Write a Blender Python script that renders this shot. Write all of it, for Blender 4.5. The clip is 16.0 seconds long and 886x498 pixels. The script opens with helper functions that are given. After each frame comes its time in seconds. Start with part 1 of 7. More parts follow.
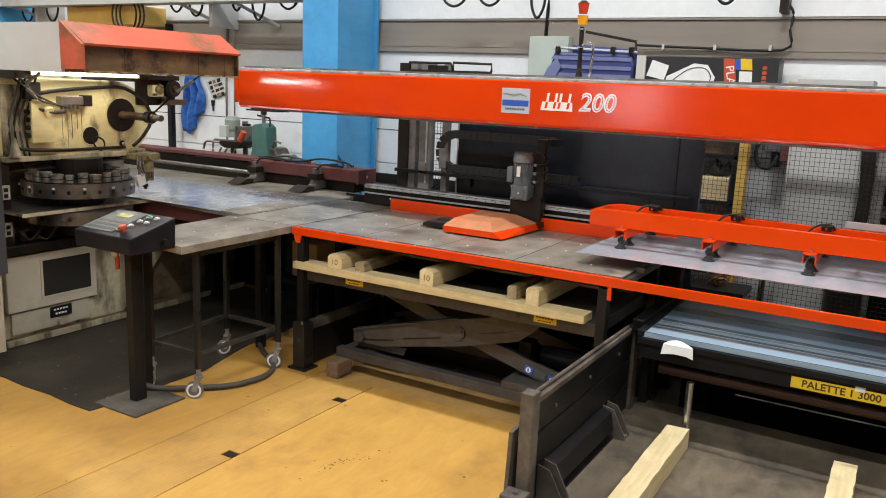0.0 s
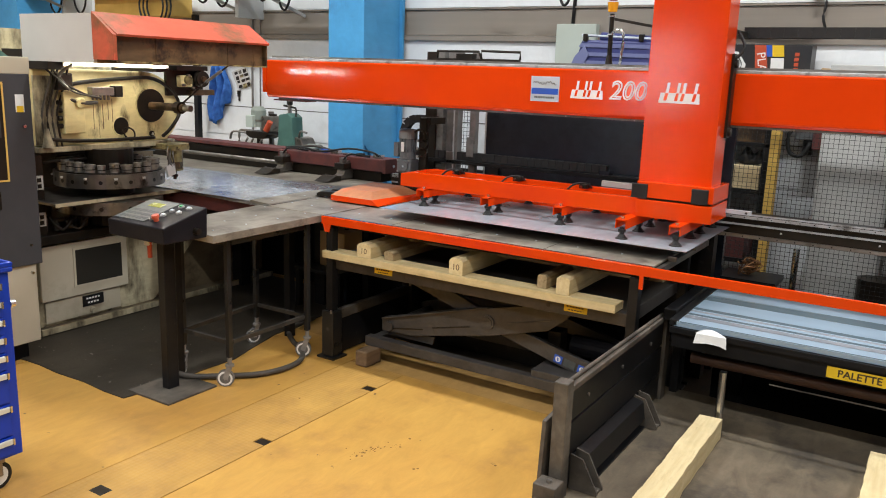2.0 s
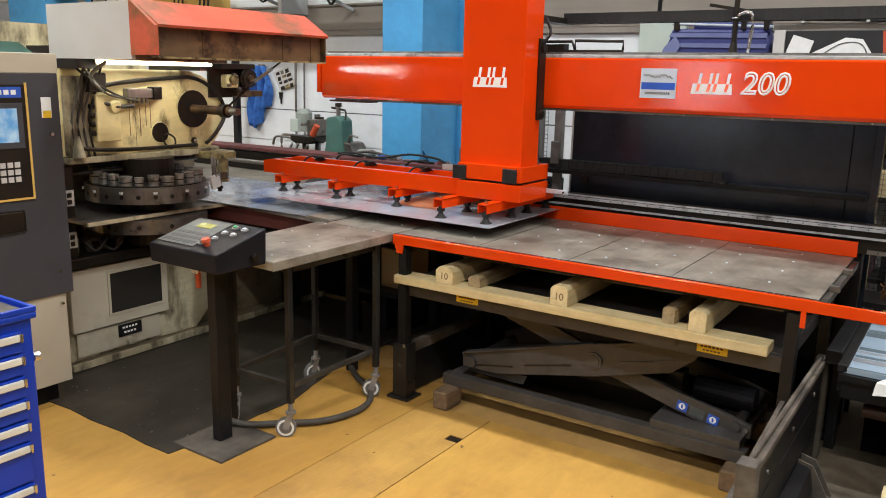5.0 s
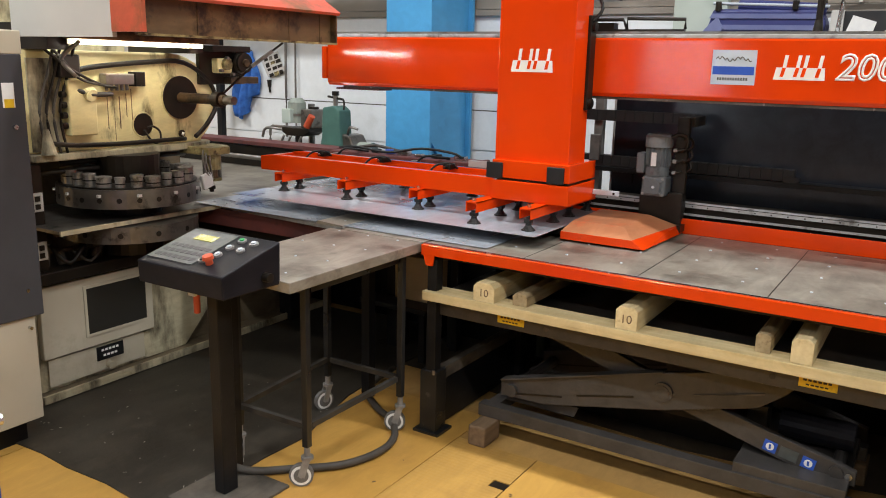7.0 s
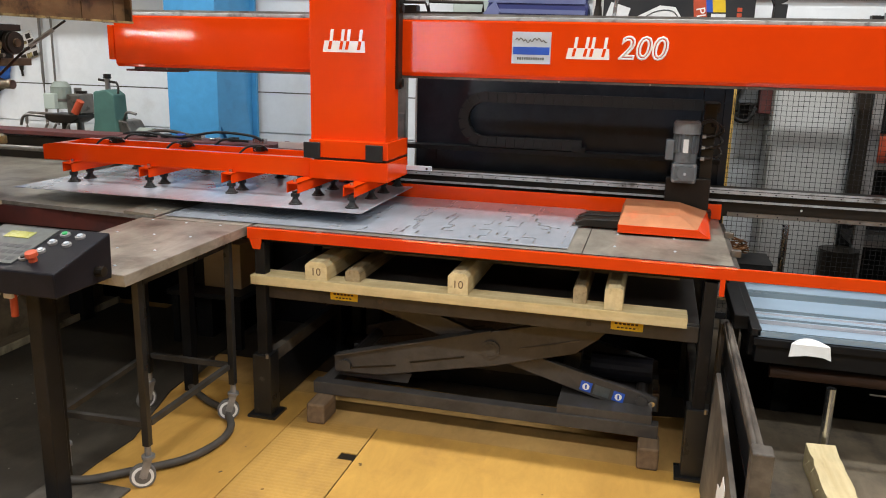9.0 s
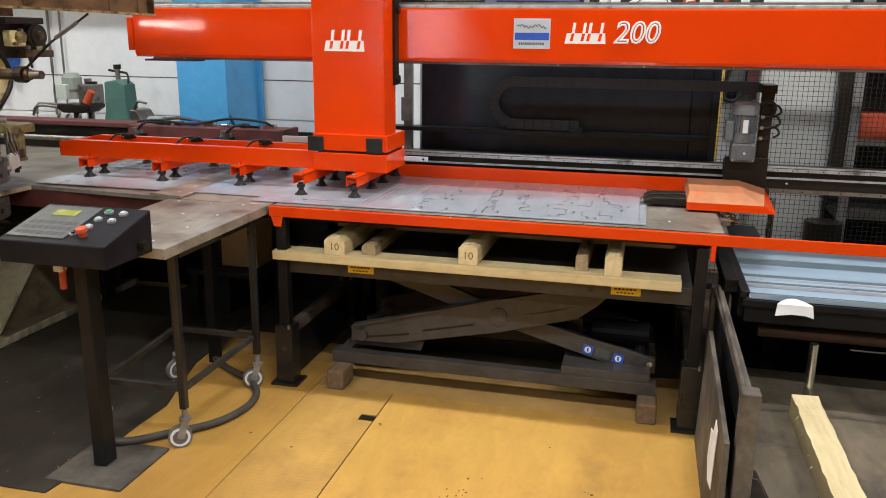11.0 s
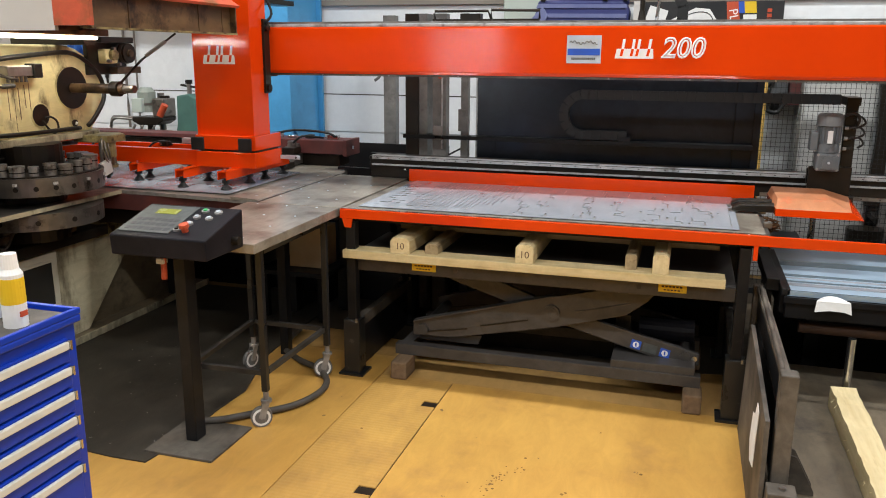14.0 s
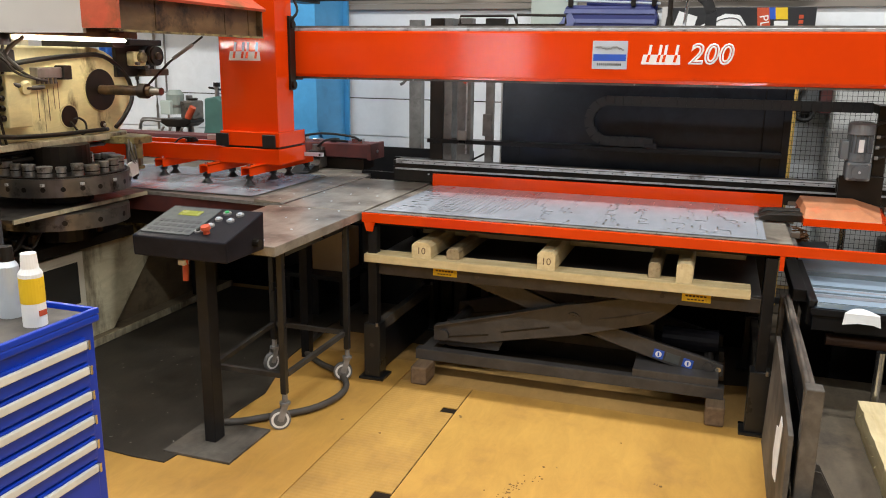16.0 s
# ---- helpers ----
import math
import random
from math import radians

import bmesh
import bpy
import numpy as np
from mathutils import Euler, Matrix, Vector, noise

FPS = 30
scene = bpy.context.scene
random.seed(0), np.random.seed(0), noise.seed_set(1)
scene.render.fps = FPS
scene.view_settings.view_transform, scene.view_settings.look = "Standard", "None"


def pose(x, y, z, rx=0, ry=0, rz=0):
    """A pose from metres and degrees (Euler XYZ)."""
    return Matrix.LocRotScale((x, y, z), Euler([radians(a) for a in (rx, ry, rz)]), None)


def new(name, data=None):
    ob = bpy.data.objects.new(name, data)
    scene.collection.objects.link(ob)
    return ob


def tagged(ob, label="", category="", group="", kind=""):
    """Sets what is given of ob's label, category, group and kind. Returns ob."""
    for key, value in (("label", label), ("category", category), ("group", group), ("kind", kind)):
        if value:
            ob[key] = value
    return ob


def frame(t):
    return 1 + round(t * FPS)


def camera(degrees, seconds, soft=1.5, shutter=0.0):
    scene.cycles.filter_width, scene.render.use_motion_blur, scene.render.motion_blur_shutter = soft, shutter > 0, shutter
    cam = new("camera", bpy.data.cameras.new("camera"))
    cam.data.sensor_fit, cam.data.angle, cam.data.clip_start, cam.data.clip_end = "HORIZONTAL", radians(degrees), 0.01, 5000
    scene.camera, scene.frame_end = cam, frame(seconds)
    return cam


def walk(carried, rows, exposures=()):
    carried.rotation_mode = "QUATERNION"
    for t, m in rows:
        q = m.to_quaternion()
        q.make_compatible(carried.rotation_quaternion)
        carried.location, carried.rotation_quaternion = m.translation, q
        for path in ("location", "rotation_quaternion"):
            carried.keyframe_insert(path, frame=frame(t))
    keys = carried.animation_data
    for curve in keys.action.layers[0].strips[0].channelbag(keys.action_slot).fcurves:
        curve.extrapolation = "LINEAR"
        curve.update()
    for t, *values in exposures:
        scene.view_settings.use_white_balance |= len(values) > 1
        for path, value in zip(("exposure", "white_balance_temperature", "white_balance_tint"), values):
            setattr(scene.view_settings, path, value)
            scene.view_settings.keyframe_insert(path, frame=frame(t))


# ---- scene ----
cam = camera(57.7, 16.0, soft=1.0, shutter=0.2)
LAMP_WATTS = 101
METRES, EYE, TILT, LEAN, TURN = 2.65, 1.81, 0.0, 0.0, 30.5
ROWS = [
    (0.0, 0.0, 0.0, 0.0, 0.47, -11.58, -2.31),
    (0.5, -0.0028, -0.0019, -0.0004, 0.44, -11.72, -2.22),
    (1.0, -0.0052, -0.0028, -0.0007, 0.78, -11.97, -2.2),
    (1.5, -0.0095, -0.0027, -0.0024, 1.49, -12.26, -2.15),
    (2.0, -0.018, 0.0004, -0.003, 1.92, -12.34, -1.97),
    (2.5, -0.0241, 0.0119, -0.0081, 2.29, -12.35, -1.8),
    (3.0, -0.0267, 0.0495, -0.0083, 2.5, -12.2, -1.7),
    (3.5, -0.038, 0.0965, -0.0121, 2.95, -12.11, -1.64),
    (4.0, -0.0658, 0.1469, -0.0161, 3.53, -12.06, -1.51),
    (4.5, -0.1139, 0.2046, -0.0186, 3.65, -12.14, -1.31),
    (7.0, -0.2813, 0.4912, -0.036, 1.72, -12.93, -1.34),
    (7.5, -0.3078, 0.5221, -0.0376, -1.95, -12.94, -1.93),
    (8.0, -0.3482, 0.5193, -0.0354, -11.46, -12.86, -1.14),
    (8.5, -0.3772, 0.4979, -0.0386, -15.21, -12.99, -1.28),
    (9.0, -0.3979, 0.4677, -0.0415, -15.65, -13.73, -1.4),
    (11.5, -0.468, 0.3648, -0.0428, -16.55, -14.59, -0.57),
    (12.0, -0.4783, 0.3428, -0.042, -15.63, -14.51, -0.34),
    (12.5, -0.5015, 0.3232, -0.0437, -15.5, -14.62, -0.24),
    (13.0, -0.5221, 0.3003, -0.0437, -15.38, -14.71, -0.15),
    (13.5, -0.5278, 0.2858, -0.0405, -14.78, -14.46, -0.28),
    (14.0, -0.5235, 0.2803, -0.0403, -13.67, -13.64, -0.34),
    (14.5, -0.5182, 0.2765, -0.04, -12.47, -13.51, -0.45),
    (15.0, -0.5173, 0.2752, -0.0395, -11.87, -13.45, -0.66),
    (15.5, -0.5156, 0.2794, -0.0398, -11.46, -13.38, -0.75),
    (16.0, -0.5124, 0.2849, -0.0404, -11.64, -13.34, -0.72),
]
walk(cam, [(t, pose(0, 0, EYE, TILT, LEAN, TURN) @ pose(METRES * x, METRES * y, METRES * z, 90 + pitch, roll, yaw)) for t, x, y, z, yaw, pitch, roll in ROWS])

# ---- world and light ----
world = bpy.data.worlds.new("hall_air")
scene.world = world
world.use_nodes = True
world.node_tree.nodes["Background"].inputs[0].default_value = (0.85, 0.93, 1.0, 1)
world.node_tree.nodes["Background"].inputs[1].default_value = 8.0


# ---- materials ----
def mat(name, base, other=None, rough=0.5, metal=0.0, scale=6.0, mix=(0.35, 0.7), bump=0.1, fine=120.0, stain=None, stain_at=(0.55, 0.75), stain_scale=2.0, var=0.0, coat=0.0, stretch=None, emit=0.0, spec=0.35, spots=0.0, smear=0.0, tread=0.0):
    """Paint, metal, wood and the like: two tones at a coarse scale, grain at a fine one, and stains on top."""
    m = bpy.data.materials.new(name)
    m.use_nodes = True
    nt = m.node_tree
    n, l = nt.nodes, nt.links
    b = n["Principled BSDF"]
    co = n.new("ShaderNodeTexCoord")
    src = co.outputs["Object"]
    if stretch:
        mp = n.new("ShaderNodeMapping")
        mp.inputs["Scale"].default_value = stretch
        l.new(src, mp.inputs["Vector"])
        src = mp.outputs["Vector"]
    t1 = n.new("ShaderNodeTexNoise")
    t1.inputs["Scale"].default_value = scale
    t1.inputs["Detail"].default_value = 6
    l.new(src, t1.inputs["Vector"])
    ramp = n.new("ShaderNodeValToRGB")
    ramp.color_ramp.elements[0].position, ramp.color_ramp.elements[1].position = mix
    other = other or tuple(c * 0.8 for c in base)
    ramp.color_ramp.elements[0].color, ramp.color_ramp.elements[1].color = (*base, 1), (*other, 1)
    l.new(t1.outputs["Fac"], ramp.inputs["Fac"])
    col = ramp.outputs["Color"]
    t2 = n.new("ShaderNodeTexNoise")
    t2.inputs["Scale"].default_value = fine
    t2.inputs["Detail"].default_value = 3
    l.new(src, t2.inputs["Vector"])
    if stain:
        t3 = n.new("ShaderNodeTexNoise")
        t3.inputs["Scale"].default_value = stain_scale
        t3.inputs["Detail"].default_value = 8
        t3.inputs["Roughness"].default_value = 0.65
        l.new(src, t3.inputs["Vector"])
        r3 = n.new("ShaderNodeMapRange")
        r3.inputs["From Min"].default_value, r3.inputs["From Max"].default_value = stain_at
        l.new(t3.outputs["Fac"], r3.inputs["Value"])
        mx = n.new("ShaderNodeMix")
        mx.data_type = "RGBA"
        l.new(r3.outputs["Result"], mx.inputs["Factor"])
        l.new(col, mx.inputs["A"])
        mx.inputs["B"].default_value = (*stain, 1)
        col = mx.outputs["Result"]
    if var:
        oi = n.new("ShaderNodeObjectInfo")
        hs = n.new("ShaderNodeHueSaturation")
        r4 = n.new("ShaderNodeMapRange")
        r4.inputs["To Min"].default_value, r4.inputs["To Max"].default_value = 1 - var, 1 + var
        l.new(oi.outputs["Random"], r4.inputs["Value"])
        l.new(r4.outputs["Result"], hs.inputs["Value"])
        l.new(col, hs.inputs["Color"])
        col = hs.outputs["Color"]
    if spots:
        t5 = n.new("ShaderNodeTexNoise")
        t5.inputs["Scale"].default_value = 17
        t5.inputs["Detail"].default_value = 5
        l.new(src, t5.inputs["Vector"])
        r5 = n.new("ShaderNodeMapRange")
        r5.inputs["From Min"].default_value, r5.inputs["From Max"].default_value = spots, spots + 0.03
        l.new(t5.outputs["Fac"], r5.inputs["Value"])
        m5 = n.new("ShaderNodeMix")
        m5.data_type = "RGBA"
        l.new(r5.outputs["Result"], m5.inputs["Factor"])
        l.new(col, m5.inputs["A"])
        m5.inputs["B"].default_value = (0.13, 0.07, 0.03, 1)
        col = m5.outputs["Result"]
    if smear:
        mp6 = n.new("ShaderNodeMapping")
        mp6.inputs["Scale"].default_value = (1.0, 0.35, 1.0)
        mp6.inputs["Rotation"].default_value = (0, 0, 0.5)
        l.new(co.outputs["Object"], mp6.inputs["Vector"])
        t6 = n.new("ShaderNodeTexNoise")
        t6.inputs["Scale"].default_value = 11
        t6.inputs["Detail"].default_value = 9
        t6.inputs["Roughness"].default_value = 0.72
        t6.inputs["Distortion"].default_value = 0.6
        l.new(mp6.outputs["Vector"], t6.inputs["Vector"])
        r6 = n.new("ShaderNodeMapRange")
        r6.inputs["From Min"].default_value, r6.inputs["From Max"].default_value = 0.3, 0.7
        r6.inputs["To Min"].default_value, r6.inputs["To Max"].default_value = 1 + smear, 1 - smear
        l.new(t6.outputs["Fac"], r6.inputs["Value"])
        h6 = n.new("ShaderNodeHueSaturation")
        l.new(r6.outputs["Result"], h6.inputs["Value"])
        l.new(col, h6.inputs["Color"])
        col = h6.outputs["Color"]
    l.new(col, b.inputs["Base Color"])
    b.inputs["Specular IOR Level"].default_value = spec
    rr = n.new("ShaderNodeMapRange")
    rr.inputs["To Min"].default_value, rr.inputs["To Max"].default_value = max(rough - 0.08, 0.02), min(rough + 0.12, 1)
    l.new(t1.outputs["Fac"], rr.inputs["Value"])
    l.new(rr.outputs["Result"], b.inputs["Roughness"])
    b.inputs["Metallic"].default_value = metal
    b.inputs["Coat Weight"].default_value = coat
    if bump:
        bp = n.new("ShaderNodeBump")
        bp.inputs["Strength"].default_value = bump
        bp.inputs["Distance"].default_value = 0.002
        l.new(t2.outputs["Fac"], bp.inputs["Height"])
        last = bp.outputs["Normal"]
        if tread:
            vo = n.new("ShaderNodeTexVoronoi")
            vo.inputs["Scale"].default_value = tread
            vo.inputs["Randomness"].default_value = 0.15
            l.new(co.outputs["Object"], vo.inputs["Vector"])
            b7 = n.new("ShaderNodeBump")
            b7.inputs["Strength"].default_value = 0.35
            b7.inputs["Distance"].default_value = 0.003
            b7.invert = True
            l.new(vo.outputs["Distance"], b7.inputs["Height"])
            l.new(last, b7.inputs["Normal"])
            last = b7.outputs["Normal"]
        l.new(last, b.inputs["Normal"])
    if emit:
        l.new(col, b.inputs["Emission Color"])
        b.inputs["Emission Strength"].default_value = emit
    return m


RED = mat("red_paint", (0.74, 0.054, 0.003), (0.68, 0.047, 0.003), rough=0.07, scale=3, bump=0.010, coat=0.0, spec=0.34)
HOOD_RED = mat("hood_red_paint", (0.60, 0.095, 0.05), (0.49, 0.10, 0.05), rough=0.4, scale=4, stain=(0.15, 0.09, 0.04), stain_at=(0.50, 0.64), stain_scale=2.4, spec=0.3, smear=0.15)
OXIDE = mat("oxide_red_steel", (0.13, 0.035, 0.03), (0.08, 0.03, 0.03), rough=0.55, scale=9, stain=(0.03, 0.02, 0.02), stain_scale=6)
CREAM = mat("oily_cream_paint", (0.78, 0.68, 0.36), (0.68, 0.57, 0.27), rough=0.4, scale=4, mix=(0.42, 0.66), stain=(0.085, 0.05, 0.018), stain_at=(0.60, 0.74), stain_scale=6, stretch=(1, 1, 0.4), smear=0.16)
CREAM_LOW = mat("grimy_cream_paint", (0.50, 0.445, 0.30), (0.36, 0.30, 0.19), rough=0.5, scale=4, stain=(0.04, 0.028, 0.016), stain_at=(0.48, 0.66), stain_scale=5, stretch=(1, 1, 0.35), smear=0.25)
BEIGE = mat("beige_paint", (0.50, 0.45, 0.345), (0.44, 0.39, 0.295), rough=0.5, scale=3, stain=(0.25, 0.2, 0.13), stain_at=(0.6, 0.8))
OFFWHITE = mat("off_white_paint", (0.55, 0.53, 0.50), (0.49, 0.47, 0.44), rough=0.45, scale=2.5, stain=(0.4, 0.37, 0.33), stain_at=(0.6, 0.85))
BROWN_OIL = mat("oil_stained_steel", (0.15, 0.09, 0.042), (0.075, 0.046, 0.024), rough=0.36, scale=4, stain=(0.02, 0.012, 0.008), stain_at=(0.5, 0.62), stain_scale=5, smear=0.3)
GREASE = mat("greasy_black_steel", (0.012, 0.010, 0.008), (0.026, 0.018, 0.011), rough=0.36, metal=0.2, scale=8)
STEEL = mat("worn_steel", (0.30, 0.28, 0.26), (0.2, 0.18, 0.16), rough=0.35, metal=0.8, scale=9, stain=(0.08, 0.06, 0.045), stain_at=(0.55, 0.75), stain_scale=8)
CHROME = mat("bright_steel", (0.6, 0.6, 0.6), (0.5, 0.5, 0.5), rough=0.22, metal=1.0, scale=20, bump=0.02)
DARKSTEEL = mat("dark_painted_steel", (0.0085, 0.0085, 0.0095), (0.014, 0.0135, 0.0135), rough=0.36, scale=6, stain=(0.045, 0.04, 0.036), stain_at=(0.6, 0.8), stain_scale=9, spec=0.22, smear=0.3)
LIFTSTEEL = mat("brown_black_lift_paint", (0.050, 0.045, 0.042), (0.064, 0.058, 0.053), rough=0.36, scale=5, stain=(0.085, 0.068, 0.052), stain_at=(0.6, 0.8), stain_scale=6, spec=0.35, smear=0.3)
BINSTEEL = mat("dusty_grey_brown_steel", (0.10, 0.083, 0.066), (0.04, 0.034, 0.028), rough=0.6, scale=5, mix=(0.4, 0.6), stain=(0.15, 0.132, 0.108), stain_at=(0.45, 0.75), stain_scale=3, smear=0.28)
TABLETOP = mat("scuffed_table_steel", (0.315, 0.285, 0.235), (0.205, 0.18, 0.145), rough=0.33, metal=0.25, scale=4, mix=(0.4, 0.62), stain=(0.075, 0.055, 0.042), stain_at=(0.54, 0.72), stain_scale=3.5, bump=0.05, smear=0.28)
GALV = mat("galvanised_sheet", (0.60, 0.645, 0.71), (0.52, 0.565, 0.63), rough=0.17, metal=0.5, scale=9, bump=0.02, stain=(0.30, 0.33, 0.39), stain_at=(0.56, 0.8), stain_scale=3, smear=0.12)
FILM = mat("blue_filmed_sheet", (0.36, 0.47, 0.58), (0.3, 0.41, 0.52), rough=0.3, metal=0.25, scale=1.2, bump=0.03, stretch=(0.3, 6, 1))
FLOOR_YEL = mat("ochre_floor_paint", (0.55, 0.312, 0.074), (0.465, 0.245, 0.056), rough=0.38, scale=1.3, mix=(0.35, 0.68), fine=140, bump=0.12, stain=(0.34, 0.185, 0.06), stain_at=(0.56, 0.84), stain_scale=2.6, var=0.05, spots=0.73, smear=0.13)
FLOOR_TREAD = mat("worn_ochre_tread_plate", (0.53, 0.305, 0.08), (0.425, 0.232, 0.06), rough=0.38, scale=1.3, mix=(0.35, 0.68), fine=260, bump=0.12, stain=(0.34, 0.185, 0.06), stain_at=(0.48, 0.72), stain_scale=2.6, var=0.05, spots=0.73, smear=0.13, tread=42)
# floor ochre made darker: carries the table's shade, plus stains
FLOOR_SHADED = mat("shaded_ochre_floor", (0.46, 0.27, 0.085), (0.36, 0.205, 0.066), rough=0.75, scale=3, fine=180, bump=0.3, stain=(0.14, 0.09, 0.045), stain_at=(0.58, 0.8), stain_scale=2, smear=0.15)
RUBBER = mat("black_rubber_mat", (0.030, 0.025, 0.019), (0.046, 0.038, 0.028), rough=0.45, scale=4, fine=300, bump=0.3, stain=(0.075, 0.062, 0.047), stain_at=(0.56, 0.82), stain_scale=5, smear=0.35)
BLACKRUB = mat("black_rubber", (0.009, 0.009, 0.009), (0.015, 0.015, 0.015), rough=0.5, scale=20)
HOSE = mat("grey_hose", (0.072, 0.062, 0.052), (0.052, 0.045, 0.038), rough=0.55, scale=15)
WOOD = mat("pine", (0.70, 0.57, 0.32), (0.59, 0.455, 0.225), rough=0.65, scale=3, fine=90, bump=0.25, stretch=(1, 12, 12), stain=(0.33, 0.22, 0.11), stain_at=(0.6, 0.8), var=0.1, smear=0.12)
WOOD_Y = mat("pine_lengthwise", (0.70, 0.58, 0.335), (0.59, 0.46, 0.245), rough=0.65, scale=3, fine=90, bump=0.25, stretch=(12, 1, 12), stain=(0.3, 0.2, 0.10), stain_at=(0.58, 0.8), var=0.12, smear=0.12)
WOOD_OLD = mat("weathered_timber", (0.2, 0.13, 0.075), (0.13, 0.085, 0.05), rough=0.75, scale=4, stretch=(10, 1, 10), bump=0.3)
WALL = mat("white_cladding", (0.74, 0.755, 0.765), (0.67, 0.69, 0.70), rough=0.5, scale=1.2, bump=0.04, stain=(0.50, 0.49, 0.46), stain_at=(0.62, 0.9), stain_scale=1.5, smear=0.05)
WALL_BAND = mat("taupe_cladding_band", (0.255, 0.222, 0.185), (0.20, 0.175, 0.148), rough=0.55, scale=1.5, bump=0.04, stretch=(0.3, 1, 5))
SKYBLUE = mat("light_blue_column_paint", (0.075, 0.33, 0.62), (0.06, 0.27, 0.52), rough=0.4, scale=2, stain=(0.05, 0.17, 0.34), stain_at=(0.58, 0.82), bump=0.06, smear=0.08)
BLACKPANEL = mat("black_panel", (0.015, 0.0178, 0.024), (0.019, 0.022, 0.029), rough=0.16, scale=2, bump=0.015, spec=0.33, smear=0.25)
CHAIN = mat("black_plastic_chain", (0.013, 0.013, 0.014), (0.02, 0.02, 0.02), rough=0.5, scale=20)
GREYCAB = mat("dark_grey_cabinet_paint", (0.055, 0.055, 0.06), (0.045, 0.045, 0.05), rough=0.5, scale=5, fine=200)
BOXBLACK = mat("blackened_console_paint", (0.009, 0.009, 0.012), (0.014, 0.013, 0.016), rough=0.4, scale=6, spec=0.12, smear=0.3)
KEYPAD = mat("silver_grey_keypad", (0.080, 0.088, 0.086), (0.062, 0.068, 0.066), rough=0.4, scale=40, bump=0.05)
LCD = mat("olive_display", (0.25, 0.26, 0.05), (0.22, 0.23, 0.045), rough=0.25, scale=30, bump=0.0, emit=0.15)
SCREEN = mat("lit_blue_screen", (0.08, 0.22, 0.42), (0.3, 0.42, 0.5), rough=0.2, scale=18, bump=0.0, emit=0.6)
TUBE = mat("lit_fluorescent_tube", (1.0, 0.93, 0.82), (1.0, 0.93, 0.82), rough=0.3, bump=0.0, emit=105.0)
ZINC = mat("dull_zinc_plate", (0.34, 0.33, 0.32), (0.24, 0.23, 0.22), rough=0.4, metal=0.35, scale=25, stain=(0.1, 0.09, 0.08))
TYRE = mat("grey_castor_tyre", (0.16, 0.152, 0.145), (0.11, 0.105, 0.10), rough=0.6, scale=20)
RUST_TAN = mat("sanded_tan_cover_top", (0.50, 0.215, 0.10), (0.42, 0.16, 0.07), rough=0.45, scale=5, stain=(0.62, 0.10, 0.025), stain_at=(0.6, 0.75), stain_scale=3, smear=0.15)
LAMP = mat("lit_lamp_diffuser", (1.0, 0.97, 0.92), (1.0, 0.97, 0.92), rough=0.3, bump=0.0, emit=6.0)
TOOLBLUE = mat("royal_blue_cabinet_paint", (0.005, 0.040, 0.41), (0.004, 0.034, 0.34), rough=0.3, scale=3, bump=0.04, coat=0.0)
HANDLE = mat("pale_grip_strip", (0.64, 0.64, 0.58), (0.54, 0.54, 0.49), rough=0.45, scale=9)
YELLOW = mat("yellow_label", (0.75, 0.5, 0.02), (0.68, 0.44, 0.02), rough=0.5, scale=12, stain=(0.35, 0.22, 0.03), stain_at=(0.6, 0.8), stain_scale=20)
YELLOW_POST = mat("yellow_post_paint", (0.72, 0.47, 0.12), (0.62, 0.39, 0.09), rough=0.5, scale=6)
WHITE = mat("white_lettering", (0.85, 0.83, 0.8), (0.8, 0.78, 0.75), rough=0.5, scale=20, bump=0.0)
PAPER = mat("white_paper", (0.78, 0.78, 0.76), (0.7, 0.7, 0.69), rough=0.8, scale=20)
INK = mat("dark_lettering", (0.05, 0.035, 0.02), (0.06, 0.04, 0.02), rough=0.6, scale=20, bump=0.0)
MOTORGREY = mat("blue_grey_motor_paint", (0.15, 0.165, 0.175), (0.105, 0.115, 0.125), rough=0.42, scale=10, stain=(0.05, 0.05, 0.05), stain_at=(0.56, 0.75), stain_scale=12)
GREEN = mat("machine_green_paint", (0.075, 0.17, 0.14), (0.06, 0.13, 0.11), rough=0.5, scale=8)
CLOTH = mat("blue_towel", (0.05, 0.17, 0.52), (0.02, 0.07, 0.26), rough=0.9, scale=14, fine=200, bump=0.6)
ORANGE = mat("red_button", (0.52, 0.085, 0.035), (0.44, 0.07, 0.03), rough=0.4, scale=20)
GREENBTN = mat("green_button", (0.04, 0.4, 0.12), (0.03, 0.33, 0.1), rough=0.35, scale=20)
STICKER = mat("blue_sticker", (0.03, 0.1, 0.5), (0.03, 0.09, 0.42), rough=0.4, scale=20)
CRATE = mat("navy_striped_sheeting", (0.032, 0.040, 0.14), (0.05, 0.058, 0.18), rough=0.35, scale=2, stretch=(1, 1, 6))
PALEGREEN = mat("pale_green_panel", (0.45, 0.5, 0.44), (0.4, 0.45, 0.4), rough=0.5, scale=3)
PALECARD = mat("pale_cardboard", (0.66, 0.53, 0.32), (0.58, 0.45, 0.26), rough=0.8, scale=6)
CARDBOARD = mat("cardboard", (0.48, 0.35, 0.2), (0.42, 0.3, 0.17), rough=0.8, scale=6)
BLACKPRINT = mat("black_printed_card", (0.022, 0.022, 0.024), (0.03, 0.03, 0.03), rough=0.4, scale=6)
GREYWALL = mat("pale_grey_cabinet_paint", (0.5, 0.5, 0.48), (0.44, 0.44, 0.42), rough=0.5, scale=3, stain=(0.3, 0.29, 0.27))
SILVER = mat("silver_plate", (0.62, 0.68, 0.74), (0.52, 0.57, 0.63), rough=0.3, metal=0.3, scale=8)
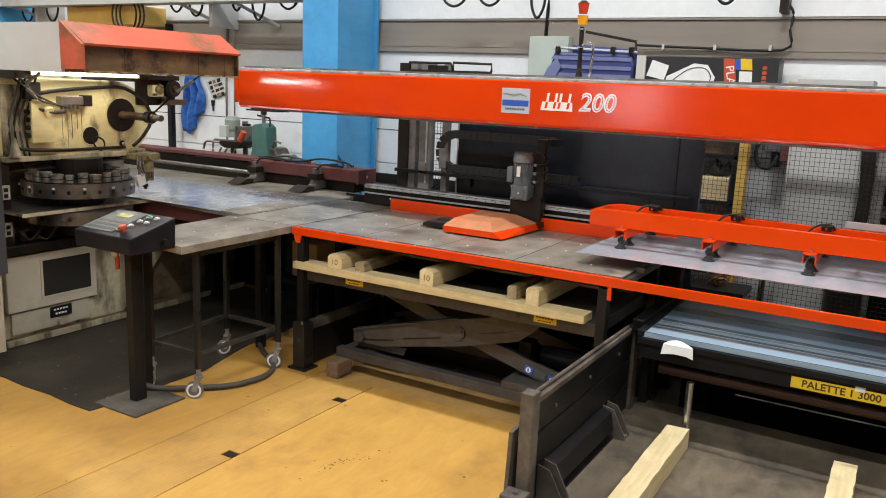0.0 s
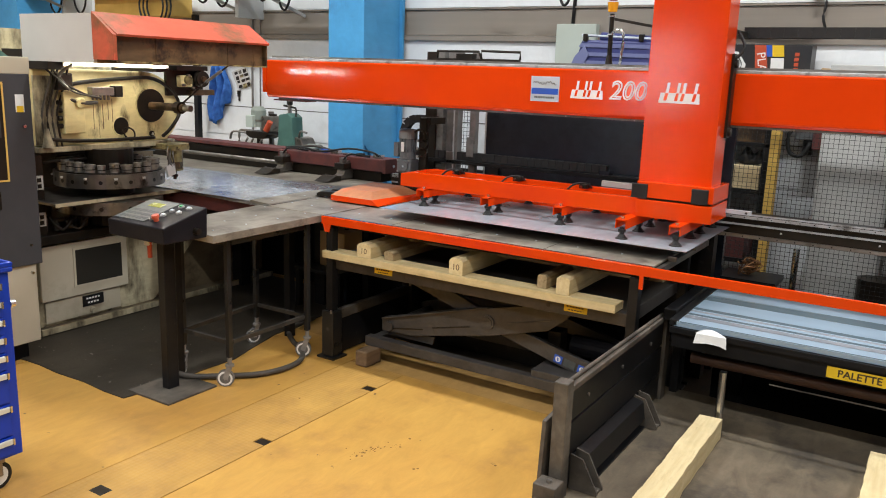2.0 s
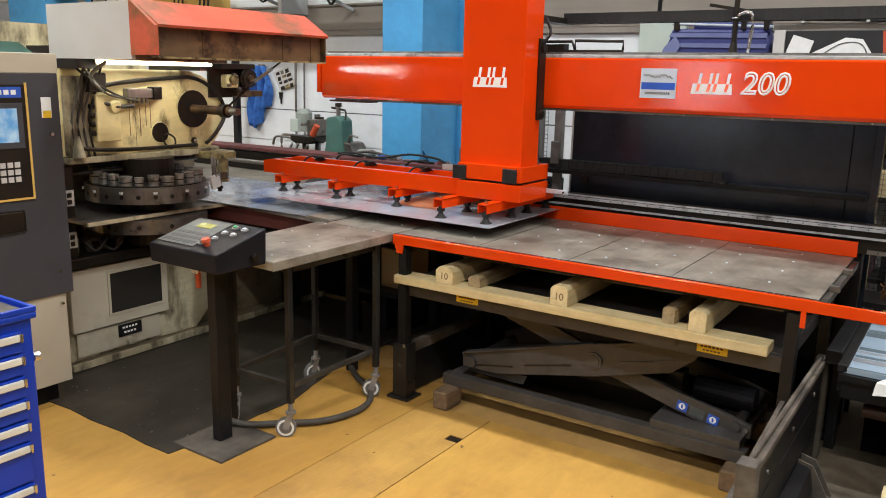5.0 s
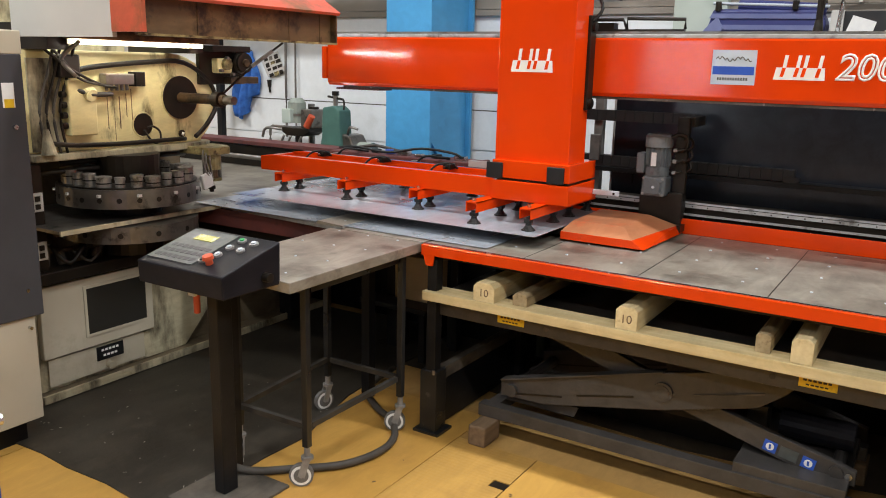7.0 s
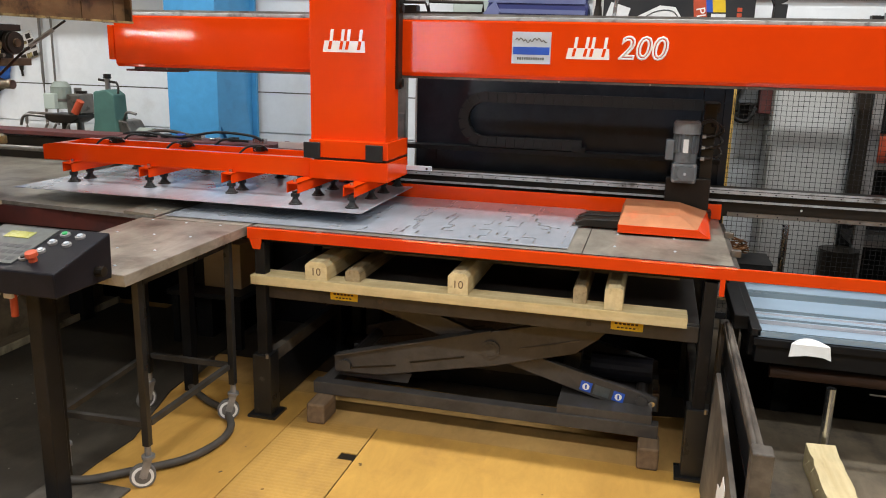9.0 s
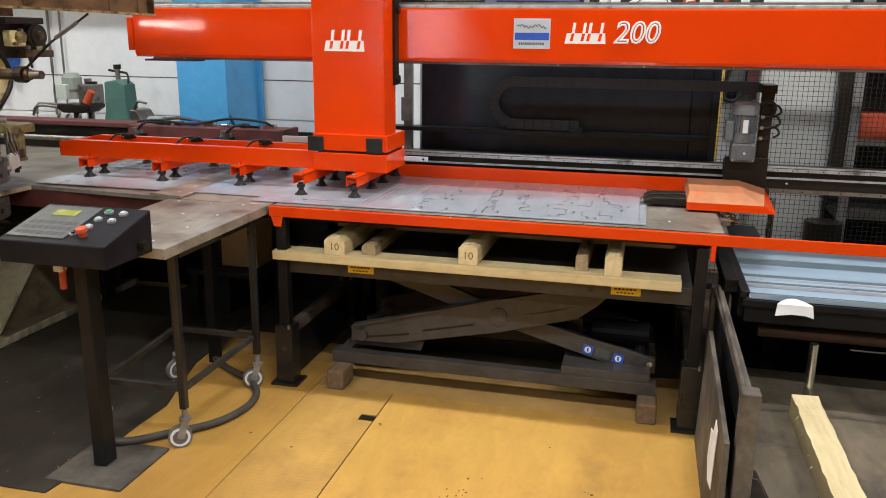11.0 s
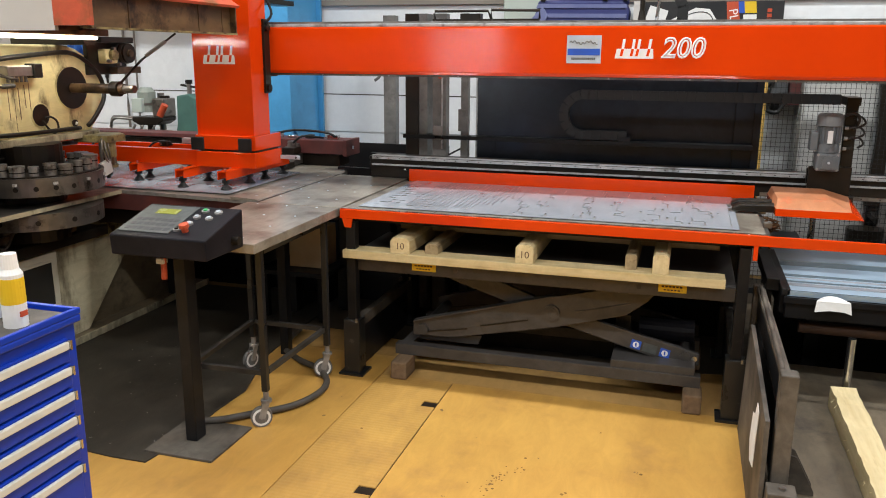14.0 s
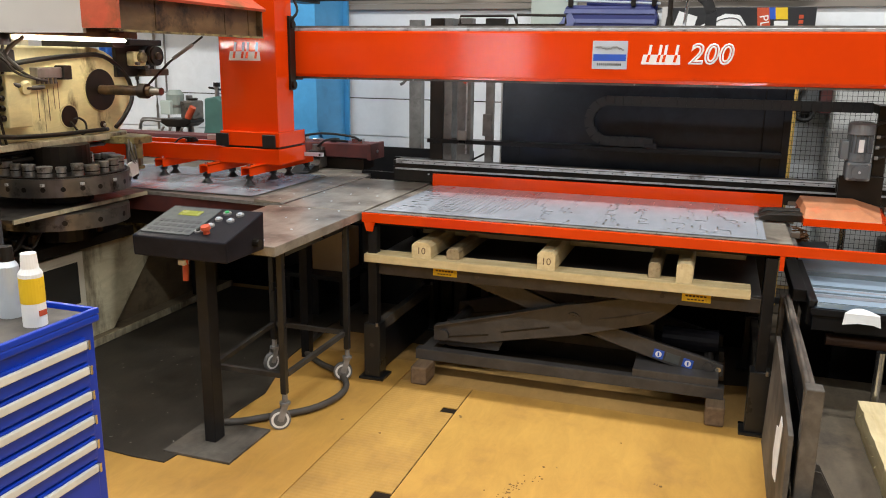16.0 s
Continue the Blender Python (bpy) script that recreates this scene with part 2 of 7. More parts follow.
AMBER = mat("amber_lens", (0.8, 0.38, 0.02), (0.7, 0.3, 0.02), rough=0.2, scale=10, bump=0.0)
REDLENS = mat("red_lens", (0.55, 0.05, 0.02), (0.5, 0.04, 0.02), rough=0.2, scale=10, bump=0.0)
COPPER = mat("copper_wire", (0.26, 0.12, 0.05), (0.15, 0.07, 0.03), rough=0.4, metal=0.7, scale=30)
GREYMESH = mat("black_coated_fence_wire", (0.018, 0.018, 0.018), (0.028, 0.028, 0.028), rough=0.5, scale=30)
CEIL = mat("grey_roof_sheet", (0.40, 0.40, 0.39), (0.34, 0.34, 0.33), rough=0.6, scale=2)
GLASS = bpy.data.materials.new("smoked_glass")
GLASS.use_nodes = True
GLASS.node_tree.nodes["Principled BSDF"].inputs["Base Color"].default_value = (0.03, 0.028, 0.024, 1)
GLASS.node_tree.nodes["Principled BSDF"].inputs["Roughness"].default_value = 0.15


# ---- mesh helpers ----
def box(bm, x0, x1, y0, y1, z0, z1, bev=0.0):
    vs = [bm.verts.new((x, y, z)) for x in (x0, x1) for y in (y0, y1) for z in (z0, z1)]
    fs = [bm.faces.new([vs[i] for i in q]) for q in ((0, 1, 3, 2), (4, 6, 7, 5), (0, 4, 5, 1), (2, 3, 7, 6), (0, 2, 6, 4), (1, 5, 7, 3))]
    if bev:
        es = {e for f in fs for e in f.edges}
        bmesh.ops.bevel(bm, geom=list(es), offset=bev, segments=2, affect="EDGES", profile=0.5)
    return bm


def B(x0, x1, y0, y1, z0, z1, bev=0.0):
    return box(bmesh.new(), x0, x1, y0, y1, z0, z1, bev)


def prism(bm, pts, axis, a0, a1, bev=0.0):
    """Sweeps an outline along an axis. x: outline in y, z; y: in x, z; z: in x, y."""
    def place(p, a):
        return {"x": (a, p[0], p[1]), "y": (p[0], a, p[1]), "z": (p[0], p[1], a)}[axis]
    lo = [bm.verts.new(place(p, a0)) for p in pts]
    hi = [bm.verts.new(place(p, a1)) for p in pts]
    fs = [bm.faces.new(lo), bm.faces.new(hi[::-1])]
    k = len(pts)
    fs += [bm.faces.new((lo[i], hi[i], hi[(i + 1) % k], lo[(i + 1) % k])) for i in range(k)]
    bmesh.ops.recalc_face_normals(bm, faces=fs)
    if bev:
        es = {e for f in fs for e in f.edges}
        bmesh.ops.bevel(bm, geom=list(es), offset=bev, segments=2, affect="EDGES", profile=0.5)
    return bm


def P(pts, axis, a0, a1, bev=0.0):
    return prism(bmesh.new(), pts, axis, a0, a1, bev)


def rod(bm, p, q, r, seg=12, r2=None):
    """A cylinder or cone from p to q."""
    p, q = Vector(p), Vector(q)
    d = q - p
    m = Matrix.Translation((p + q) / 2) @ d.to_track_quat("Z", "Y").to_matrix().to_4x4()
    bmesh.ops.create_cone(bm, cap_ends=True, segments=seg, radius1=r, radius2=r if r2 is None else r2, depth=d.length, matrix=m)
    return bm


def R(p, q, r, seg=12, r2=None):
    return rod(bmesh.new(), p, q, r, seg, r2)


def pipe(bm, pts, r, seg=8, smooth=4):
    """A round cable or hose through the points."""
    pts = [Vector(p) for p in pts]
    if smooth > 1 and len(pts) > 2:
        fine = []
        for i in range(len(pts) - 1):
            a, b, c, d = pts[max(i - 1, 0)], pts[i], pts[i + 1], pts[min(i + 2, len(pts) - 1)]
            for k in range(smooth):
                u = k / smooth
                fine.append(0.5 * ((2 * b) + (c - a) * u + (2 * a - 5 * b + 4 * c - d) * u * u + (3 * b - a - 3 * c + d) * u ** 3))
        pts = fine + [pts[-1]]
    rings = []
    for i, p in enumerate(pts):
        d = (pts[min(i + 1, len(pts) - 1)] - pts[max(i - 1, 0)]).normalized()
        q = d.to_track_quat("Z", "Y")
        rings.append([bm.verts.new(p + q @ Vector((r * math.cos(a), r * math.sin(a), 0))) for a in (2 * math.pi * k / seg for k in range(seg))])
    for a, b in zip(rings, rings[1:]):
        for k in range(seg):
            f = bm.faces.new((a[k], a[(k + 1) % seg], b[(k + 1) % seg], b[k]))
            f.smooth = True
    bm.faces.new(rings[0][::-1])
    bm.faces.new(rings[-1])
    return bm


def C(pts, r, seg=8, smooth=4):
    return pipe(bmesh.new(), pts, r, seg, smooth)


def ring(bm, centre, axis, r, tube, seg=24, sub=8):
    """A torus round a world axis."""
    rows_ = []
    for i in range(seg):
        a = 2 * math.pi * i / seg
        row = []
        for k in range(sub):
            b = 2 * math.pi * k / sub
            rad, h = r + tube * math.cos(b), tube * math.sin(b)
            u, v = rad * math.cos(a), rad * math.sin(a)
            o = {"x": (h, u, v), "y": (u, h, v), "z": (u, v, h)}[axis]
            row.append(bm.verts.new(Vector(centre) + Vector(o)))
        rows_.append(row)
    fs = []
    for i in range(seg):
        for k in range(sub):
            f = bm.faces.new((rows_[i][k], rows_[(i + 1) % seg][k], rows_[(i + 1) % seg][(k + 1) % sub], rows_[i][(k + 1) % sub]))
            f.smooth = True
            fs.append(f)
    bmesh.ops.recalc_face_normals(bm, faces=fs)
    return bm


def beam_between(bm, p, q, wide, high, up=(0, 0, 1)):
    """A square bar from p to q; wide is across, high along up."""
    p, q, up = Vector(p), Vector(q), Vector(up)
    d = (q - p).normalized()
    s = d.cross(up).normalized()
    u = s.cross(d)
    vs = [bm.verts.new(c + s * (i * wide / 2) + u * (j * high / 2)) for c in (p, q) for i in (-1, 1) for j in (-1, 1)]
    fs = [bm.faces.new([vs[i] for i in f]) for f in ((0, 1, 3, 2), (4, 6, 7, 5), (0, 4, 5, 1), (2, 3, 7, 6), (0, 2, 6, 4), (1, 5, 7, 3))]
    bmesh.ops.recalc_face_normals(bm, faces=fs)
    return bm


def thing(name, at, label, category, group="", kind=""):
    ob = new(name)
    ob.empty_display_size = 0.1
    ob.location = at
    return tagged(ob, label, category, group, kind)


def origin_of(ob):
    v = Vector((0, 0, 0))
    while ob:
        v += ob.location
        ob = ob.parent
    return v


def mesh_of(name, bm, material):
    bmesh.ops.recalc_face_normals(bm, faces=bm.faces)
    me = bpy.data.meshes.new(name)
    bm.to_mesh(me)
    bm.free()
    for m in material if isinstance(material, (list, tuple)) else [material]:
        me.materials.append(m)
    return me


def part(name, bm, material, parent, label=""):
    """One mesh object under a thing or a part. The mesh is given in world metres, as the thing stands when built."""
    o = origin_of(parent)
    bmesh.ops.translate(bm, verts=bm.verts, vec=-o)
    ob = new(name, mesh_of(name, bm, material))
    ob.parent = parent
    return tagged(ob, label)


def again(name, ob, parent, shift):
    """The same mesh once more, moved by shift."""
    o = new(name, ob.data)
    o.parent = parent
    o.location = ob.location + Vector(shift)
    if "label" in ob:
        o["label"] = ob["label"]
    return o


def solo(name, bm, material, label, category, group="", kind="", at=None):
    """A thing of one mesh."""
    if at is None:
        lo = [min(v.co[i] for v in bm.verts) for i in range(3)]
        hi = [max(v.co[i] for v in bm.verts) for i in range(3)]
        at = ((lo[0] + hi[0]) / 2, (lo[1] + hi[1]) / 2, lo[2])
    bmesh.ops.translate(bm, verts=bm.verts, vec=-Vector(at))
    ob = new(name, mesh_of(name, bm, material))
    ob.location = at
    return tagged(ob, label, category, group, kind)


def lettering(name, text, size, at, turn, material, parent, label="", depth=0.001, slant=0.0, outline=0.0, bold=0.0):
    """Raised letters, centred on at, facing as turn (degrees) says."""
    cu = bpy.data.curves.new(name, "FONT")
    cu.body, cu.size, cu.extrude, cu.align_x, cu.align_y, cu.shear = text, size, depth, "CENTER", "CENTER", slant
    cu.resolution_u, cu.offset = 3, bold
    if outline:
        cu.fill_mode, cu.bevel_depth, cu.bevel_resolution, cu.extrude = "NONE", outline, 1, 0.0
    tmp = bpy.data.objects.new(name, cu)
    scene.collection.objects.link(tmp)
    me = bpy.data.meshes.new_from_object(tmp.evaluated_get(bpy.context.evaluated_depsgraph_get()))
    bpy.data.objects.remove(tmp)
    me.transform(pose(0, 0, 0, *turn))
    me.materials.clear()
    me.materials.append(material)
    ob = new(name, me)
    ob.parent = parent
    ob.location = Vector(at) - origin_of(parent)
    return tagged(ob, label)


def marks(parent, x, y, z, width, height, n, material, axis="x"):
    """Unreadable writing: plain bars on a surface that faces -y (axis x) or +x (axis y)."""
    bm = bmesh.new()
    w = width / n
    for i in range(n):
        a = -width / 2 + w * i
        if axis == "x":
            box(bm, x + a, x + a + w * 0.7, y - 0.001, y, z - height / 2, z + height / 2)
        else:
            box(bm, x, x + 0.001, y + a, y + a + w * 0.7, z - height / 2, z + height / 2)
    return part("print", bm, material, parent)


DARKWALL = mat("shaded_grey_wall", (0.42, 0.42, 0.41), (0.36, 0.36, 0.35), rough=0.7, scale=1.5)
s_glass = bpy.data.materials.new("clear_window_glass")
s_glass.use_nodes = True
s_glass.node_tree.nodes["Principled BSDF"].inputs["Transmission Weight"].default_value = 1.0
s_glass.node_tree.nodes["Principled BSDF"].inputs["Roughness"].default_value = 0.0
s_glass.node_tree.nodes["Principled BSDF"].inputs["IOR"].default_value = 1.02
DARKDISC = mat("dark_turret_steel", (0.22, 0.20, 0.175), (0.13, 0.115, 0.10), rough=0.32, metal=0.75, scale=10, stain=(0.02, 0.016, 0.012), stain_at=(0.55, 0.7), stain_scale=9)
GREENGREY = mat("grey_green_motor_paint", (0.27, 0.30, 0.26), (0.2, 0.225, 0.19), rough=0.5, scale=9)
FLECK = mat("pale_fleck", (0.35, 0.33, 0.30), (0.25, 0.23, 0.21), rough=0.7, scale=30)

RAILGREY = mat("bright_worn_rail", (0.52, 0.53, 0.54), (0.36, 0.36, 0.36), rough=0.35, metal=0.3, scale=14, stain=(0.12, 0.11, 0.10), stain_at=(0.55, 0.72), stain_scale=11)
# floor tone with the shade under lift and pallet put into it
UNDER_SHADE = mat("shade_dark_floor", (0.045, 0.034, 0.023), (0.08, 0.058, 0.036), rough=0.6, scale=3, stain=(0.11, 0.075, 0.04), stain_at=(0.6, 0.8), stain_scale=4, smear=0.3)
PUNCH = mat("oiled_punch_steel", (0.36, 0.345, 0.32), (0.24, 0.22, 0.19), rough=0.3, metal=0.6, scale=14, stain=(0.07, 0.05, 0.03), stain_at=(0.52, 0.68), stain_scale=16)
FANGREY = mat("grey_fan_cover_paint", (0.20, 0.21, 0.215), (0.15, 0.158, 0.165), rough=0.4, scale=10, stain=(0.08, 0.08, 0.08), stain_scale=10)
CARTTUBE = mat("worn_black_tube", (0.013, 0.0128, 0.013), (0.021, 0.020, 0.019), rough=0.28, scale=7, stain=(0.10, 0.092, 0.084), stain_at=(0.62, 0.78), stain_scale=14, spec=0.45)
OILSTAIN = mat("dried_oil", (0.10, 0.075, 0.055), (0.17, 0.14, 0.11), rough=0.3, scale=12, mix=(0.4, 0.6))
CRUMB = mat("brown_floor_dirt", (0.17, 0.09, 0.03), (0.25, 0.14, 0.045), rough=0.8, scale=40)
# lighter brown-grey copy of the cart tube, light put into its colour
LITTUBE = mat("lit_worn_tube", (0.058, 0.052, 0.045), (0.028, 0.025, 0.022), rough=0.36, scale=8, stain=(0.02, 0.018, 0.016), stain_at=(0.55, 0.75), stain_scale=9)
# black pallet and screen paint, also the sheets that stand for shade
PITBLACK = mat("black_paint_and_shade", (0.007, 0.007, 0.008), (0.012, 0.011, 0.011), rough=0.5, scale=6, spec=0.18, stain=(0.03, 0.026, 0.022), stain_at=(0.62, 0.8), stain_scale=8)
RUSTTUBE = mat("rust_brown_tube", (0.075, 0.036, 0.021), (0.05, 0.025, 0.016), rough=0.5, scale=9, stain=(0.03, 0.02, 0.015))
BASEPLATE = mat("worn_brown_base_steel", (0.145, 0.116, 0.08), (0.09, 0.072, 0.051), rough=0.5, scale=3, mix=(0.4, 0.62), stain=(0.05, 0.042, 0.034), stain_at=(0.52, 0.70), stain_scale=4.5, bump=0.2, smear=0.3)
POSTGREY = mat("scuffed_grey_post_paint", (0.17, 0.165, 0.155), (0.12, 0.115, 0.108), rough=0.4, scale=5, stain=(0.06, 0.055, 0.05), stain_at=(0.56, 0.74), stain_scale=9, smear=0.25)
PALEBLUE = mat("pale_blue_stripe", (0.13, 0.15, 0.30), (0.17, 0.19, 0.34), rough=0.4, scale=6)
WOOD_GREY = mat("greyed_pine", (0.42, 0.32, 0.18), (0.30, 0.22, 0.12), rough=0.7, scale=4, fine=90, bump=0.3, stretch=(12, 1, 12), stain=(0.14, 0.10, 0.06), stain_at=(0.55, 0.75), smear=0.2)
FILM_DARK = mat("grey_blue_filmed_sheet", (0.13, 0.185, 0.22), (0.17, 0.23, 0.27), rough=0.25, metal=0.3, scale=2, bump=0.02, stretch=(0.3, 6, 1))
# oily brown, darkened further for the shade in recess and bay
RECESS = mat("oily_shaded_machine_side", (0.17, 0.13, 0.08), (0.12, 0.09, 0.056), rough=0.45, scale=3, stain=(0.03, 0.022, 0.015), stain_at=(0.52, 0.72), stain_scale=4, smear=0.3)
CREAMDIRT = mat("oily_yellow_casting", (0.33, 0.27, 0.12), (0.16, 0.12, 0.05), rough=0.4, scale=14, stain=(0.04, 0.026, 0.012), stain_at=(0.48, 0.62), stain_scale=16, smear=0.3)


# ---- the hall ----
# shows past the plates at y 3.775, where the painted table shade begins
floor = solo("floor", B(-12, 7, -22, 7.5, -0.30, -0.006), FLOOR_SHADED, "ochre-brown workshop floor, table shade put into its darker tone", "floor", kind="structure", at=(0, 0, 0))
PLATE_X = [-11.9, -8.6, -6.4, -4.62, -3.075, -2.668, -1.20]


def floor_plates():
    """Painted steel floor plates with open joints, and two lifting slots beside the long joint."""
    for i, (a, b) in enumerate(zip(PLATE_X, PLATE_X[1:])):
        ys = [-21.9, -3.2, -0.2, 3.775] if i in (3, 4, 5) else [-21.9, -2.4, 1.2, 3.775]
        if i == 3:
            ys = [-21.9, -3.2, 1.1, 4.05]
        for c, d in zip(ys, ys[1:]):
            g = 0.003
            if i == 4 and d > 3:
                bm = bmesh.new()
                cuts = [c, 2.60, 2.66, 3.455, 3.515, d]
                for k, (e, f) in enumerate(zip(cuts, cuts[1:])):
                    right = b - g if k % 2 == 0 else b - 0.075
                    box(bm, a + g * 0.4, right, e + (g if k == 0 else 0), f - (g if k == 4 else 0), -0.006, 0.0)
                part("floor_plate", bm, FLOOR_TREAD, floor)
            else:
                part("floor_plate", B(a + g * (0.4 if i == 4 else 1), b - g, c + g, d - g, -0.006, 0.0), FLOOR_TREAD if i == 4 else FLOOR_YEL, floor)
    part("floor_plate", B(-1.195, 6.9, -21.9, 2.45, -0.006, 0.0), FLOOR_YEL, floor)


floor_plates()
for x, w in ((-4.62, 0.02), (-3.075, 0.006), (-2.668, 0.02)):
    part("joint_bed", B(x - w / 2, x + w / 2, -6, 3.775, -0.0062, -0.0052), CRUMB if w < 0.01 else GREASE, floor)
# dark patch laid to give the shade under lift and pallet
part("oily_patch", P([(-4.6, 4.42), (-3.6, 4.40), (-2.9, 4.30), (-2.2, 4.26), (-1.5, 4.31), (-1.22, 4.36), (-1.22, 4.17), (6.5, 4.17), (6.5, 6.5), (-4.6, 6.5)], "z", -0.0059, -0.004), UNDER_SHADE, floor, "dark floor patch giving the shade under lift and pallet")
for y in (2.63, 3.485):
    part("slot_bed", B(-2.75, -2.66, y - 0.04, y + 0.04, -0.0062, -0.005), GREASE, floor)


def floor_dirt():
    """Crumbs trodden into the paint, and small worn-through holes."""
    rng = random.Random(77)
    spots = [(DIRT_X + 0.008 * k * k - 0.01 * k + rng.gauss(0, 0.011), DIRT_Y + 0.058 * k + rng.gauss(0, 0.016)) for k in [j / 9 for j in range(40)]]
    bm = bmesh.new()
    for x, y in spots:
        r = rng.uniform(0.002, 0.007)
        rod(bm, (x, y, 0.0), (x, y, 0.0012), r, 6, r * 0.6)
    part("dirt_crumbs", bm, CRUMB, floor)["kind"] = "stuff"
    part("lifting_slot", B(-2.965, -2.885, 1.854, 1.914, 0.0, 0.0007), GREASE, floor)
    for x, y, r in HOLES:
        part("worn_spot", R((x, y, 0.0), (x, y, 0.0006), r * 0.75, 10), CRUMB, floor)


DIRT_X, DIRT_Y = -2.243, 2.75
HOLES = ((-2.14, 3.084, 0.009), (-1.653, 3.09, 0.010), (-2.927, 3.137, 0.009), (-1.945, 2.835, 0.010), (-1.932, 2.85, 0.008), (-2.328, 2.813, 0.005), (-1.853, 3.426, 0.006))
floor_dirt()


def wall_with_bands():
    """Back wall of horizontal cladding: white panels, a taupe band and a white upper strip, with shallow ribs."""
    bm = box(bmesh.new(), -12, 7, 6.6, 6.9, 0, 5.6)
    w = solo("wall_back", bm, WALL, "white horizontal metal cladding wall with taupe band", "wall", kind="structure", at=(0, 6.6, 0))
    for z0, z1, m, out in ((0, 1.02, WALL, 0.02), (1.03, 1.347, WALL, 0.02), (1.357, 2.10, WALL, 0.02), (2.10, 2.145, WALL_BAND, 0.05), (2.15, 2.375, WALL_BAND, 0.03), (2.38, 2.395, WALL_BAND, 0.045), (2.4, 2.62, WALL, 0.03), (2.63, 2.9, WALL, 0.02), (2.91, 5.6, WALL, 0.02)):
        part("cladding_panel", B(-12, 7, 6.6 - out, 6.6, z0, z1), m, w)
    for z in (1.347,):
        part("panel_joint", B(-12, 7, 6.588, 6.592, z, z + 0.01), BINSTEEL, w)
    return w


wall_back = wall_with_bands()
solo("wall_left", B(-12.3, -12, -22, 6.9, 0, 5.6), DARKWALL, "plain grey hall wall", "wall", kind="structure")
solo("wall_right", B(7, 7.3, -22, 6.9, 0, 5.6), DARKWALL, "plain grey hall wall", "wall", kind="structure")
bm = B(-8.6, 7.3, -22.3, -22, 0, 5.6)
box(bm, -12.3, -11.4, -22.3, -22, 0, 5.6)
box(bm, -11.4, -8.6, -22.3, -22, 0, 0.6)
box(bm, -11.4, -8.6, -22.3, -22, 3.6, 5.6)
solo("wall_front", bm, DARKWALL, "grey hall wall with one tall window", "wall", kind="structure")
window = thing("window_1", (-10, -22.1, 0.6), "tall daylit window with grey frame", "window", kind="structure")
for k in range(4):
    part("window_bar", B(-11.4 + 0.92 * k, -11.36 + 0.92 * k, -22.2, -22.1, 0.6, 3.6), GREYCAB, window)
for k in range(3):
    pane = part("window_pane", B(-11.36 + 0.92 * k, -10.48 + 0.92 * k, -22.16, -22.15, 0.6, 3.6), s_glass, window)
    pane.visible_shadow = False
ceiling = solo("ceiling", B(-12.3, 7.3, -22.3, 6.9, 5.6, 5.8), CEIL, "grey sheet-metal hall ceiling", "ceiling", kind="structure")


def ceiling_lights():
    """Rows of twin-tube lights under the roof."""
    for i, (x, y) in enumerate([(x, y) for x in (-8.2, -4.6, -1.0, 2.6) for y in (-3.6, 0.4, 4.0)]):
        t = thing("ceiling_light", (x, y, 5.2), "white hanging strip light with lit tubes", "ceiling light", group="hall strip lights")
        part("housing", B(x - 0.75, x + 0.75, y - 0.12, y + 0.12, 5.24, 5.30), OFFWHITE, t)
        part("diffuser", B(x - 0.73, x + 0.73, y - 0.10, y + 0.10, 5.225, 5.238), LAMP, t)
        for dx in (-0.6, 0.6):
            part("hanger", R((x + dx, y, 5.30), (x + dx, y, 5.60), 0.006, 6), STEEL, t)
        la = bpy.data.lights.new("strip", "AREA")
        la.shape, la.size, la.size_y, la.energy, la.color = "RECTANGLE", 1.46, 0.2, LAMP_WATTS * (0.85 if y < -2 else 1.08 if y < 2 else 1.22), (0.955, 0.985, 1.0)
        lo = new("strip_light_glow", la)
        lo.matrix_world = pose(x, y, 5.215)


ceiling_lights()


# ---- steel portal column, wall pipes, bench behind ----
def portal_column():
    t = thing("building_column", (-4.88, 6.2, 0), "light blue painted steel portal column", "column", kind="structure")
    part("front_flange", P([(-5.07, 0), (-4.66, 0), (-4.66, 5.6), (-5.07, 5.6)], "y", 5.90, 5.93), SKYBLUE, t)
    part("web", P([(5.93, 0), (6.42, 0), (6.55, 5.6), (5.93, 5.6)], "x", -4.90, -4.87), SKYBLUE, t)
    part("rear_flange", B(-5.07, -4.66, 6.50, 6.53, 0, 5.6), SKYBLUE, t)
    part("side_plate", P([(5.93, 0), (6.50, 0), (6.50, 5.6), (5.93, 5.6)], "x", -4.72, -4.70), SKYBLUE, t)
    part("stiffener", P([(5.93, 1.15), (6.50, 0.55), (6.50, 0.75), (5.93, 2.9)], "x", -4.70, -4.675), SKYBLUE, t)
    t2 = thing("building_column", (-10.6, 6.2, 0), "light blue painted steel portal column", "column", kind="structure")
    part("shaft", B(-10.9, -10.1, 5.9, 6.5, 0, 5.6), SKYBLUE, t2)
    return t


portal_column()


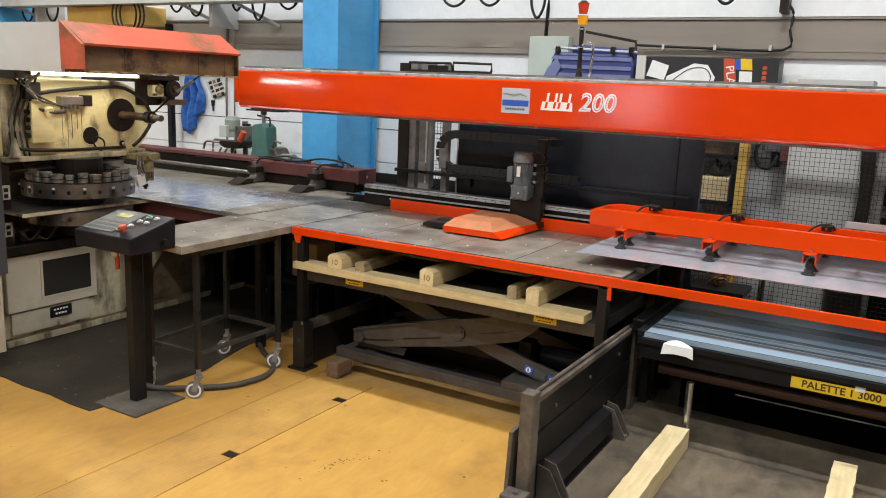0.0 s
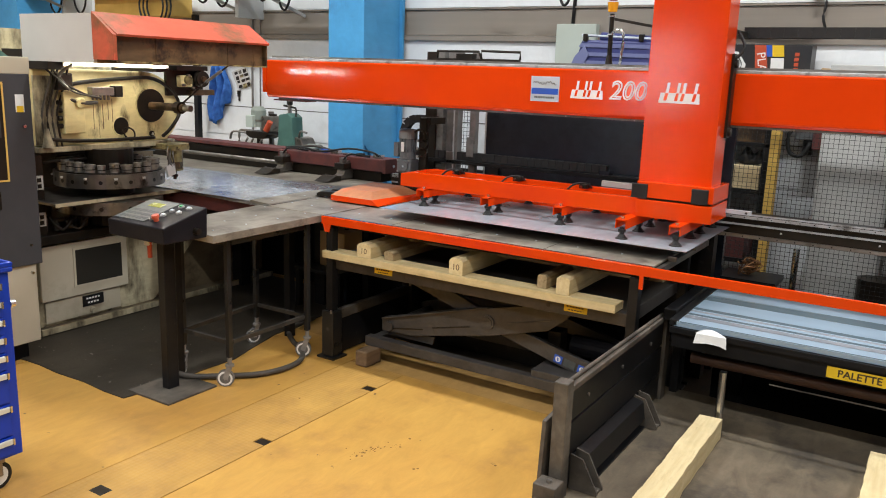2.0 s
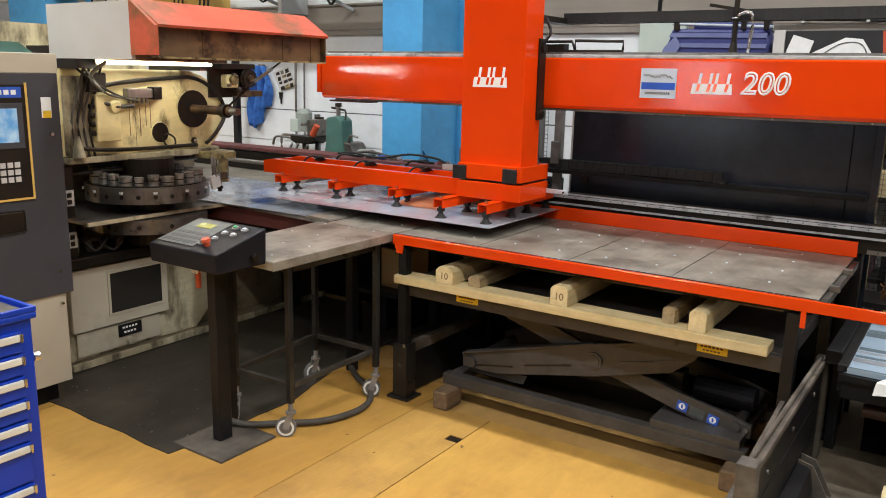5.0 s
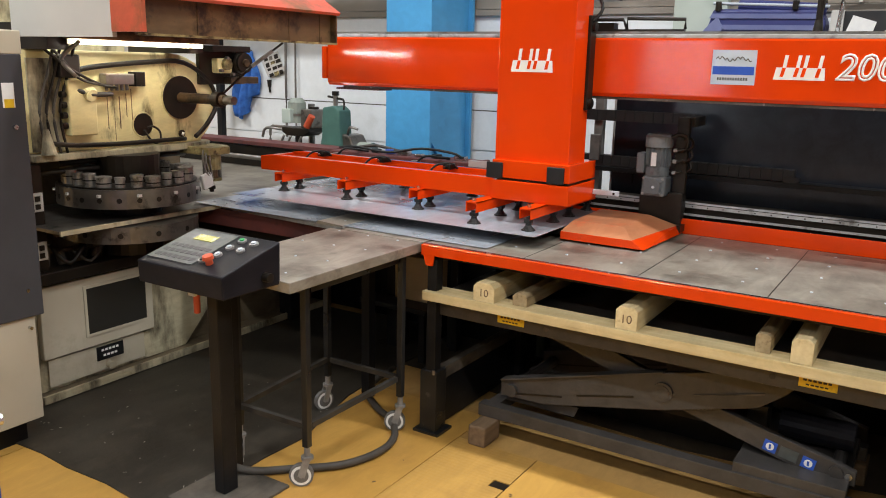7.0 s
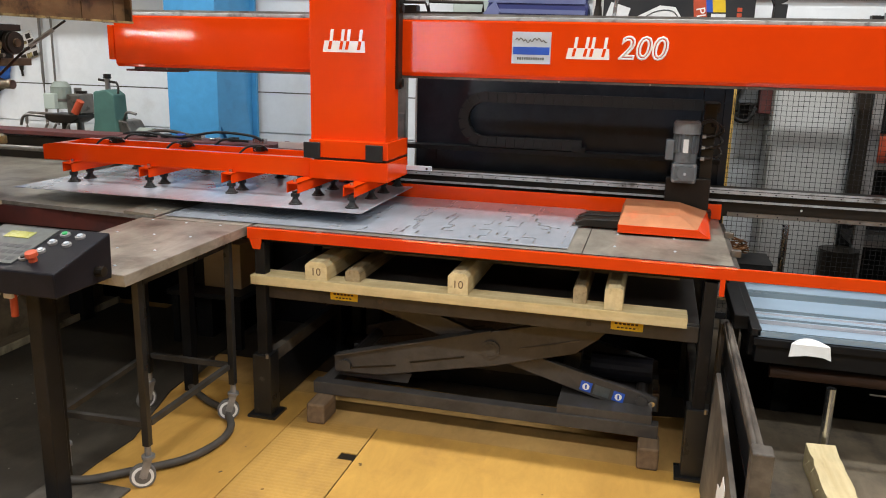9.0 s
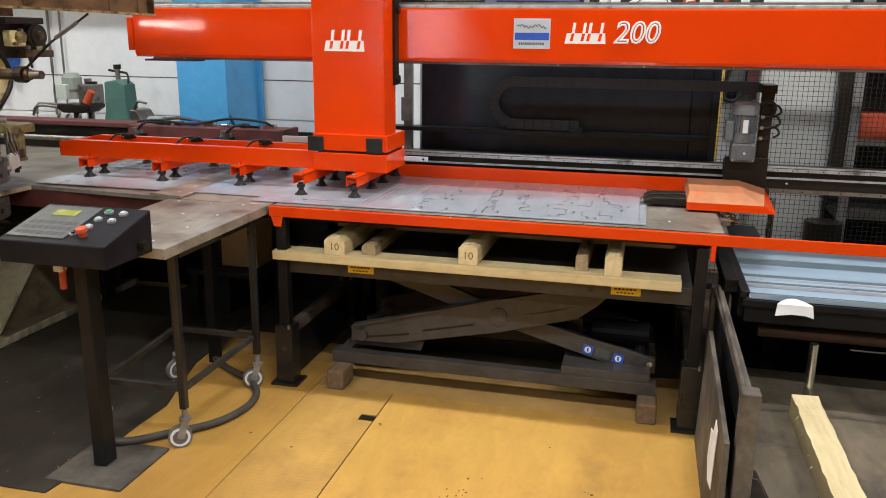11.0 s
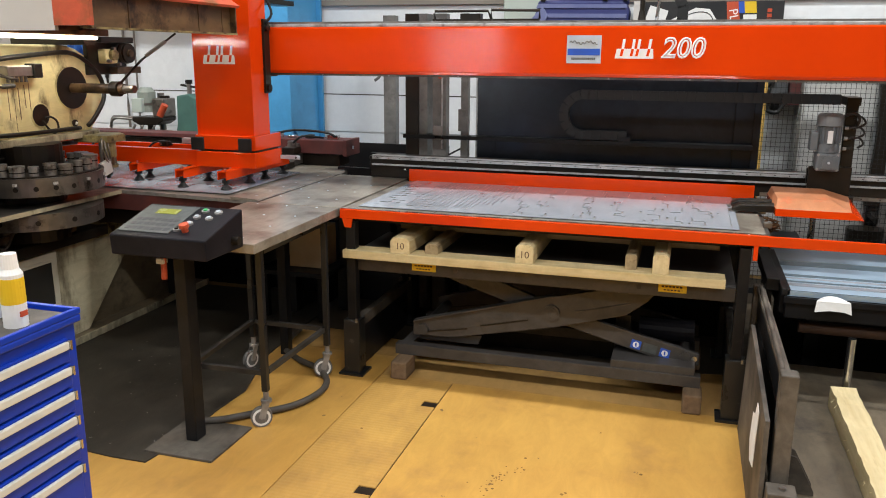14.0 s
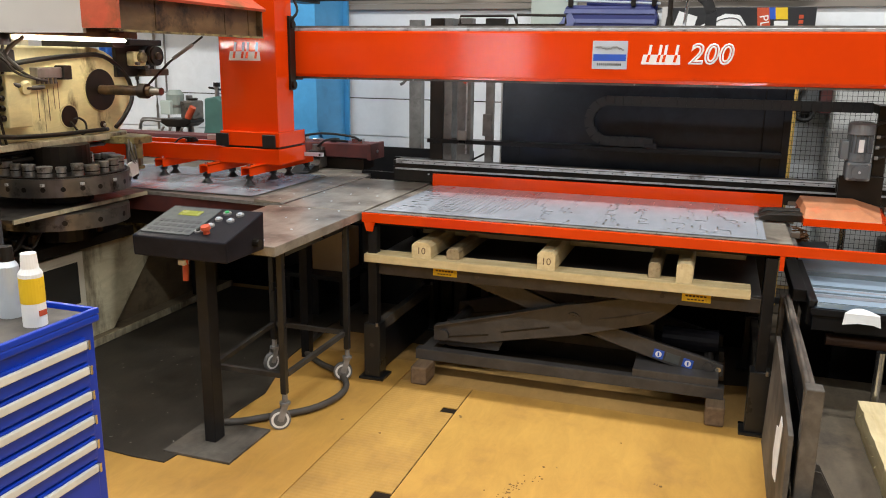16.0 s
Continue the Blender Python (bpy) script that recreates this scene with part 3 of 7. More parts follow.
def wall_services():
    for x, r in ((-6.72, 0.012), (-6.60, 0.009)):
        solo("wall_pipe", C([(x, 6.55, 1.0), (x, 6.55, 1.6), (x + 0.02, 6.55, 2.9)], r), STEEL, "thin grey vertical conduit on the wall", "conduit", group="wall conduits")
    solo("wall_pipe", C([(-4.692, 6.545, 0.0), (-4.692, 6.545, 0.7), (-4.692, 6.545, 1.411)], 0.016), GREYWALL, "pale conduit along the wall beside the blue column", "conduit", group="wall conduits")
    solo("wall_post", B(-7.53, -7.47, 6.42, 6.48, 0, 2.35), DARKSTEEL, "slim black steel post before the wall", "post")
    # towel: gathered on a hook, falling in folds to an uneven hem
    bm = bmesh.new()
    n, k = 33, 16
    g = []
    for j in range(k):
        v = j / (k - 1)
        wide = 0.16 + 0.19 * min(1, v * 1.7) - 0.06 * max(0, v - 0.75) * 4
        row = []
        for i in range(n):
            u = i / (n - 1)
            hem = 0.60 + 0.09 * math.sin(u * 4.6 + 0.4) - 0.10 * u
            row.append(bm.verts.new((-7.205 + wide * (u - 0.53) + 0.012 * math.sin(v * 5), 6.52 - 0.045 * math.sin(u * 15 + v * 2.6) - 0.02 * math.sin(u * 29 - v * 3), 1.80 - 0.02 * abs(u - 0.5) * (1 - v) - hem * v)))
        g.append(row)
    for j in range(k - 1):
        for i in range(n - 1):
            bm.faces.new((g[j][i], g[j][i + 1], g[j + 1][i + 1], g[j + 1][i])).smooth = True
    ex = bmesh.ops.extrude_face_region(bm, geom=bm.faces[:])
    bmesh.ops.translate(bm, verts=[v for v in ex["geom"] if isinstance(v, bmesh.types.BMVert)], vec=(0.0, 0.008, 0.0))
    tw = thing("towel", (-7.2, 6.5, 1.1), "blue work towel hanging in folds from a wall hook", "towel")
    part("cloth", bm, CLOTH, tw)
    part("hook", R((-7.2, 6.5, 1.80), (-7.2, 6.60, 1.80), 0.012), STEEL, tw)
    # tilted chart with dark patches, and a small clip under it
    ch = thing("wall_chart", (-6.91, 6.57, 1.55), "tilted laminated chart with dark printed patches", "chart")
    part("sheet", P([(-7.06, 1.73), (-6.83, 1.80), (-6.745, 1.62), (-6.96, 1.555)], "y", 6.560, 6.568), OFFWHITE, ch)
    rng = random.Random(9)
    for j in range(4):
        for i in range(3):
            x, z = -7.01 + 0.065 * i + 0.022 * j, 1.728 + 0.018 * i - 0.048 * j
            w, h = rng.uniform(0.035, 0.06), rng.uniform(0.022, 0.042)
            part("printed_patch", P([(x, z), (x + w, z + 0.3 * w), (x + w + 0.3 * h, z + 0.3 * w - h), (x + 0.3 * h, z - h)], "y", 6.557, 6.5597), rng.choice((GREASE, GREASE, DARKDISC, CREAMDIRT)), ch)
    cp = thing("hand_tool", (-6.94, 6.56, 1.42), "small dark hand tool hanging on the wall", "tool")
    part("head", R((-6.95, 6.565, 1.53), (-6.95, 6.565, 1.46), 0.024, 12, 0.016), GREASE, cp)
    part("shaft", R((-6.95, 6.565, 1.46), (-6.945, 6.565, 1.41), 0.010, 10), GREASE, cp)
    # thin air pipe with a bent end
    solo("air_pipe", C([(-6.89, 6.50, 0.92), (-6.89, 6.50, 1.04), (-6.87, 6.50, 1.09), (-6.80, 6.50, 1.10), (-6.35, 6.50, 1.095)], 0.013), STEEL, "bent grey air pipe above the bench", "pipe")
    # cable duct and hanging loops high up
    tr = thing("cable_tray", (-4, 6.2, 2.5), "grey cable tray with hanging black cable loops", "cable tray")
    part("tray", B(-11.5, -5.1, 6.0, 6.25, 2.53, 2.60), GREYWALL, tr)
    part("tray_bracket", B(-6.6, -6.55, 6.2, 6.6, 2.3, 2.6), GREYWALL, tr)
    part("tray_bracket", B(-9.6, -9.55, 6.2, 6.6, 2.3, 2.6), GREYWALL, tr)
    random.seed(5)
    for x in (-10.4, -9.9, -9.4, -8.9, -8.5, -8.15, -7.2, -6.9, -6.3, -6.0, -5.6, -3.7, -3.35, -2.9, -1.4):
        w, d = random.uniform(0.07, 0.15), random.uniform(0.08, 0.22)
        part("cable_loop", C([(x - w, 6.3, 2.7), (x - w * 0.8, 6.3, 2.6 - d * 0.6), (x, 6.3, 2.58 - d), (x + w * 0.8, 6.3, 2.6 - d * 0.6), (x + w, 6.3, 2.7)], 0.012), BLACKRUB, tr)
    for k in range(3):
        x, z = -7.75 + 0.04 * k, 2.42
        part("cable_coil", C([(x + 0.20 * math.cos(a), 6.05 + 0.02 * k, z + 0.20 * math.sin(a)) for a in (2 * math.pi * j / 14 for j in range(15))], 0.010), BLACKRUB, tr)
    for x in (-9.9, -8.75, -7.0, -6.2):
        part("tray_arm", beam_between(bmesh.new(), (x, 6.02, 2.58), (x + 0.25, 6.56, 2.33), 0.03, 0.03), GREYWALL, tr)
    part("cable_run", C([(-11, 6.12, 2.615), (-9.5, 6.15, 2.63), (-8, 6.1, 2.61), (-6.5, 6.14, 2.63), (-5.3, 6.12, 2.62)], 0.02), GREASE, tr)
    part("cable_run", C([(-11, 6.2, 2.61), (-9, 6.18, 2.62), (-7.4, 6.2, 2.61), (-5.3, 6.2, 2.62)], 0.014), HOSE, tr)
    part("cable_bundle", C([(-8.6, 6.1, 2.62), (-7, 6.1, 2.64), (-5.6, 6.1, 2.63), (-5.3, 6.15, 2.9)], 0.03), BLACKRUB, tr)
    solo("hoist_block", B(-8.9, -7.6, 6.15, 6.5, 2.32, 2.52, 0.01), YELLOW_POST, "ochre yellow steel box high on the wall", "box")


wall_services()


def bench_machines():
    """Drill motor and green vice on a bench against the wall."""
    b = thing("workbench", (-6.0, 6.2, 0), "grey steel workbench along the wall", "workbench")
    part("benchtop", B(-6.9, -5.3, 5.95, 6.5, 0.86, 0.90, 0.004), STEEL, b)
    for x in (-6.85, -5.36):
        for y in (5.98, 6.42):
            part("leg", B(x, x + 0.05, y, y + 0.05, 0, 0.86), DARKSTEEL, b)
    d = thing("bench_drill", (-6.1, 6.1, 0.90), "old grey bench drill with red guard", "drill")
    part("base", B(-6.25, -5.95, 6.0, 6.25, 0.90, 0.93, 0.01), GREASE, d)
    part("column", R((-6.1, 6.2, 0.93), (-6.1, 6.2, 1.35), 0.03), STEEL, d)
    part("motor", R((-6.16, 6.08, 1.19), (-6.16, 6.08, 1.36), 0.078, 16), GREENGREY, d)
    part("motor_cap", R((-6.16, 6.08, 1.36), (-6.16, 6.08, 1.40), 0.08, 16, 0.05), GREENGREY, d)
    part("drill_chuck", R((-6.10, 6.03, 0.98), (-6.10, 6.03, 1.08), 0.03, 12), GREASE, d)
    part("terminal_box", B(-6.235, -6.135, 5.965, 6.02, 1.19, 1.31, 0.006), PALEGREEN, d)
    part("column_cap", R((-6.02, 6.14, 1.25), (-6.02, 6.14, 1.33), 0.045, 14), GREASE, d)
    for q in (-6.24, -6.16, -6.04):
        part("fitting", C([(q, 6.0, 1.08), (q - 0.03, 5.99, 1.0), (q + 0.02, 5.98, 0.93)], 0.011), STEEL, d)
    part("motor_band", R((-6.16, 6.08, 1.25), (-6.16, 6.08, 1.27), 0.081, 16), STEEL, d)
    part("pulley_box", P([(-6.26, 1.11), (-6.20, 1.08), (-6.02, 1.08), (-5.95, 1.12), (-5.95, 1.15), (-6.26, 1.15)], "y", 5.99, 6.2, 0.008), GREASE, d)
    part("belt_cover", B(-6.07, -5.95, 6.02, 6.2, 1.15, 1.31, 0.012), DARKDISC, d)
    part("guard", R((-5.98, 6.0, 1.165), (-5.92, 6.0, 1.26), 0.030), ORANGE, d, "red plastic guard")
    part("lever", C([(-6.28, 6.05, 1.12), (-6.45, 6.0, 1.13), (-6.5, 6.0, 1.05)], 0.012), STEEL, d)
    v = thing("bench_press", (-5.68, 6.0, 0.90), "green cast-iron bench press with lever", "press")
    part("body", P([(-5.84, 0.90), (-5.56, 0.90), (-5.59, 1.10), (-5.60, 1.32), (-5.66, 1.36), (-5.78, 1.34), (-5.79, 1.1)], "y", 5.97, 6.13, 0.012), GREEN, v)
    part("screw", R((-5.70, 6.05, 1.35), (-5.70, 6.05, 1.46), 0.02), STEEL, v)
    part("crossbar", R((-5.78, 6.05, 1.43), (-5.62, 6.05, 1.41), 0.010), GREASE, v)
    part("screw_head", R((-5.70, 6.05, 1.44), (-5.70, 6.05, 1.475), 0.03, 8), GREASE, v)
    part("handle", C([(-5.62, 6.05, 1.41), (-5.585, 6.02, 1.38), (-5.575, 6.0, 1.33)], 0.009), GREASE, v)
    cl = thing("bench_clamp", (-5.45, 6.1, 0.90), "dark iron clamp with a pale drum on the bench", "clamp")
    part("body", P([(-5.63, 0.90), (-5.46, 0.90), (-5.46, 1.02), (-5.52, 1.12), (-5.60, 1.13), (-5.63, 1.06)], "y", 6.0, 6.2, 0.012), DARKDISC, cl)
    part("drum", R((-5.43, 6.04, 1.0), (-5.30, 6.04, 1.0), 0.075, 20), GREENGREY, cl)
    part("drum_foot", B(-5.42, -5.31, 6.0, 6.16, 0.90, 0.95), GREASE, cl)
    part("handle", C([(-5.55, 6.02, 1.12), (-5.50, 5.99, 1.19), (-5.42, 5.99, 1.18)], 0.011), STEEL, cl)


bench_machines()


# ---- turret punch press ----
def punch_press():
    t = thing("punch_press", (-5.6, 3.5, 0), "cream turret punch press, oil-stained, with red hood", "punch press")
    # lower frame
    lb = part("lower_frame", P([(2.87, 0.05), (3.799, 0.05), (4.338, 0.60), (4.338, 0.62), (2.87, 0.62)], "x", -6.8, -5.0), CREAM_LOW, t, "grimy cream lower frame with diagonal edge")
    part("corner_casting", P([(3.90, 0.60), (4.14, 0.60), (4.12, 0.70), (4.06, 0.76), (3.98, 0.74), (3.92, 0.68)], "x", -5.03, -4.955, 0.008), CREAMDIRT, t)
    part("sill", B(-6.8, -4.945, 2.86, 5.0, 0.012, 0.045), RECESS, t)
    part("sill_edge", B(-4.945, -4.93, 2.86, 5.0, 0.012, 0.055, 0.003), CREAM_LOW, t, "chipped pale sill edge")
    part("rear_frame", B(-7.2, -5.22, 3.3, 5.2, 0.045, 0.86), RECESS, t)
    # brown here includes the shade that the table throws
    part("recess_side", B(-5.22, -5.06, 3.749, 5.0, 0.045, 0.70), RECESS, t, "oily recessed side, table shade put into its brown")
    d = part("service_door", B(-5.0, -4.965, 2.90, 3.56, 0.225, 0.60, 0.006), BEIGE, t, "beige service door with smoked window")
    part("window_pane", B(-4.967, -4.961, 3.15, 3.51, 0.30, 0.545), GLASS, d)
    part("window_rim", B(-4.966, -4.958, 3.135, 3.15, 0.285, 0.56), BEIGE, d)
    part("window_rim", B(-4.966, -4.958, 3.51, 3.525, 0.285, 0.56), BEIGE, d)
    part("window_rim", B(-4.966, -4.958, 3.15, 3.51, 0.545, 0.56), BEIGE, d)
    part("window_rim", B(-4.966, -4.958, 3.15, 3.51, 0.285, 0.30), BEIGE, d)
    part("recess", B(-5.0, -4.985, 2.93, 3.5, 0.07, 0.215), BEIGE, t)
    pl = part("rating_plate", B(-4.985, -4.978, 3.20, 3.36, 0.13, 0.205), DARKSTEEL, t)
    marks(pl, -4.978, 3.28, 0.185, 0.11, 0.012, 5, WHITE, "y")
    marks(pl, -4.978, 3.28, 0.155, 0.09, 0.012, 4, WHITE, "y")
    part("oil_filler", R((-4.985, 3.27, 0.095), (-4.95, 3.27, 0.095), 0.022), BEIGE, t)
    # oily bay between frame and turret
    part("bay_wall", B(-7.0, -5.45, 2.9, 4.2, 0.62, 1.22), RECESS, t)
    part("bay_floor", B(-5.5, -4.92, 2.88, 3.95, 0.62, 0.68, 0.005), GREASE, t)
    part("bay_post", B(-5.1, -4.97, 2.88, 2.97, 0.68, 1.2), GREASE, t)
    for z, y0 in ((0.74, 3.0), (0.82, 3.1), (1.14, 3.0), (1.18, 3.15)):
        part("bay_pipe", C([(-5.1, y0, z), (-5.0, y0 + 0.3, z + 0.015), (-5.05, y0 + 0.75, z)], 0.014), BROWN_OIL if z < 1 else GREASE, t)
    part("oily_rag", B(-4.98, -4.94, 3.55, 3.72, 0.68, 0.73, 0.015), BROWN_OIL, t)
    for y, z in ((2.93, 0.74), (2.93, 0.98)):
        bk = part("switch_box", B(-4.97, -4.955, y - 0.03, y + 0.03, z, z + 0.09), OFFWHITE, t)
        part("switch", B(-4.956, -4.948, y - 0.012, y + 0.012, z + 0.05, z + 0.075), GREASE, bk)
        part("switch", B(-4.956, -4.948, y - 0.012, y + 0.012, z + 0.012, z + 0.037), GREASE, bk)
    rng = random.Random(19)
    for k in range(9):
        y = 2.98 + 0.095 * k
        part("bay_fitting", R((-5.02, y, 0.69), (-5.02, y + rng.uniform(-0.03, 0.03), 0.69 + rng.uniform(0.04, 0.13)), rng.uniform(0.014, 0.03), 10), rng.choice((GREASE, BROWN_OIL, DARKDISC)), t)
    for k in range(6):
        y = 3.0 + 0.12 * k
        part("bay_hose", C([(-5.0, y, 0.72 + rng.uniform(0, 0.08)), (-4.94, y + 0.06, 0.68 + rng.uniform(0, 0.1)), (-4.96, y + 0.16, 0.74 + rng.uniform(0, 0.06)), (-5.05, y + 0.22, 0.70)], rng.uniform(0.007, 0.013)), rng.choice((GREASE, BROWN_OIL, HOSE)), t)
    part("shelf_plate", P([(-5.5, 2.90), (-4.75, 2.90), (-4.75, 3.885), (-5.5, 3.885)], "z", 0.897, 0.912), DARKDISC, t)
    part("shelf_edge", B(-4.75, -4.738, 2.90, 3.88, 0.892, 0.914), CREAM_LOW, t)
    lo = part("lower_turret", R((-4.98, 3.46, 0.80), (-4.98, 3.46, 0.885), 0.35, 48), DARKDISC, t, "dark steel lower turret disc")
    up = part("upper_turret", R((-4.97, 3.46, 0.98), (-4.97, 3.46, 1.075), 0.36, 64), DARKDISC, t, "steel upper turret disc ringed with punches")
    part("turret_core", R((-4.97, 3.46, 0.70), (-4.97, 3.46, 1.22), 0.16, 24), GREASE, t)
    part("turret_ring", R((-4.97, 3.46, 1.075), (-4.97, 3.46, 1.083), 0.345, 48), GREASE, t)
    random.seed(11)
    for i in range(24):
        a = 2 * math.pi * i / 24
        r = 0.024 + 0.012 * ((i * 7) % 3) / 2
        x, y = -4.97 + 0.30 * math.cos(a), 3.46 + 0.30 * math.sin(a)
        h = 1.083 + random.uniform(0.035, 0.06)
        p = part("punch", R((x, y, 1.08), (x, y, h), r, 14), PUNCH, up)
        part("punch_head", R((x, y, h), (x, y, h + 0.013), r * 1.12, 14), PUNCH, p)
        part("punch_groove", R((x, y, h - 0.022), (x, y, h - 0.016), r * 1.06, 14), GREASE, p)
        x2, y2 = -4.97 + 0.36 * math.cos(a), 3.46 + 0.36 * math.sin(a)
        part("bolt_hole", R((x2 - 0.004 * math.cos(a), y2 - 0.004 * math.sin(a), 1.022), (x2 + 0.002 * math.cos(a), y2 + 0.002 * math.sin(a), 1.022), 0.013, 10), GREASE, up)
        if i % 2:
            part("bolt_hole", R((-4.98 + 0.346 * math.cos(a), 3.46 + 0.346 * math.sin(a), 0.842), (-4.98 + 0.352 * math.cos(a), 3.46 + 0.352 * math.sin(a), 0.842), 0.014, 10), GREASE, lo)
        else:
            part("stop_block", B(x2 - 0.008, x2 + 0.008, y2 - 0.01, y2 + 0.01, 1.04, 1.053), OFFWHITE, up)
    # head casting: rounded end towards the table
    prof = [(2.95, 1.25), (3.98, 1.25)]
    for k in range(13):
        a = math.radians(-50 + 140 * k / 12)
        prof.append((3.77 + 0.32 * math.cos(a), 1.47 + 0.27 * math.sin(a)))
    prof += [(2.95, 1.74)]
    hd = part("head", P(prof, "x", -6.6, -4.985, 0.012), CREAM, t, "cream cast head with oil streaks")
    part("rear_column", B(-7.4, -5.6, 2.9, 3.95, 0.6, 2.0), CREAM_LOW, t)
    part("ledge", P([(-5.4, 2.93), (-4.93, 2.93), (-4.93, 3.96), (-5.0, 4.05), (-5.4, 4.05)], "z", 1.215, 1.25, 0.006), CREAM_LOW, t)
    bore = part("bore", R((-4.99, 3.83, 1.50), (-4.975, 3.83, 1.50), 0.118, 40), GREASE, t, "dark round bore with shaft")
    part("bore_rim", ring(bmesh.new(), (-4.983, 3.83, 1.50), "x", 0.120, 0.004, 40), CREAM, bore)
    part("shaft", R((-4.975, 3.83, 1.50), (-4.62, 3.83, 1.50), 0.028, 20), BROWN_OIL, bore)
    part("shaft_end", R((-4.70, 3.83, 1.50), (-4.55, 3.825, 1.50), 0.022, 16), STEEL, bore)
    part("collar", R((-4.70, 3.83, 1.50), (-4.65, 3.83, 1.50), 0.042, 18), GREASE, bore)
    port = part("inspection_port", R((-4.99, 3.575, 1.362), (-4.978, 3.575, 1.362), 0.060, 32), GREASE, t)
    part("port_rim", ring(bmesh.new(), (-4.983, 3.575, 1.362), "x", 0.064, 0.005, 32), CREAM, port)
    sm = part("sight_port", R((-4.99, 3.83, 1.30), (-4.976, 3.83, 1.30), 0.020, 18), GREASE, t)
    part("sight_glass", R((-4.979, 3.83, 1.30), (-4.97, 3.838, 1.296), 0.010, 12), PAPER, sm)
    jb = part("junction_box", B(-4.985, -4.93, 3.12, 3.27, 1.33, 1.60, 0.006), CREAM, t)
    part("bulge", R((-4.93, 3.235, 1.53), (-4.912, 3.235, 1.525), 0.04, 16, 0.03), CREAM, jb)
    for k in range(4):
        part("gland", R((-4.96, 3.12, 1.38 + 0.05 * k), (-4.96, 3.095, 1.38 + 0.05 * k), 0.016, 10), GREASE, jb)
    vb = part("valve_block", B(-4.985, -4.93, 3.33, 3.50, 1.575, 1.63, 0.005), STEEL, t, "dirty valve block with hoses")
    part("valve", B(-4.985, -4.92, 3.50, 3.56, 1.565, 1.64, 0.005), GREASE, vb)
    for k in range(5):
        part("fitting", R((-4.95, 3.345 + 0.03 * k, 1.575), (-4.95, 3.345 + 0.03 * k, 1.545), 0.008, 8), STEEL, vb)
    part("solenoid", B(-4.985, -4.92, 3.08, 3.19, 1.61, 1.72, 0.01), GREASE, t)
    # drips of oil
    random.seed(3)
    for k in range(5):
        y, z1 = 3.37 + 0.035 * k + random.uniform(-0.006, 0.006), random.uniform(1.5, 1.56)
        part("oil_streak", B(-4.986, -4.9838, y, y + random.uniform(0.002, 0.005), z1 - random.uniform(0.1, 0.24), z1), BROWN_OIL, t)
    # hoses
    part("hose", C([(-4.95, 3.15, 1.56), (-4.92, 3.24, 1.53), (-4.93, 3.36, 1.53)], 0.012), HOSE, t)
    part("hose", C([(-4.96, 3.1, 1.62), (-4.93, 3.25, 1.66), (-4.95, 3.6, 1.69), (-4.96, 3.85, 1.69), (-4.96, 4.03, 1.58), (-4.95, 4.06, 1.45), (-4.95, 3.98, 1.34), (-4.95, 3.9, 1.28)], 0.013), GREASE, t)
    part("hose", C([(-4.94, 3.02, 1.30), (-4.93, 3.15, 1.285), (-4.94, 3.4, 1.275), (-4.94, 3.65, 1.275), (-4.94, 3.82, 1.275)], 0.012), GREASE, t)
    part("hose", C([(-4.975, 3.575, 1.335), (-4.95, 3.592, 1.285), (-4.945, 3.625, 1.262), (-4.945, 3.655, 1.285), (-4.95, 3.655, 1.325), (-4.96, 3.625, 1.35), (-4.975, 3.60, 1.345)], 0.006), GREASE, t)
    for k in range(4):
        y = 3.0 + 0.035 * k
        part("hose", C([(-4.95, y, 1.25), (-4.955, y - 0.02, 1.45), (-4.95, y + 0.03, 1.62), (-4.90, y + 0.05, 1.78)], 0.007), GREASE if k % 2 else HOSE, t)
    for k in range(2):
        part("hose", C([(-4.94, 2.97 + 0.05 * k, 1.78), (-4.90, 3.05 + 0.03 * k, 1.70), (-4.90, 3.16, 1.63 - 0.02 * k), (-4.92, 3.30, 1.575), (-4.94, 3.40, 1.56)], 0.007), HOSE if k else GREASE, t)
    part("side_plate", B(-4.99, -4.975, 2.95, 3.10, 1.26, 1.70), CREAM_LOW, t)
    part("oil_can", R((-4.92, 2.99, 1.25), (-4.93, 2.99, 1.37), 0.038, 16, 0.012), CREAM_LOW, t)
    # spring arm and oiler at the free end
    # valve cluster and belt pulley at the free end of the head
    part("cluster_plate", B(-4.99, -4.96, 3.96, 4.30, 1.57, 1.76, 0.004), GREASE, t)
    cb = part("cluster_valve", B(-4.96, -4.90, 4.045, 4.15, 1.635, 1.72, 0.010), CREAM, t, "cream valve body")
    part("valve_cap", R((-4.90, 4.10, 1.685), (-4.875, 4.10, 1.685), 0.032, 14), CREAMDIRT, cb)
    for dy, dz in ((0.0, 0.04), (0.04, -0.05), (-0.045, -0.03)):
        part("fitting", R((-4.90, 4.10 + dy, 1.68 + dz), (-4.875, 4.10 + dy, 1.68 + dz), 0.010, 8), STEEL, cb)
    pu = part("pulley", R((-4.93, 4.235, 1.695), (-4.88, 4.235, 1.695), 0.058, 24), GREASE, t)
    part("pulley_groove", R((-4.915, 4.235, 1.695), (-4.895, 4.235, 1.695), 0.062, 24), DARKDISC, pu)
    part("pulley_boss", R((-4.88, 4.235, 1.695), (-4.865, 4.235, 1.695), 0.022, 14), BROWN_OIL, pu)
    part("bracket", B(-4.97, -4.90, 4.14, 4.36, 1.575, 1.615, 0.004), BROWN_OIL, t)
    part("bracket_top", B(-4.97, -4.88, 3.99, 4.28, 1.755, 1.79, 0.004), GREASE, t)
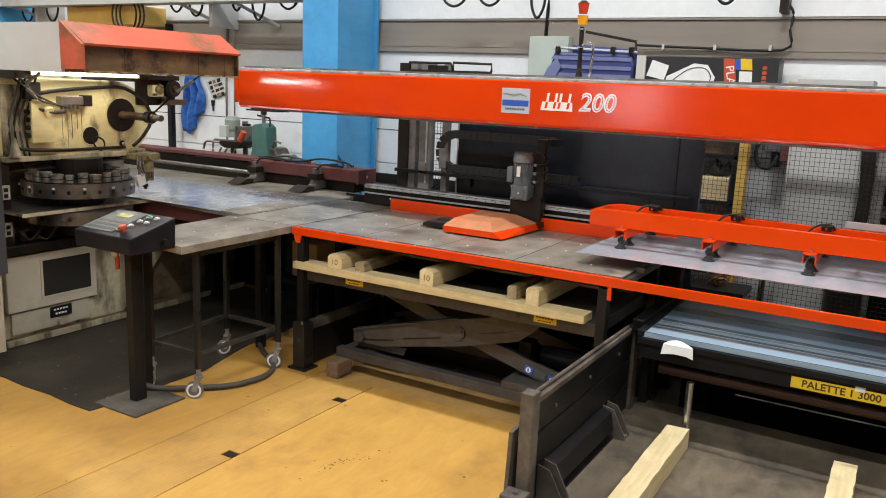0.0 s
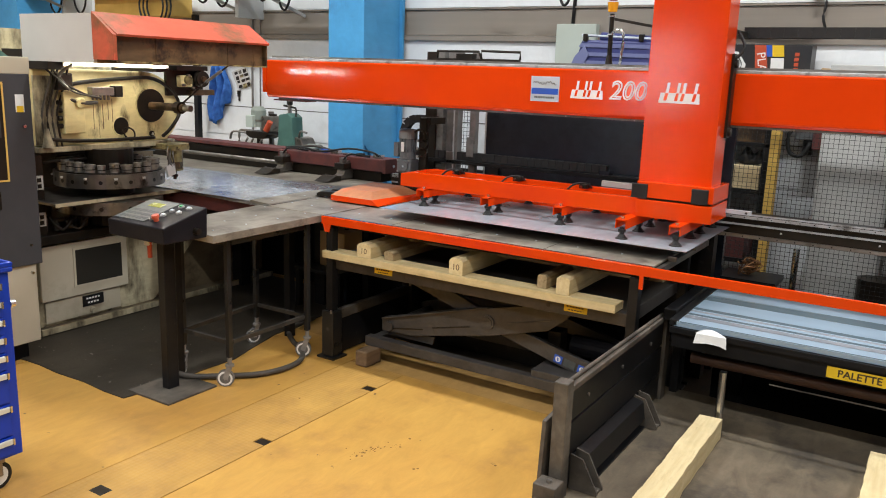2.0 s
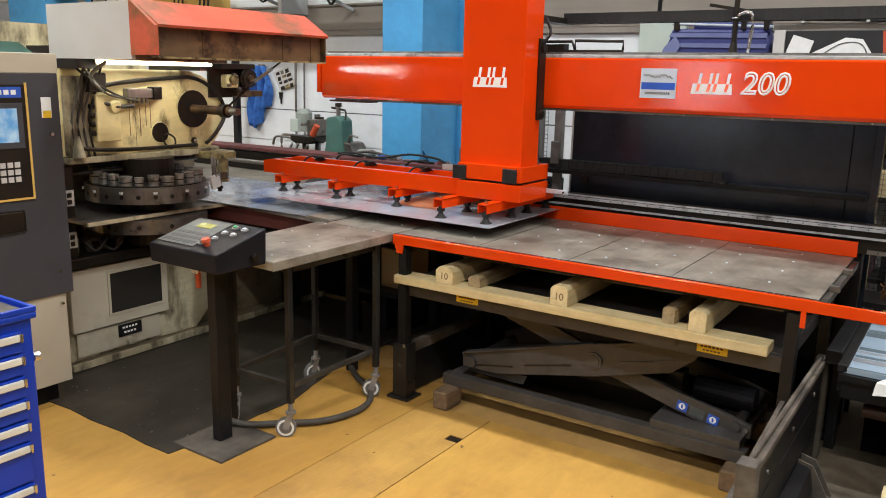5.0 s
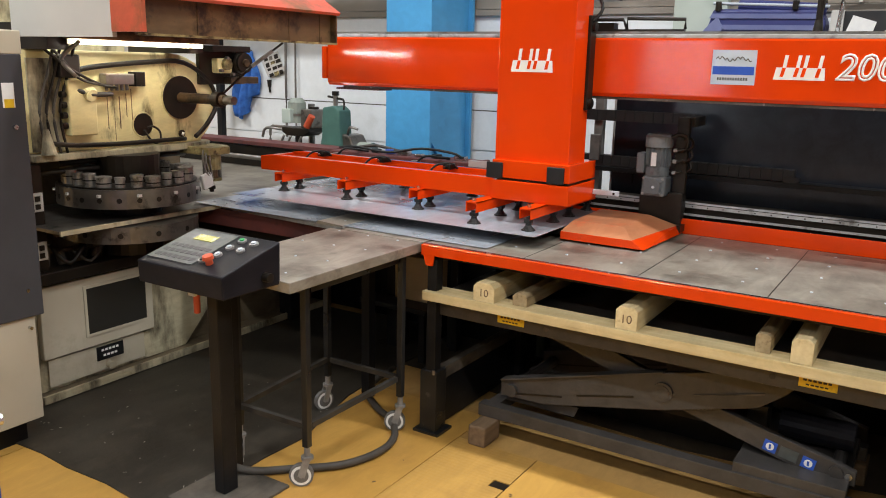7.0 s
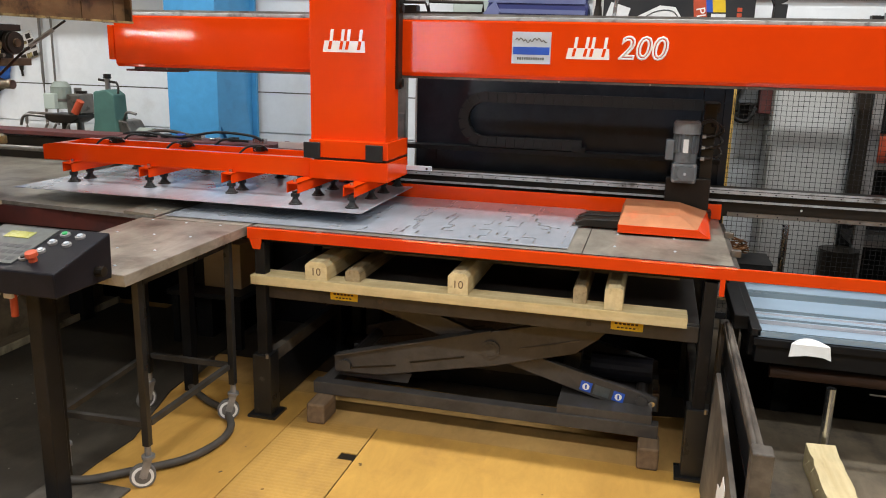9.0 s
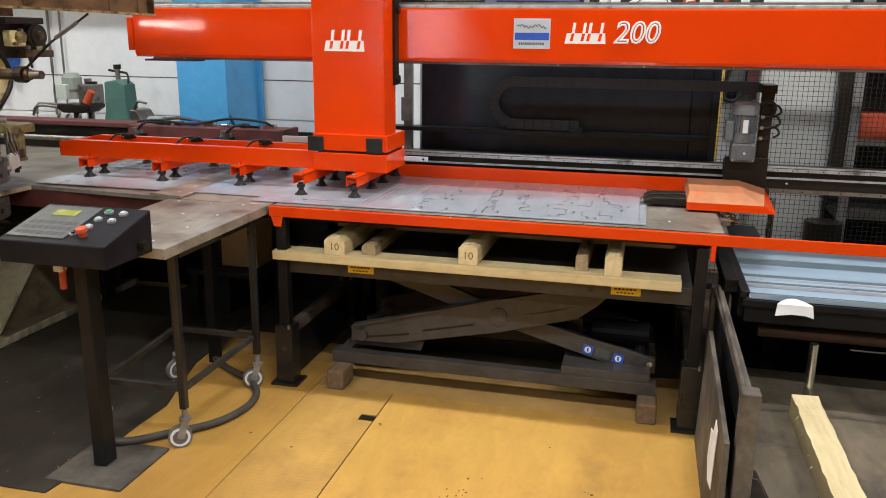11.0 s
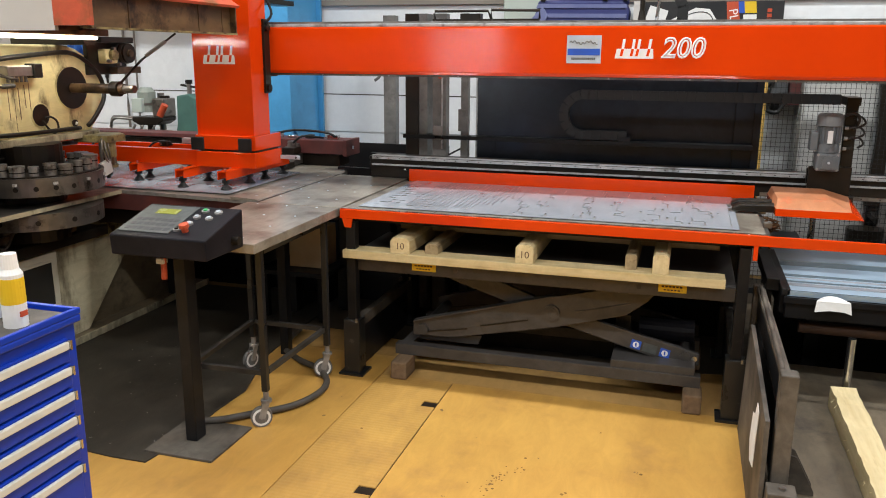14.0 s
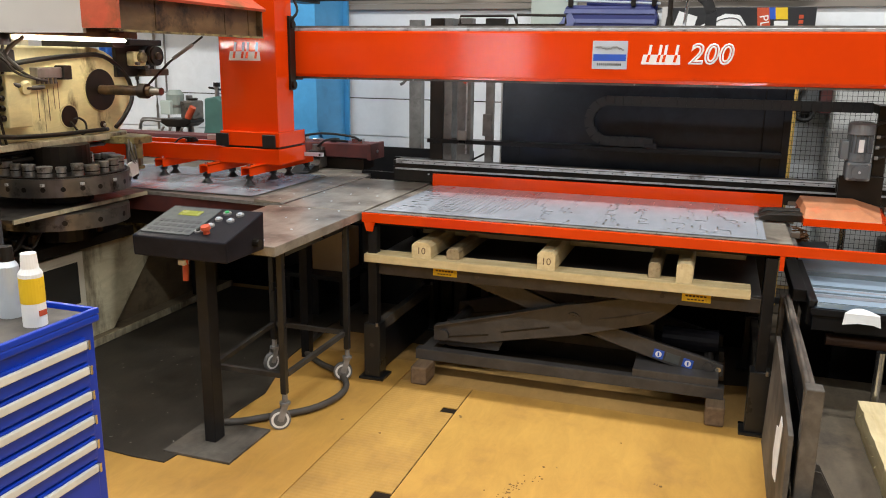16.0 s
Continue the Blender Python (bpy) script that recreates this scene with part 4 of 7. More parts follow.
    part("gas_spring", R((-4.66, 3.83, 1.52), (-4.62, 4.00, 1.66), 0.007, 10), GREASE, t)
    part("gas_spring", R((-4.62, 4.00, 1.66), (-4.45, 4.10, 1.81), 0.006, 10), GREASE, t)
    part("gas_spring_tube", R((-4.60, 4.01, 1.68), (-4.50, 4.07, 1.765), 0.011, 10), STEEL, t)
    part("gas_spring", C([(-4.72, 3.03, 1.62), (-4.78, 3.0, 1.70), (-4.72, 3.06, 1.78)], 0.010), STEEL, t)
    # oil nozzle cluster hanging from the corner of the ledge
    nz = part("nozzle_block", P([(-5.0, 3.82), (-4.77, 3.83), (-4.76, 3.98), (-4.84, 4.04), (-5.0, 4.04)], "z", 1.19, 1.232, 0.006), CREAMDIRT, t, "oily yellow nozzle flange")
    part("nozzle_body", R((-4.85, 3.925, 1.10), (-4.85, 3.925, 1.19), 0.048, 16), CREAMDIRT, nz)
    part("nozzle_body", R((-4.85, 3.92, 1.045), (-4.85, 3.92, 1.10), 0.036, 14), BROWN_OIL, nz)
    part("nozzle_tip", R((-4.85, 3.915, 0.972), (-4.85, 3.915, 1.045), 0.013, 10), GREASE, nz)
    part("nozzle_flange", R((-4.85, 3.92, 1.038), (-4.85, 3.92, 1.052), 0.056, 16), CREAMDIRT, nz)
    part("nozzle_nut", R((-4.85, 3.915, 0.99), (-4.85, 3.915, 1.008), 0.022, 6), GREASE, nz)
    for dy in (-0.058, 0.055):
        part("guide_rod", R((-4.85, 3.925 + dy, 1.04), (-4.85, 3.925 + dy, 1.19), 0.010, 10), STEEL, nz)
    for k in range(3):
        part("nozzle_pipe", C([(-4.80, 3.86 - 0.02 * k, 1.22), (-4.77, 3.84 - 0.025 * k, 1.14), (-4.79, 3.87, 1.06 - 0.01 * k)], 0.0055), STEEL, nz)
    part("wiper_rag", P([(3.78, 1.08), (3.85, 1.10), (3.87, 1.02), (3.80, 1.00)], "x", -4.80, -4.775, 0.006), PAPER, t, "white rag tucked behind the nozzle")
    # hood with visor and tube light
    h = part("hood_side", B(-4.84, -4.147, 2.815, 2.835, 1.79, 2.06), OFFWHITE, t, "off-white hood side panel")
    part("hood_top", B(-4.84, -4.15, 2.835, 3.985, 2.045, 2.06), OFFWHITE, h)
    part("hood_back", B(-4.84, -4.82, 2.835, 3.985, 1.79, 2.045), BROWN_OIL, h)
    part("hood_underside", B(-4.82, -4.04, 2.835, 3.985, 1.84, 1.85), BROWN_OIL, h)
    part("hood_band", P([(-4.147, 1.81), (-3.962, 1.81), (-3.962, 1.945), (-4.147, 2.068)], "y", 2.812, 2.832), HOOD_RED, t, "red painted visor end")
    part("visor", P([(-4.15, 2.05), (-4.147, 2.068), (-3.958, 1.950), (-3.966, 1.938)], "y", 2.832, 3.99), HOOD_RED, t, "sloping red visor with soot stain")
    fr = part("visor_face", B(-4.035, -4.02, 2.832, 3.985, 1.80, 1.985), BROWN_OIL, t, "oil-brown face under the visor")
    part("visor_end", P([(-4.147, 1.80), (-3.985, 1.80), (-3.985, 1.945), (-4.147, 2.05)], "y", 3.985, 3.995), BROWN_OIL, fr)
    part("lower_lip", B(-4.02, -3.975, 2.835, 3.985, 1.797, 1.806), CREAMDIRT, fr)
    for y in (3.13, 3.68, 3.90):
        part("seam", B(-4.02, -4.016, y, y + 0.006, 1.806, 1.98), BROWN_OIL, fr)
    tl = part("tube_light", B(-4.80, -4.74, 3.03, 3.82, 1.79, 1.815), BROWN_OIL, t)
    # unseen lip, added to hold the tube's light off the upper head
    part("reflector_lip", B(-4.776, -4.770, 3.03, 3.82, 1.766, 1.79), CREAM_LOW, tl)
    part("lit_tube", R((-4.752, 3.05, 1.773), (-4.752, 3.80, 1.776), 0.0054, 12), TUBE, tl)
    part("hood_arm", B(-5.3, -4.80, 2.95, 3.05, 1.74, 1.86), GREASE, t)
    part("hood_arm", B(-5.3, -4.80, 3.75, 3.85, 1.74, 1.86), GREASE, t)
    return t


punch_press()


def ball_units(parent, spots, z):
    src = None
    for x, y in spots:
        if src is None:
            src = part("ball_unit", R((x, y, z - 0.004), (x, y, z + 0.003), 0.0075, 10, 0.005), SILVER, parent)
            src0 = (x, y)
        else:
            again("ball_unit", src, parent, (x - src0[0], y - src0[1], 0))


def press_table():
    """Fixed table of the press, the bridge table beside it and the dark red sheet carriage behind."""
    t = thing("press_table", (-4.6, 4.6, 0), "worn steel punch press table on dark red frame", "machine table")
    part("tabletop", P([(-7.5, 3.89), (-4.745, 3.89), (-3.80, 3.808), (-3.80, 5.25), (-7.5, 5.25)], "z", 0.895, 0.912, 0.002), TABLETOP, t)
    part("edge_strip", beam_between(bmesh.new(), (-4.745, 3.882, 0.904), (-3.80, 3.80, 0.904), 0.012, 0.02), ZINC, t)
    part("front_apron", B(-5.2, -3.88, 3.86, 3.89, 0.80, 0.892), OXIDE, t, "oxide red apron")
    part("front_apron", B(-5.2, -3.95, 3.92, 3.95, 0.70, 0.80), GREASE, t)
    # two black sheets added to give the shade below the press table
    part("rear_skirt", B(-7.4, -3.86, 5.10, 5.12, 0.0, 0.89), BLACKPANEL, t)
    part("side_skirt", B(-3.90, -3.88, 4.72, 5.10, 0.0, 0.89), BLACKPANEL, t)
    lip = part("lip", P([(-3.965, 0.913), (-3.80, 0.913), (-3.792, 0.917), (-3.80, 0.921), (-3.955, 0.930), (-3.968, 0.926)], "y", 3.80, 4.98), TABLETOP, t, "raised ramp strip along the table edge")
    part("lip_edge", B(-3.80, -3.782, 3.79, 4.98, 0.893, 0.917, 0.004), STEEL, t)
    for k in range(7):
        part("lip_screw", R((-3.86, 3.90 + 0.16 * k, 0.922), (-3.86, 3.90 + 0.16 * k, 0.9255), 0.007, 10), SILVER, lip)
    part("corner_ledge", P([(-3.97, 4.98), (-3.80, 4.98), (-3.80, 5.10), (-3.97, 5.10)], "z", 0.913, 0.922, 0.002), STEEL, t)
    for x in (-5.0, -4.1):
        part("leg", B(x, x + 0.1, 4.6, 4.7, 0, 0.89), DARKSTEEL, t)
    b = thing("bridge_table", (-3.55, 4.3, 0), "scuffed steel transfer table between press and loader", "machine table")
    part("tabletop", B(-3.774, -3.292, 3.765, 4.86, 0.900, 0.915, 0.002), TABLETOP, b)
    part("frame", B(-3.74, -3.30, 3.80, 3.84, 0.84, 0.900), DARKSTEEL, b)
    part("leg", B(-3.74, -3.69, 4.75, 4.80, 0, 0.90), DARKSTEEL, b)
    part("leg", B(-3.35, -3.30, 4.75, 4.80, 0, 0.90), DARKSTEEL, b)
    part("leg", B(-3.74, -3.69, 3.88, 3.93, 0, 0.90), DARKSTEEL, b)
    ball_units(b, [(x, y) for x in (-3.75, -3.575, -3.405) for y in (3.975, 4.23, 4.48)], 0.915)
    c = thing("sheet_carriage", (-5.0, 5.3, 0.9), "oxide red sheet carriage beam with two clamps", "carriage")
    part("beam", B(-5.05, -3.90, 5.20, 5.42, 1.0, 1.10, 0.006), OXIDE, c)
    part("beam_end", B(-3.90, -3.87, 5.19, 5.43, 0.99, 1.105, 0.003), OXIDE, c)
    part("top_cover", B(-7.2, -5.05, 5.22, 5.42, 1.075, 1.105, 0.004), OXIDE, c)
    part("rear_rail", B(-7.2, -5.05, 5.26, 5.42, 0.96, 1.06), GREASE, c)
    part("guide_bar", R((-7.2, 5.20, 0.985), (-5.05, 5.20, 0.985), 0.018), STEEL, c)
    part("under_beam", B(-7.2, -3.95, 5.24, 5.42, 0.912, 0.99), GREASE, c)
    for x in (-4.95, -4.28):
        cl = part("clamp", P([(5.00, 0.925), (5.24, 0.925), (5.24, 1.07), (5.17, 1.07), (5.12, 0.96)], "x", x - 0.04, x + 0.04), STEEL, c)
        part("clamp_jaw", P([(4.88, 0.920), (5.05, 0.920), (5.05, 0.955), (4.98, 0.96)], "x", x - 0.07, x + 0.07), GREASE, cl)
        part("clamp_cylinder", R((x, 5.16, 0.98), (x, 5.16, 1.09), 0.032, 12), STEEL, cl)
        part("clamp_block", B(x - 0.05, x + 0.05, 5.10, 5.20, 1.0, 1.05, 0.006), GREASE, cl)
        part("clamp_hose", C([(x + 0.02, 5.14, 1.08), (x + 0.10, 5.12, 1.13), (x + 0.16, 5.2, 1.12), (x + 0.2, 5.26, 1.11)], 0.008), BLACKRUB, cl)
        for dx in (-0.05, 0.05):
            part("jaw_bolt", R((x + dx, 5.0, 0.955), (x + dx, 5.0, 0.968), 0.011, 6), CHROME, cl)
    part("hose", C([(-5.0, 5.25, 1.12), (-4.8, 5.2, 1.14), (-4.55, 5.22, 1.12), (-4.3, 5.25, 1.16), (-4.05, 5.24, 1.15), (-3.98, 5.25, 1.12)], 0.0085), BLACKRUB, c)
    part("hose", C([(-4.9, 5.3, 1.12), (-4.7, 5.28, 1.15), (-4.5, 5.3, 1.12)], 0.011), HOSE, c)
    for k, x in enumerate((-4.86, -4.72, -4.60, -4.36, -4.22)):
        part("fitting", B(x, x + 0.05, 5.25, 5.31, 1.104, 1.122 + 0.006 * (k % 3), 0.004), (CHROME, BLACKRUB, STICKER, CHROME, BLACKRUB)[k], c)
    part("end_bolt", R((-3.872, 5.30, 1.045), (-3.864, 5.30, 1.045), 0.012, 10), SILVER, c)
    part("fitting", B(-4.5, -4.42, 5.26, 5.31, 1.10, 1.14), CHROME, c)
    part("fitting", B(-4.05, -3.97, 5.26, 5.31, 1.10, 1.13), CHROME, c)


press_table()


def nc_cabinet():
    t = thing("control_cabinet", (-4.9, 2.4, 0), "grey machine control cabinet with screen, beige base", "control cabinet")
    part("base", B(-5.15, -4.60, 1.95, 2.66, 0.12, 0.60, 0.004), BEIGE, t)
    part("plinth", B(-5.10, -4.68, 2.0, 2.62, 0.0, 0.12), DARKSTEEL, t)
    part("body", B(-5.15, -4.585, 1.93, 2.695, 0.60, 1.715, 0.004), GREYCAB, t)
    part("top", B(-5.15, -4.585, 1.93, 2.70, 1.715, 1.81, 0.004), BEIGE, t)
    part("grip_pad", P([(2.0, 1.81), (2.62, 1.81), (2.55, 1.86), (2.05, 1.86)], "x", -5.0, -4.65), GREEN, t)
    pn = part("panel", B(-4.585, -4.578, 2.0, 2.52, 1.12, 1.66), GREASE, t)
    part("panel_rim", B(-4.584, -4.575, 2.52, 2.53, 1.12, 1.67), YELLOW_POST, pn)
    part("panel_rim", B(-4.584, -4.575, 2.0, 2.53, 1.11, 1.12), YELLOW_POST, pn)
    part("nameplate", B(-4.578, -4.574, 2.05, 2.50, 1.60, 1.65), STICKER, pn)
    marks(pn, -4.574, 2.40, 1.625, 0.17, 0.022, 5, WHITE, "y")
    part("screen_bezel", B(-4.578, -4.572, 2.1, 2.50, 1.36, 1.575, 0.002), GREYCAB, pn)
    part("screen", B(-4.572, -4.570, 2.12, 2.47, 1.39, 1.55), SCREEN, pn)
    for i in range(3):
        for j in range(3):
            part("key", B(-4.578, -4.572, 2.37 + 0.035 * i, 2.395 + 0.035 * i, 1.20 + 0.035 * j, 1.225 + 0.035 * j), OFFWHITE, pn)
    part("lamp", R((-4.578, 2.33, 1.27), (-4.566, 2.33, 1.27), 0.012, 10), ORANGE, pn)
    part("sticker", B(-4.585, -4.582, 2.60, 2.65, 1.50, 1.60), PAPER, t)
    part("sticker", B(-4.582, -4.580, 2.605, 2.645, 1.50, 1.535), YELLOW, t)
    part("lock", R((-4.585, 2.64, 1.42), (-4.57, 2.64, 1.42), 0.01, 10), CHROME, t)
    part("grip_recess", B(-4.585, -4.58, 2.33, 2.47, 0.95, 1.06, 0.01), GREASE, t)
    for z in (0.72, 0.55):
        part("screw", R((-4.60, 2.63, z), (-4.582, 2.63, z), 0.008, 8), CHROME, t)


nc_cabinet()


# ---- floor mat, console, cart ----
def rubber_mat():
    pts = [(-5.05, 2.575), (-4.75, 2.56), (-4.5, 2.572), (-4.3, 2.558), (-4.05, 2.568), (-3.85, 2.552), (-3.68, 2.555), (-3.655, 2.75), (-3.67, 3.1), (-3.66, 3.35), (-3.72, 3.55), (-3.80, 3.85), (-3.84, 4.4), (-3.82, 5.0), (-5.25, 5.0), (-5.22, 4.3), (-5.05, 4.2)]
    m = solo("floor_mat", P(pts, "z", 0.0, 0.007, 0.002), RUBBER, "scuffed black rubber mat before the press", "mat")
    rng = random.Random(31)
    for k in range(46):
        x, y = rng.uniform(-4.8, -3.75), rng.uniform(2.6, 3.9)
        part("swarf_fleck", beam_between(bmesh.new(), (x, y, 0.008), (x + rng.uniform(-0.012, 0.012), y + rng.uniform(0.003, 0.012), 0.008), rng.uniform(0.002, 0.005), 0.001), FLECK, m)


rubber_mat()


def console():
    t = thing("control_console", (-3.57, 2.81, 0), "black tilted operator console on a steel pedestal", "console")
    part("foot_plate", B(-3.745, -3.41, 2.635, 2.975, 0.0, 0.012, 0.002), BINSTEEL, t)
    part("post", B(-3.622, -3.566, 2.768, 2.842, 0.012, 0.90, 0.004), DARKSTEEL, t)
    part("rear_post", B(-3.72, -3.67, 2.93, 2.97, 0.012, 0.90), DARKSTEEL, t)
    part("head_plate", B(-3.70, -3.48, 2.68, 2.93, 0.885, 0.90), DARKSTEEL, t)
    e = part("enclosure", P([(2.60, 0.90), (2.88, 0.90), (2.885, 1.062), (2.595, 0.985)], "x", -3.79, -3.345, 0.006), BOXBLACK, t, "black sheet-steel enclosure")
    # sloped face, from (2.595, .985) to (2.885, 1.062)
    s = math.atan2(0.077, 0.29)

    def on(u, v, h):
        return (-3.79 + u, 2.595 + v * math.cos(s) - h * math.sin(s), 0.985 + v * math.sin(s) + h * math.cos(s))

    def slab(u0, u1, v0, v1, h):
        bm = bmesh.new()
        lo = [bm.verts.new(on(u, v, 0.0002)) for u, v in ((u0, v0), (u1, v0), (u1, v1), (u0, v1))]
        hi = [bm.verts.new(on(u, v, h)) for u, v in ((u0, v0), (u1, v0), (u1, v1), (u0, v1))]
        bm.faces.new(hi)
        for i in range(4):
            bm.faces.new((lo[i], lo[(i + 1) % 4], hi[(i + 1) % 4], hi[i]))
        return bm
    k = part("keypad", slab(0.015, 0.255, 0.035, 0.28, 0.004), KEYPAD, e, "grey membrane keypad")
    part("display", slab(0.085, 0.188, 0.20, 0.245, 0.006), LCD, k, "olive-lit text display")
    for i in range(7):
        for j in range(3):
            part("key", slab(0.035 + 0.03 * i, 0.058 + 0.03 * i, 0.055 + 0.04 * j, 0.077 + 0.04 * j, 0.0048), GREYCAB, k)
    spots = ((0.30, 0.25, GREENBTN, 0.013), (0.365, 0.245, SILVER, 0.013), (0.295, 0.19, SILVER, 0.012), (0.355, 0.185, SILVER, 0.012), (0.295, 0.13, SILVER, 0.012), (0.272, 0.075, GREASE, 0.012))
    for u, v, m, r in spots:
        b = part("button", R(on(u, v, 0), on(u, v, 0.008), r + 0.004, 16), ZINC, e)
        part("button_cap", R(on(u, v, 0.008), on(u, v, 0.013), r * 0.72, 16), m, b)
    es = part("emergency_stop", R(on(0.315, 0.068, 0), on(0.315, 0.068, 0.02), 0.014, 16), ORANGE, e, "red emergency stop button")
    part("stop_cap", R(on(0.315, 0.068, 0.02), on(0.315, 0.068, 0.034), 0.021, 18, 0.019), ORANGE, es)
    part("side_switch", R((-3.345, 2.80, 0.945), (-3.315, 2.80, 0.945), 0.018, 12), GREASE, t)
    part("pendant_switch", C([(-3.645, 2.74, 0.90), (-3.65, 2.745, 0.85), (-3.653, 2.748, 0.80), (-3.655, 2.75, 0.765)], 0.013), ORANGE, t)
    part("pendant_clip", B(-3.675, -3.64, 2.725, 2.76, 0.835, 0.86, 0.004), PAPER, t)
    solo("floor_hose", C([(-3.70, 2.90, 0.05), (-3.60, 2.955, 0.026), (-3.48, 3.07, 0.021), (-3.33, 3.22, 0.021), (-3.272, 3.40, 0.021), (-3.30, 3.56, 0.021), (-3.42, 3.70, 0.021), (-3.58, 3.79, 0.021), (-3.75, 3.95, 0.026), (-3.8, 4.25, 0.026)], 0.0170, 12, 6), HOSE, "grey corrugated hose looping over the floor", "hose")


console()


def castor(parent, x, y, turn):
    """A swivel castor: bracket plates, wheel with pale rim, and axle."""
    c, s = math.cos(turn), math.sin(turn)
    st = part("castor", R((x, y, 0.11), (x, y, 0.175), 0.013, 12), ZINC, parent)
    part("swivel_head", R((x, y, 0.122), (x, y, 0.134), 0.026, 16), ZINC, st)
    bm = bmesh.new()
    ox, oy = x - 0.025 * c, y - 0.025 * s
    for k in (-1, 1):
        a = Vector((-s, c, 0)) * 0.0165 * k
        beam_between(bm, Vector((x, y, 0.125)) + a, Vector((ox, oy, 0.045)) + a, 0.003, 0.030, up=(c, s, 0.2))
    part("fork", bm, ZINC, st)
    a = Vector((-s, c, 0))
    o = Vector((ox, oy, 0.050))
    part("tyre", R(o - a * 0.011, o + a * 0.011, 0.050, 28), TYRE, st)
    part("wheel_rim", R(o - a * 0.0125, o + a * 0.0125, 0.042, 24), PAPER, st)
    part("wheel_hub", R(o - a * 0.0135, o + a * 0.0135, 0.031, 20), TYRE, st)
    part("axle", R(o - a * 0.020, o + a * 0.020, 0.008, 8), ZINC, st)


def cart():
    t = thing("transfer_cart", (-3.58, 3.33, 0), "steel-topped roller cart with black tube frame", "cart")
    part("tabletop", P([(-3.72, 2.90), (-3.29, 2.87), (-3.29, 3.755), (-3.835, 3.755), (-3.80, 3.10)], "z", 0.872, 0.915, 0.003), TABLETOP, t)
    for i, (x, y) in enumerate(((-3.36, 3.03), (-3.345, 3.67), (-3.79, 3.67), (-3.735, 3.02))):
        part("leg", B(x - 0.0145, x + 0.0145, y - 0.0145, y + 0.0145, 0.175, 0.872, 0.002), CARTTUBE, t)
        castor(t, x, y, (0.6, 0.55, 1.25, 2.2)[i])
    # low rails take the tube colour with the light painted in
    for z, r in ((0.265, 0.0115), (0.84, 0.0115)):
        part("rail", B(-3.368, -3.346, 3.05, 3.65, z - r, z + r), LITTUBE if z < 0.5 else CARTTUBE, t)
        part("rail", beam_between(bmesh.new(), (-3.736, 3.035, z), (-3.789, 3.655, z), 0.022, r * 2), LITTUBE if z < 0.5 else CARTTUBE, t)
        part("rail", B(-3.77, -3.365, 3.66, 3.682, z - r, z + r), LITTUBE if z < 0.5 else CARTTUBE, t)
        part("rail", beam_between(bmesh.new(), (-3.72, 3.02, z), (-3.375, 3.03, z), 0.022, r * 2), LITTUBE if z < 0.5 else CARTTUBE, t)
    ball_units(t, [(-3.405, 2.973), (-3.405, 3.22), (-3.405, 3.475), (-3.405, 3.72), (-3.565, 3.205), (-3.57, 3.46), (-3.575, 3.715), (-3.745, 3.45), (-3.752, 3.72)], 0.915)


cart()


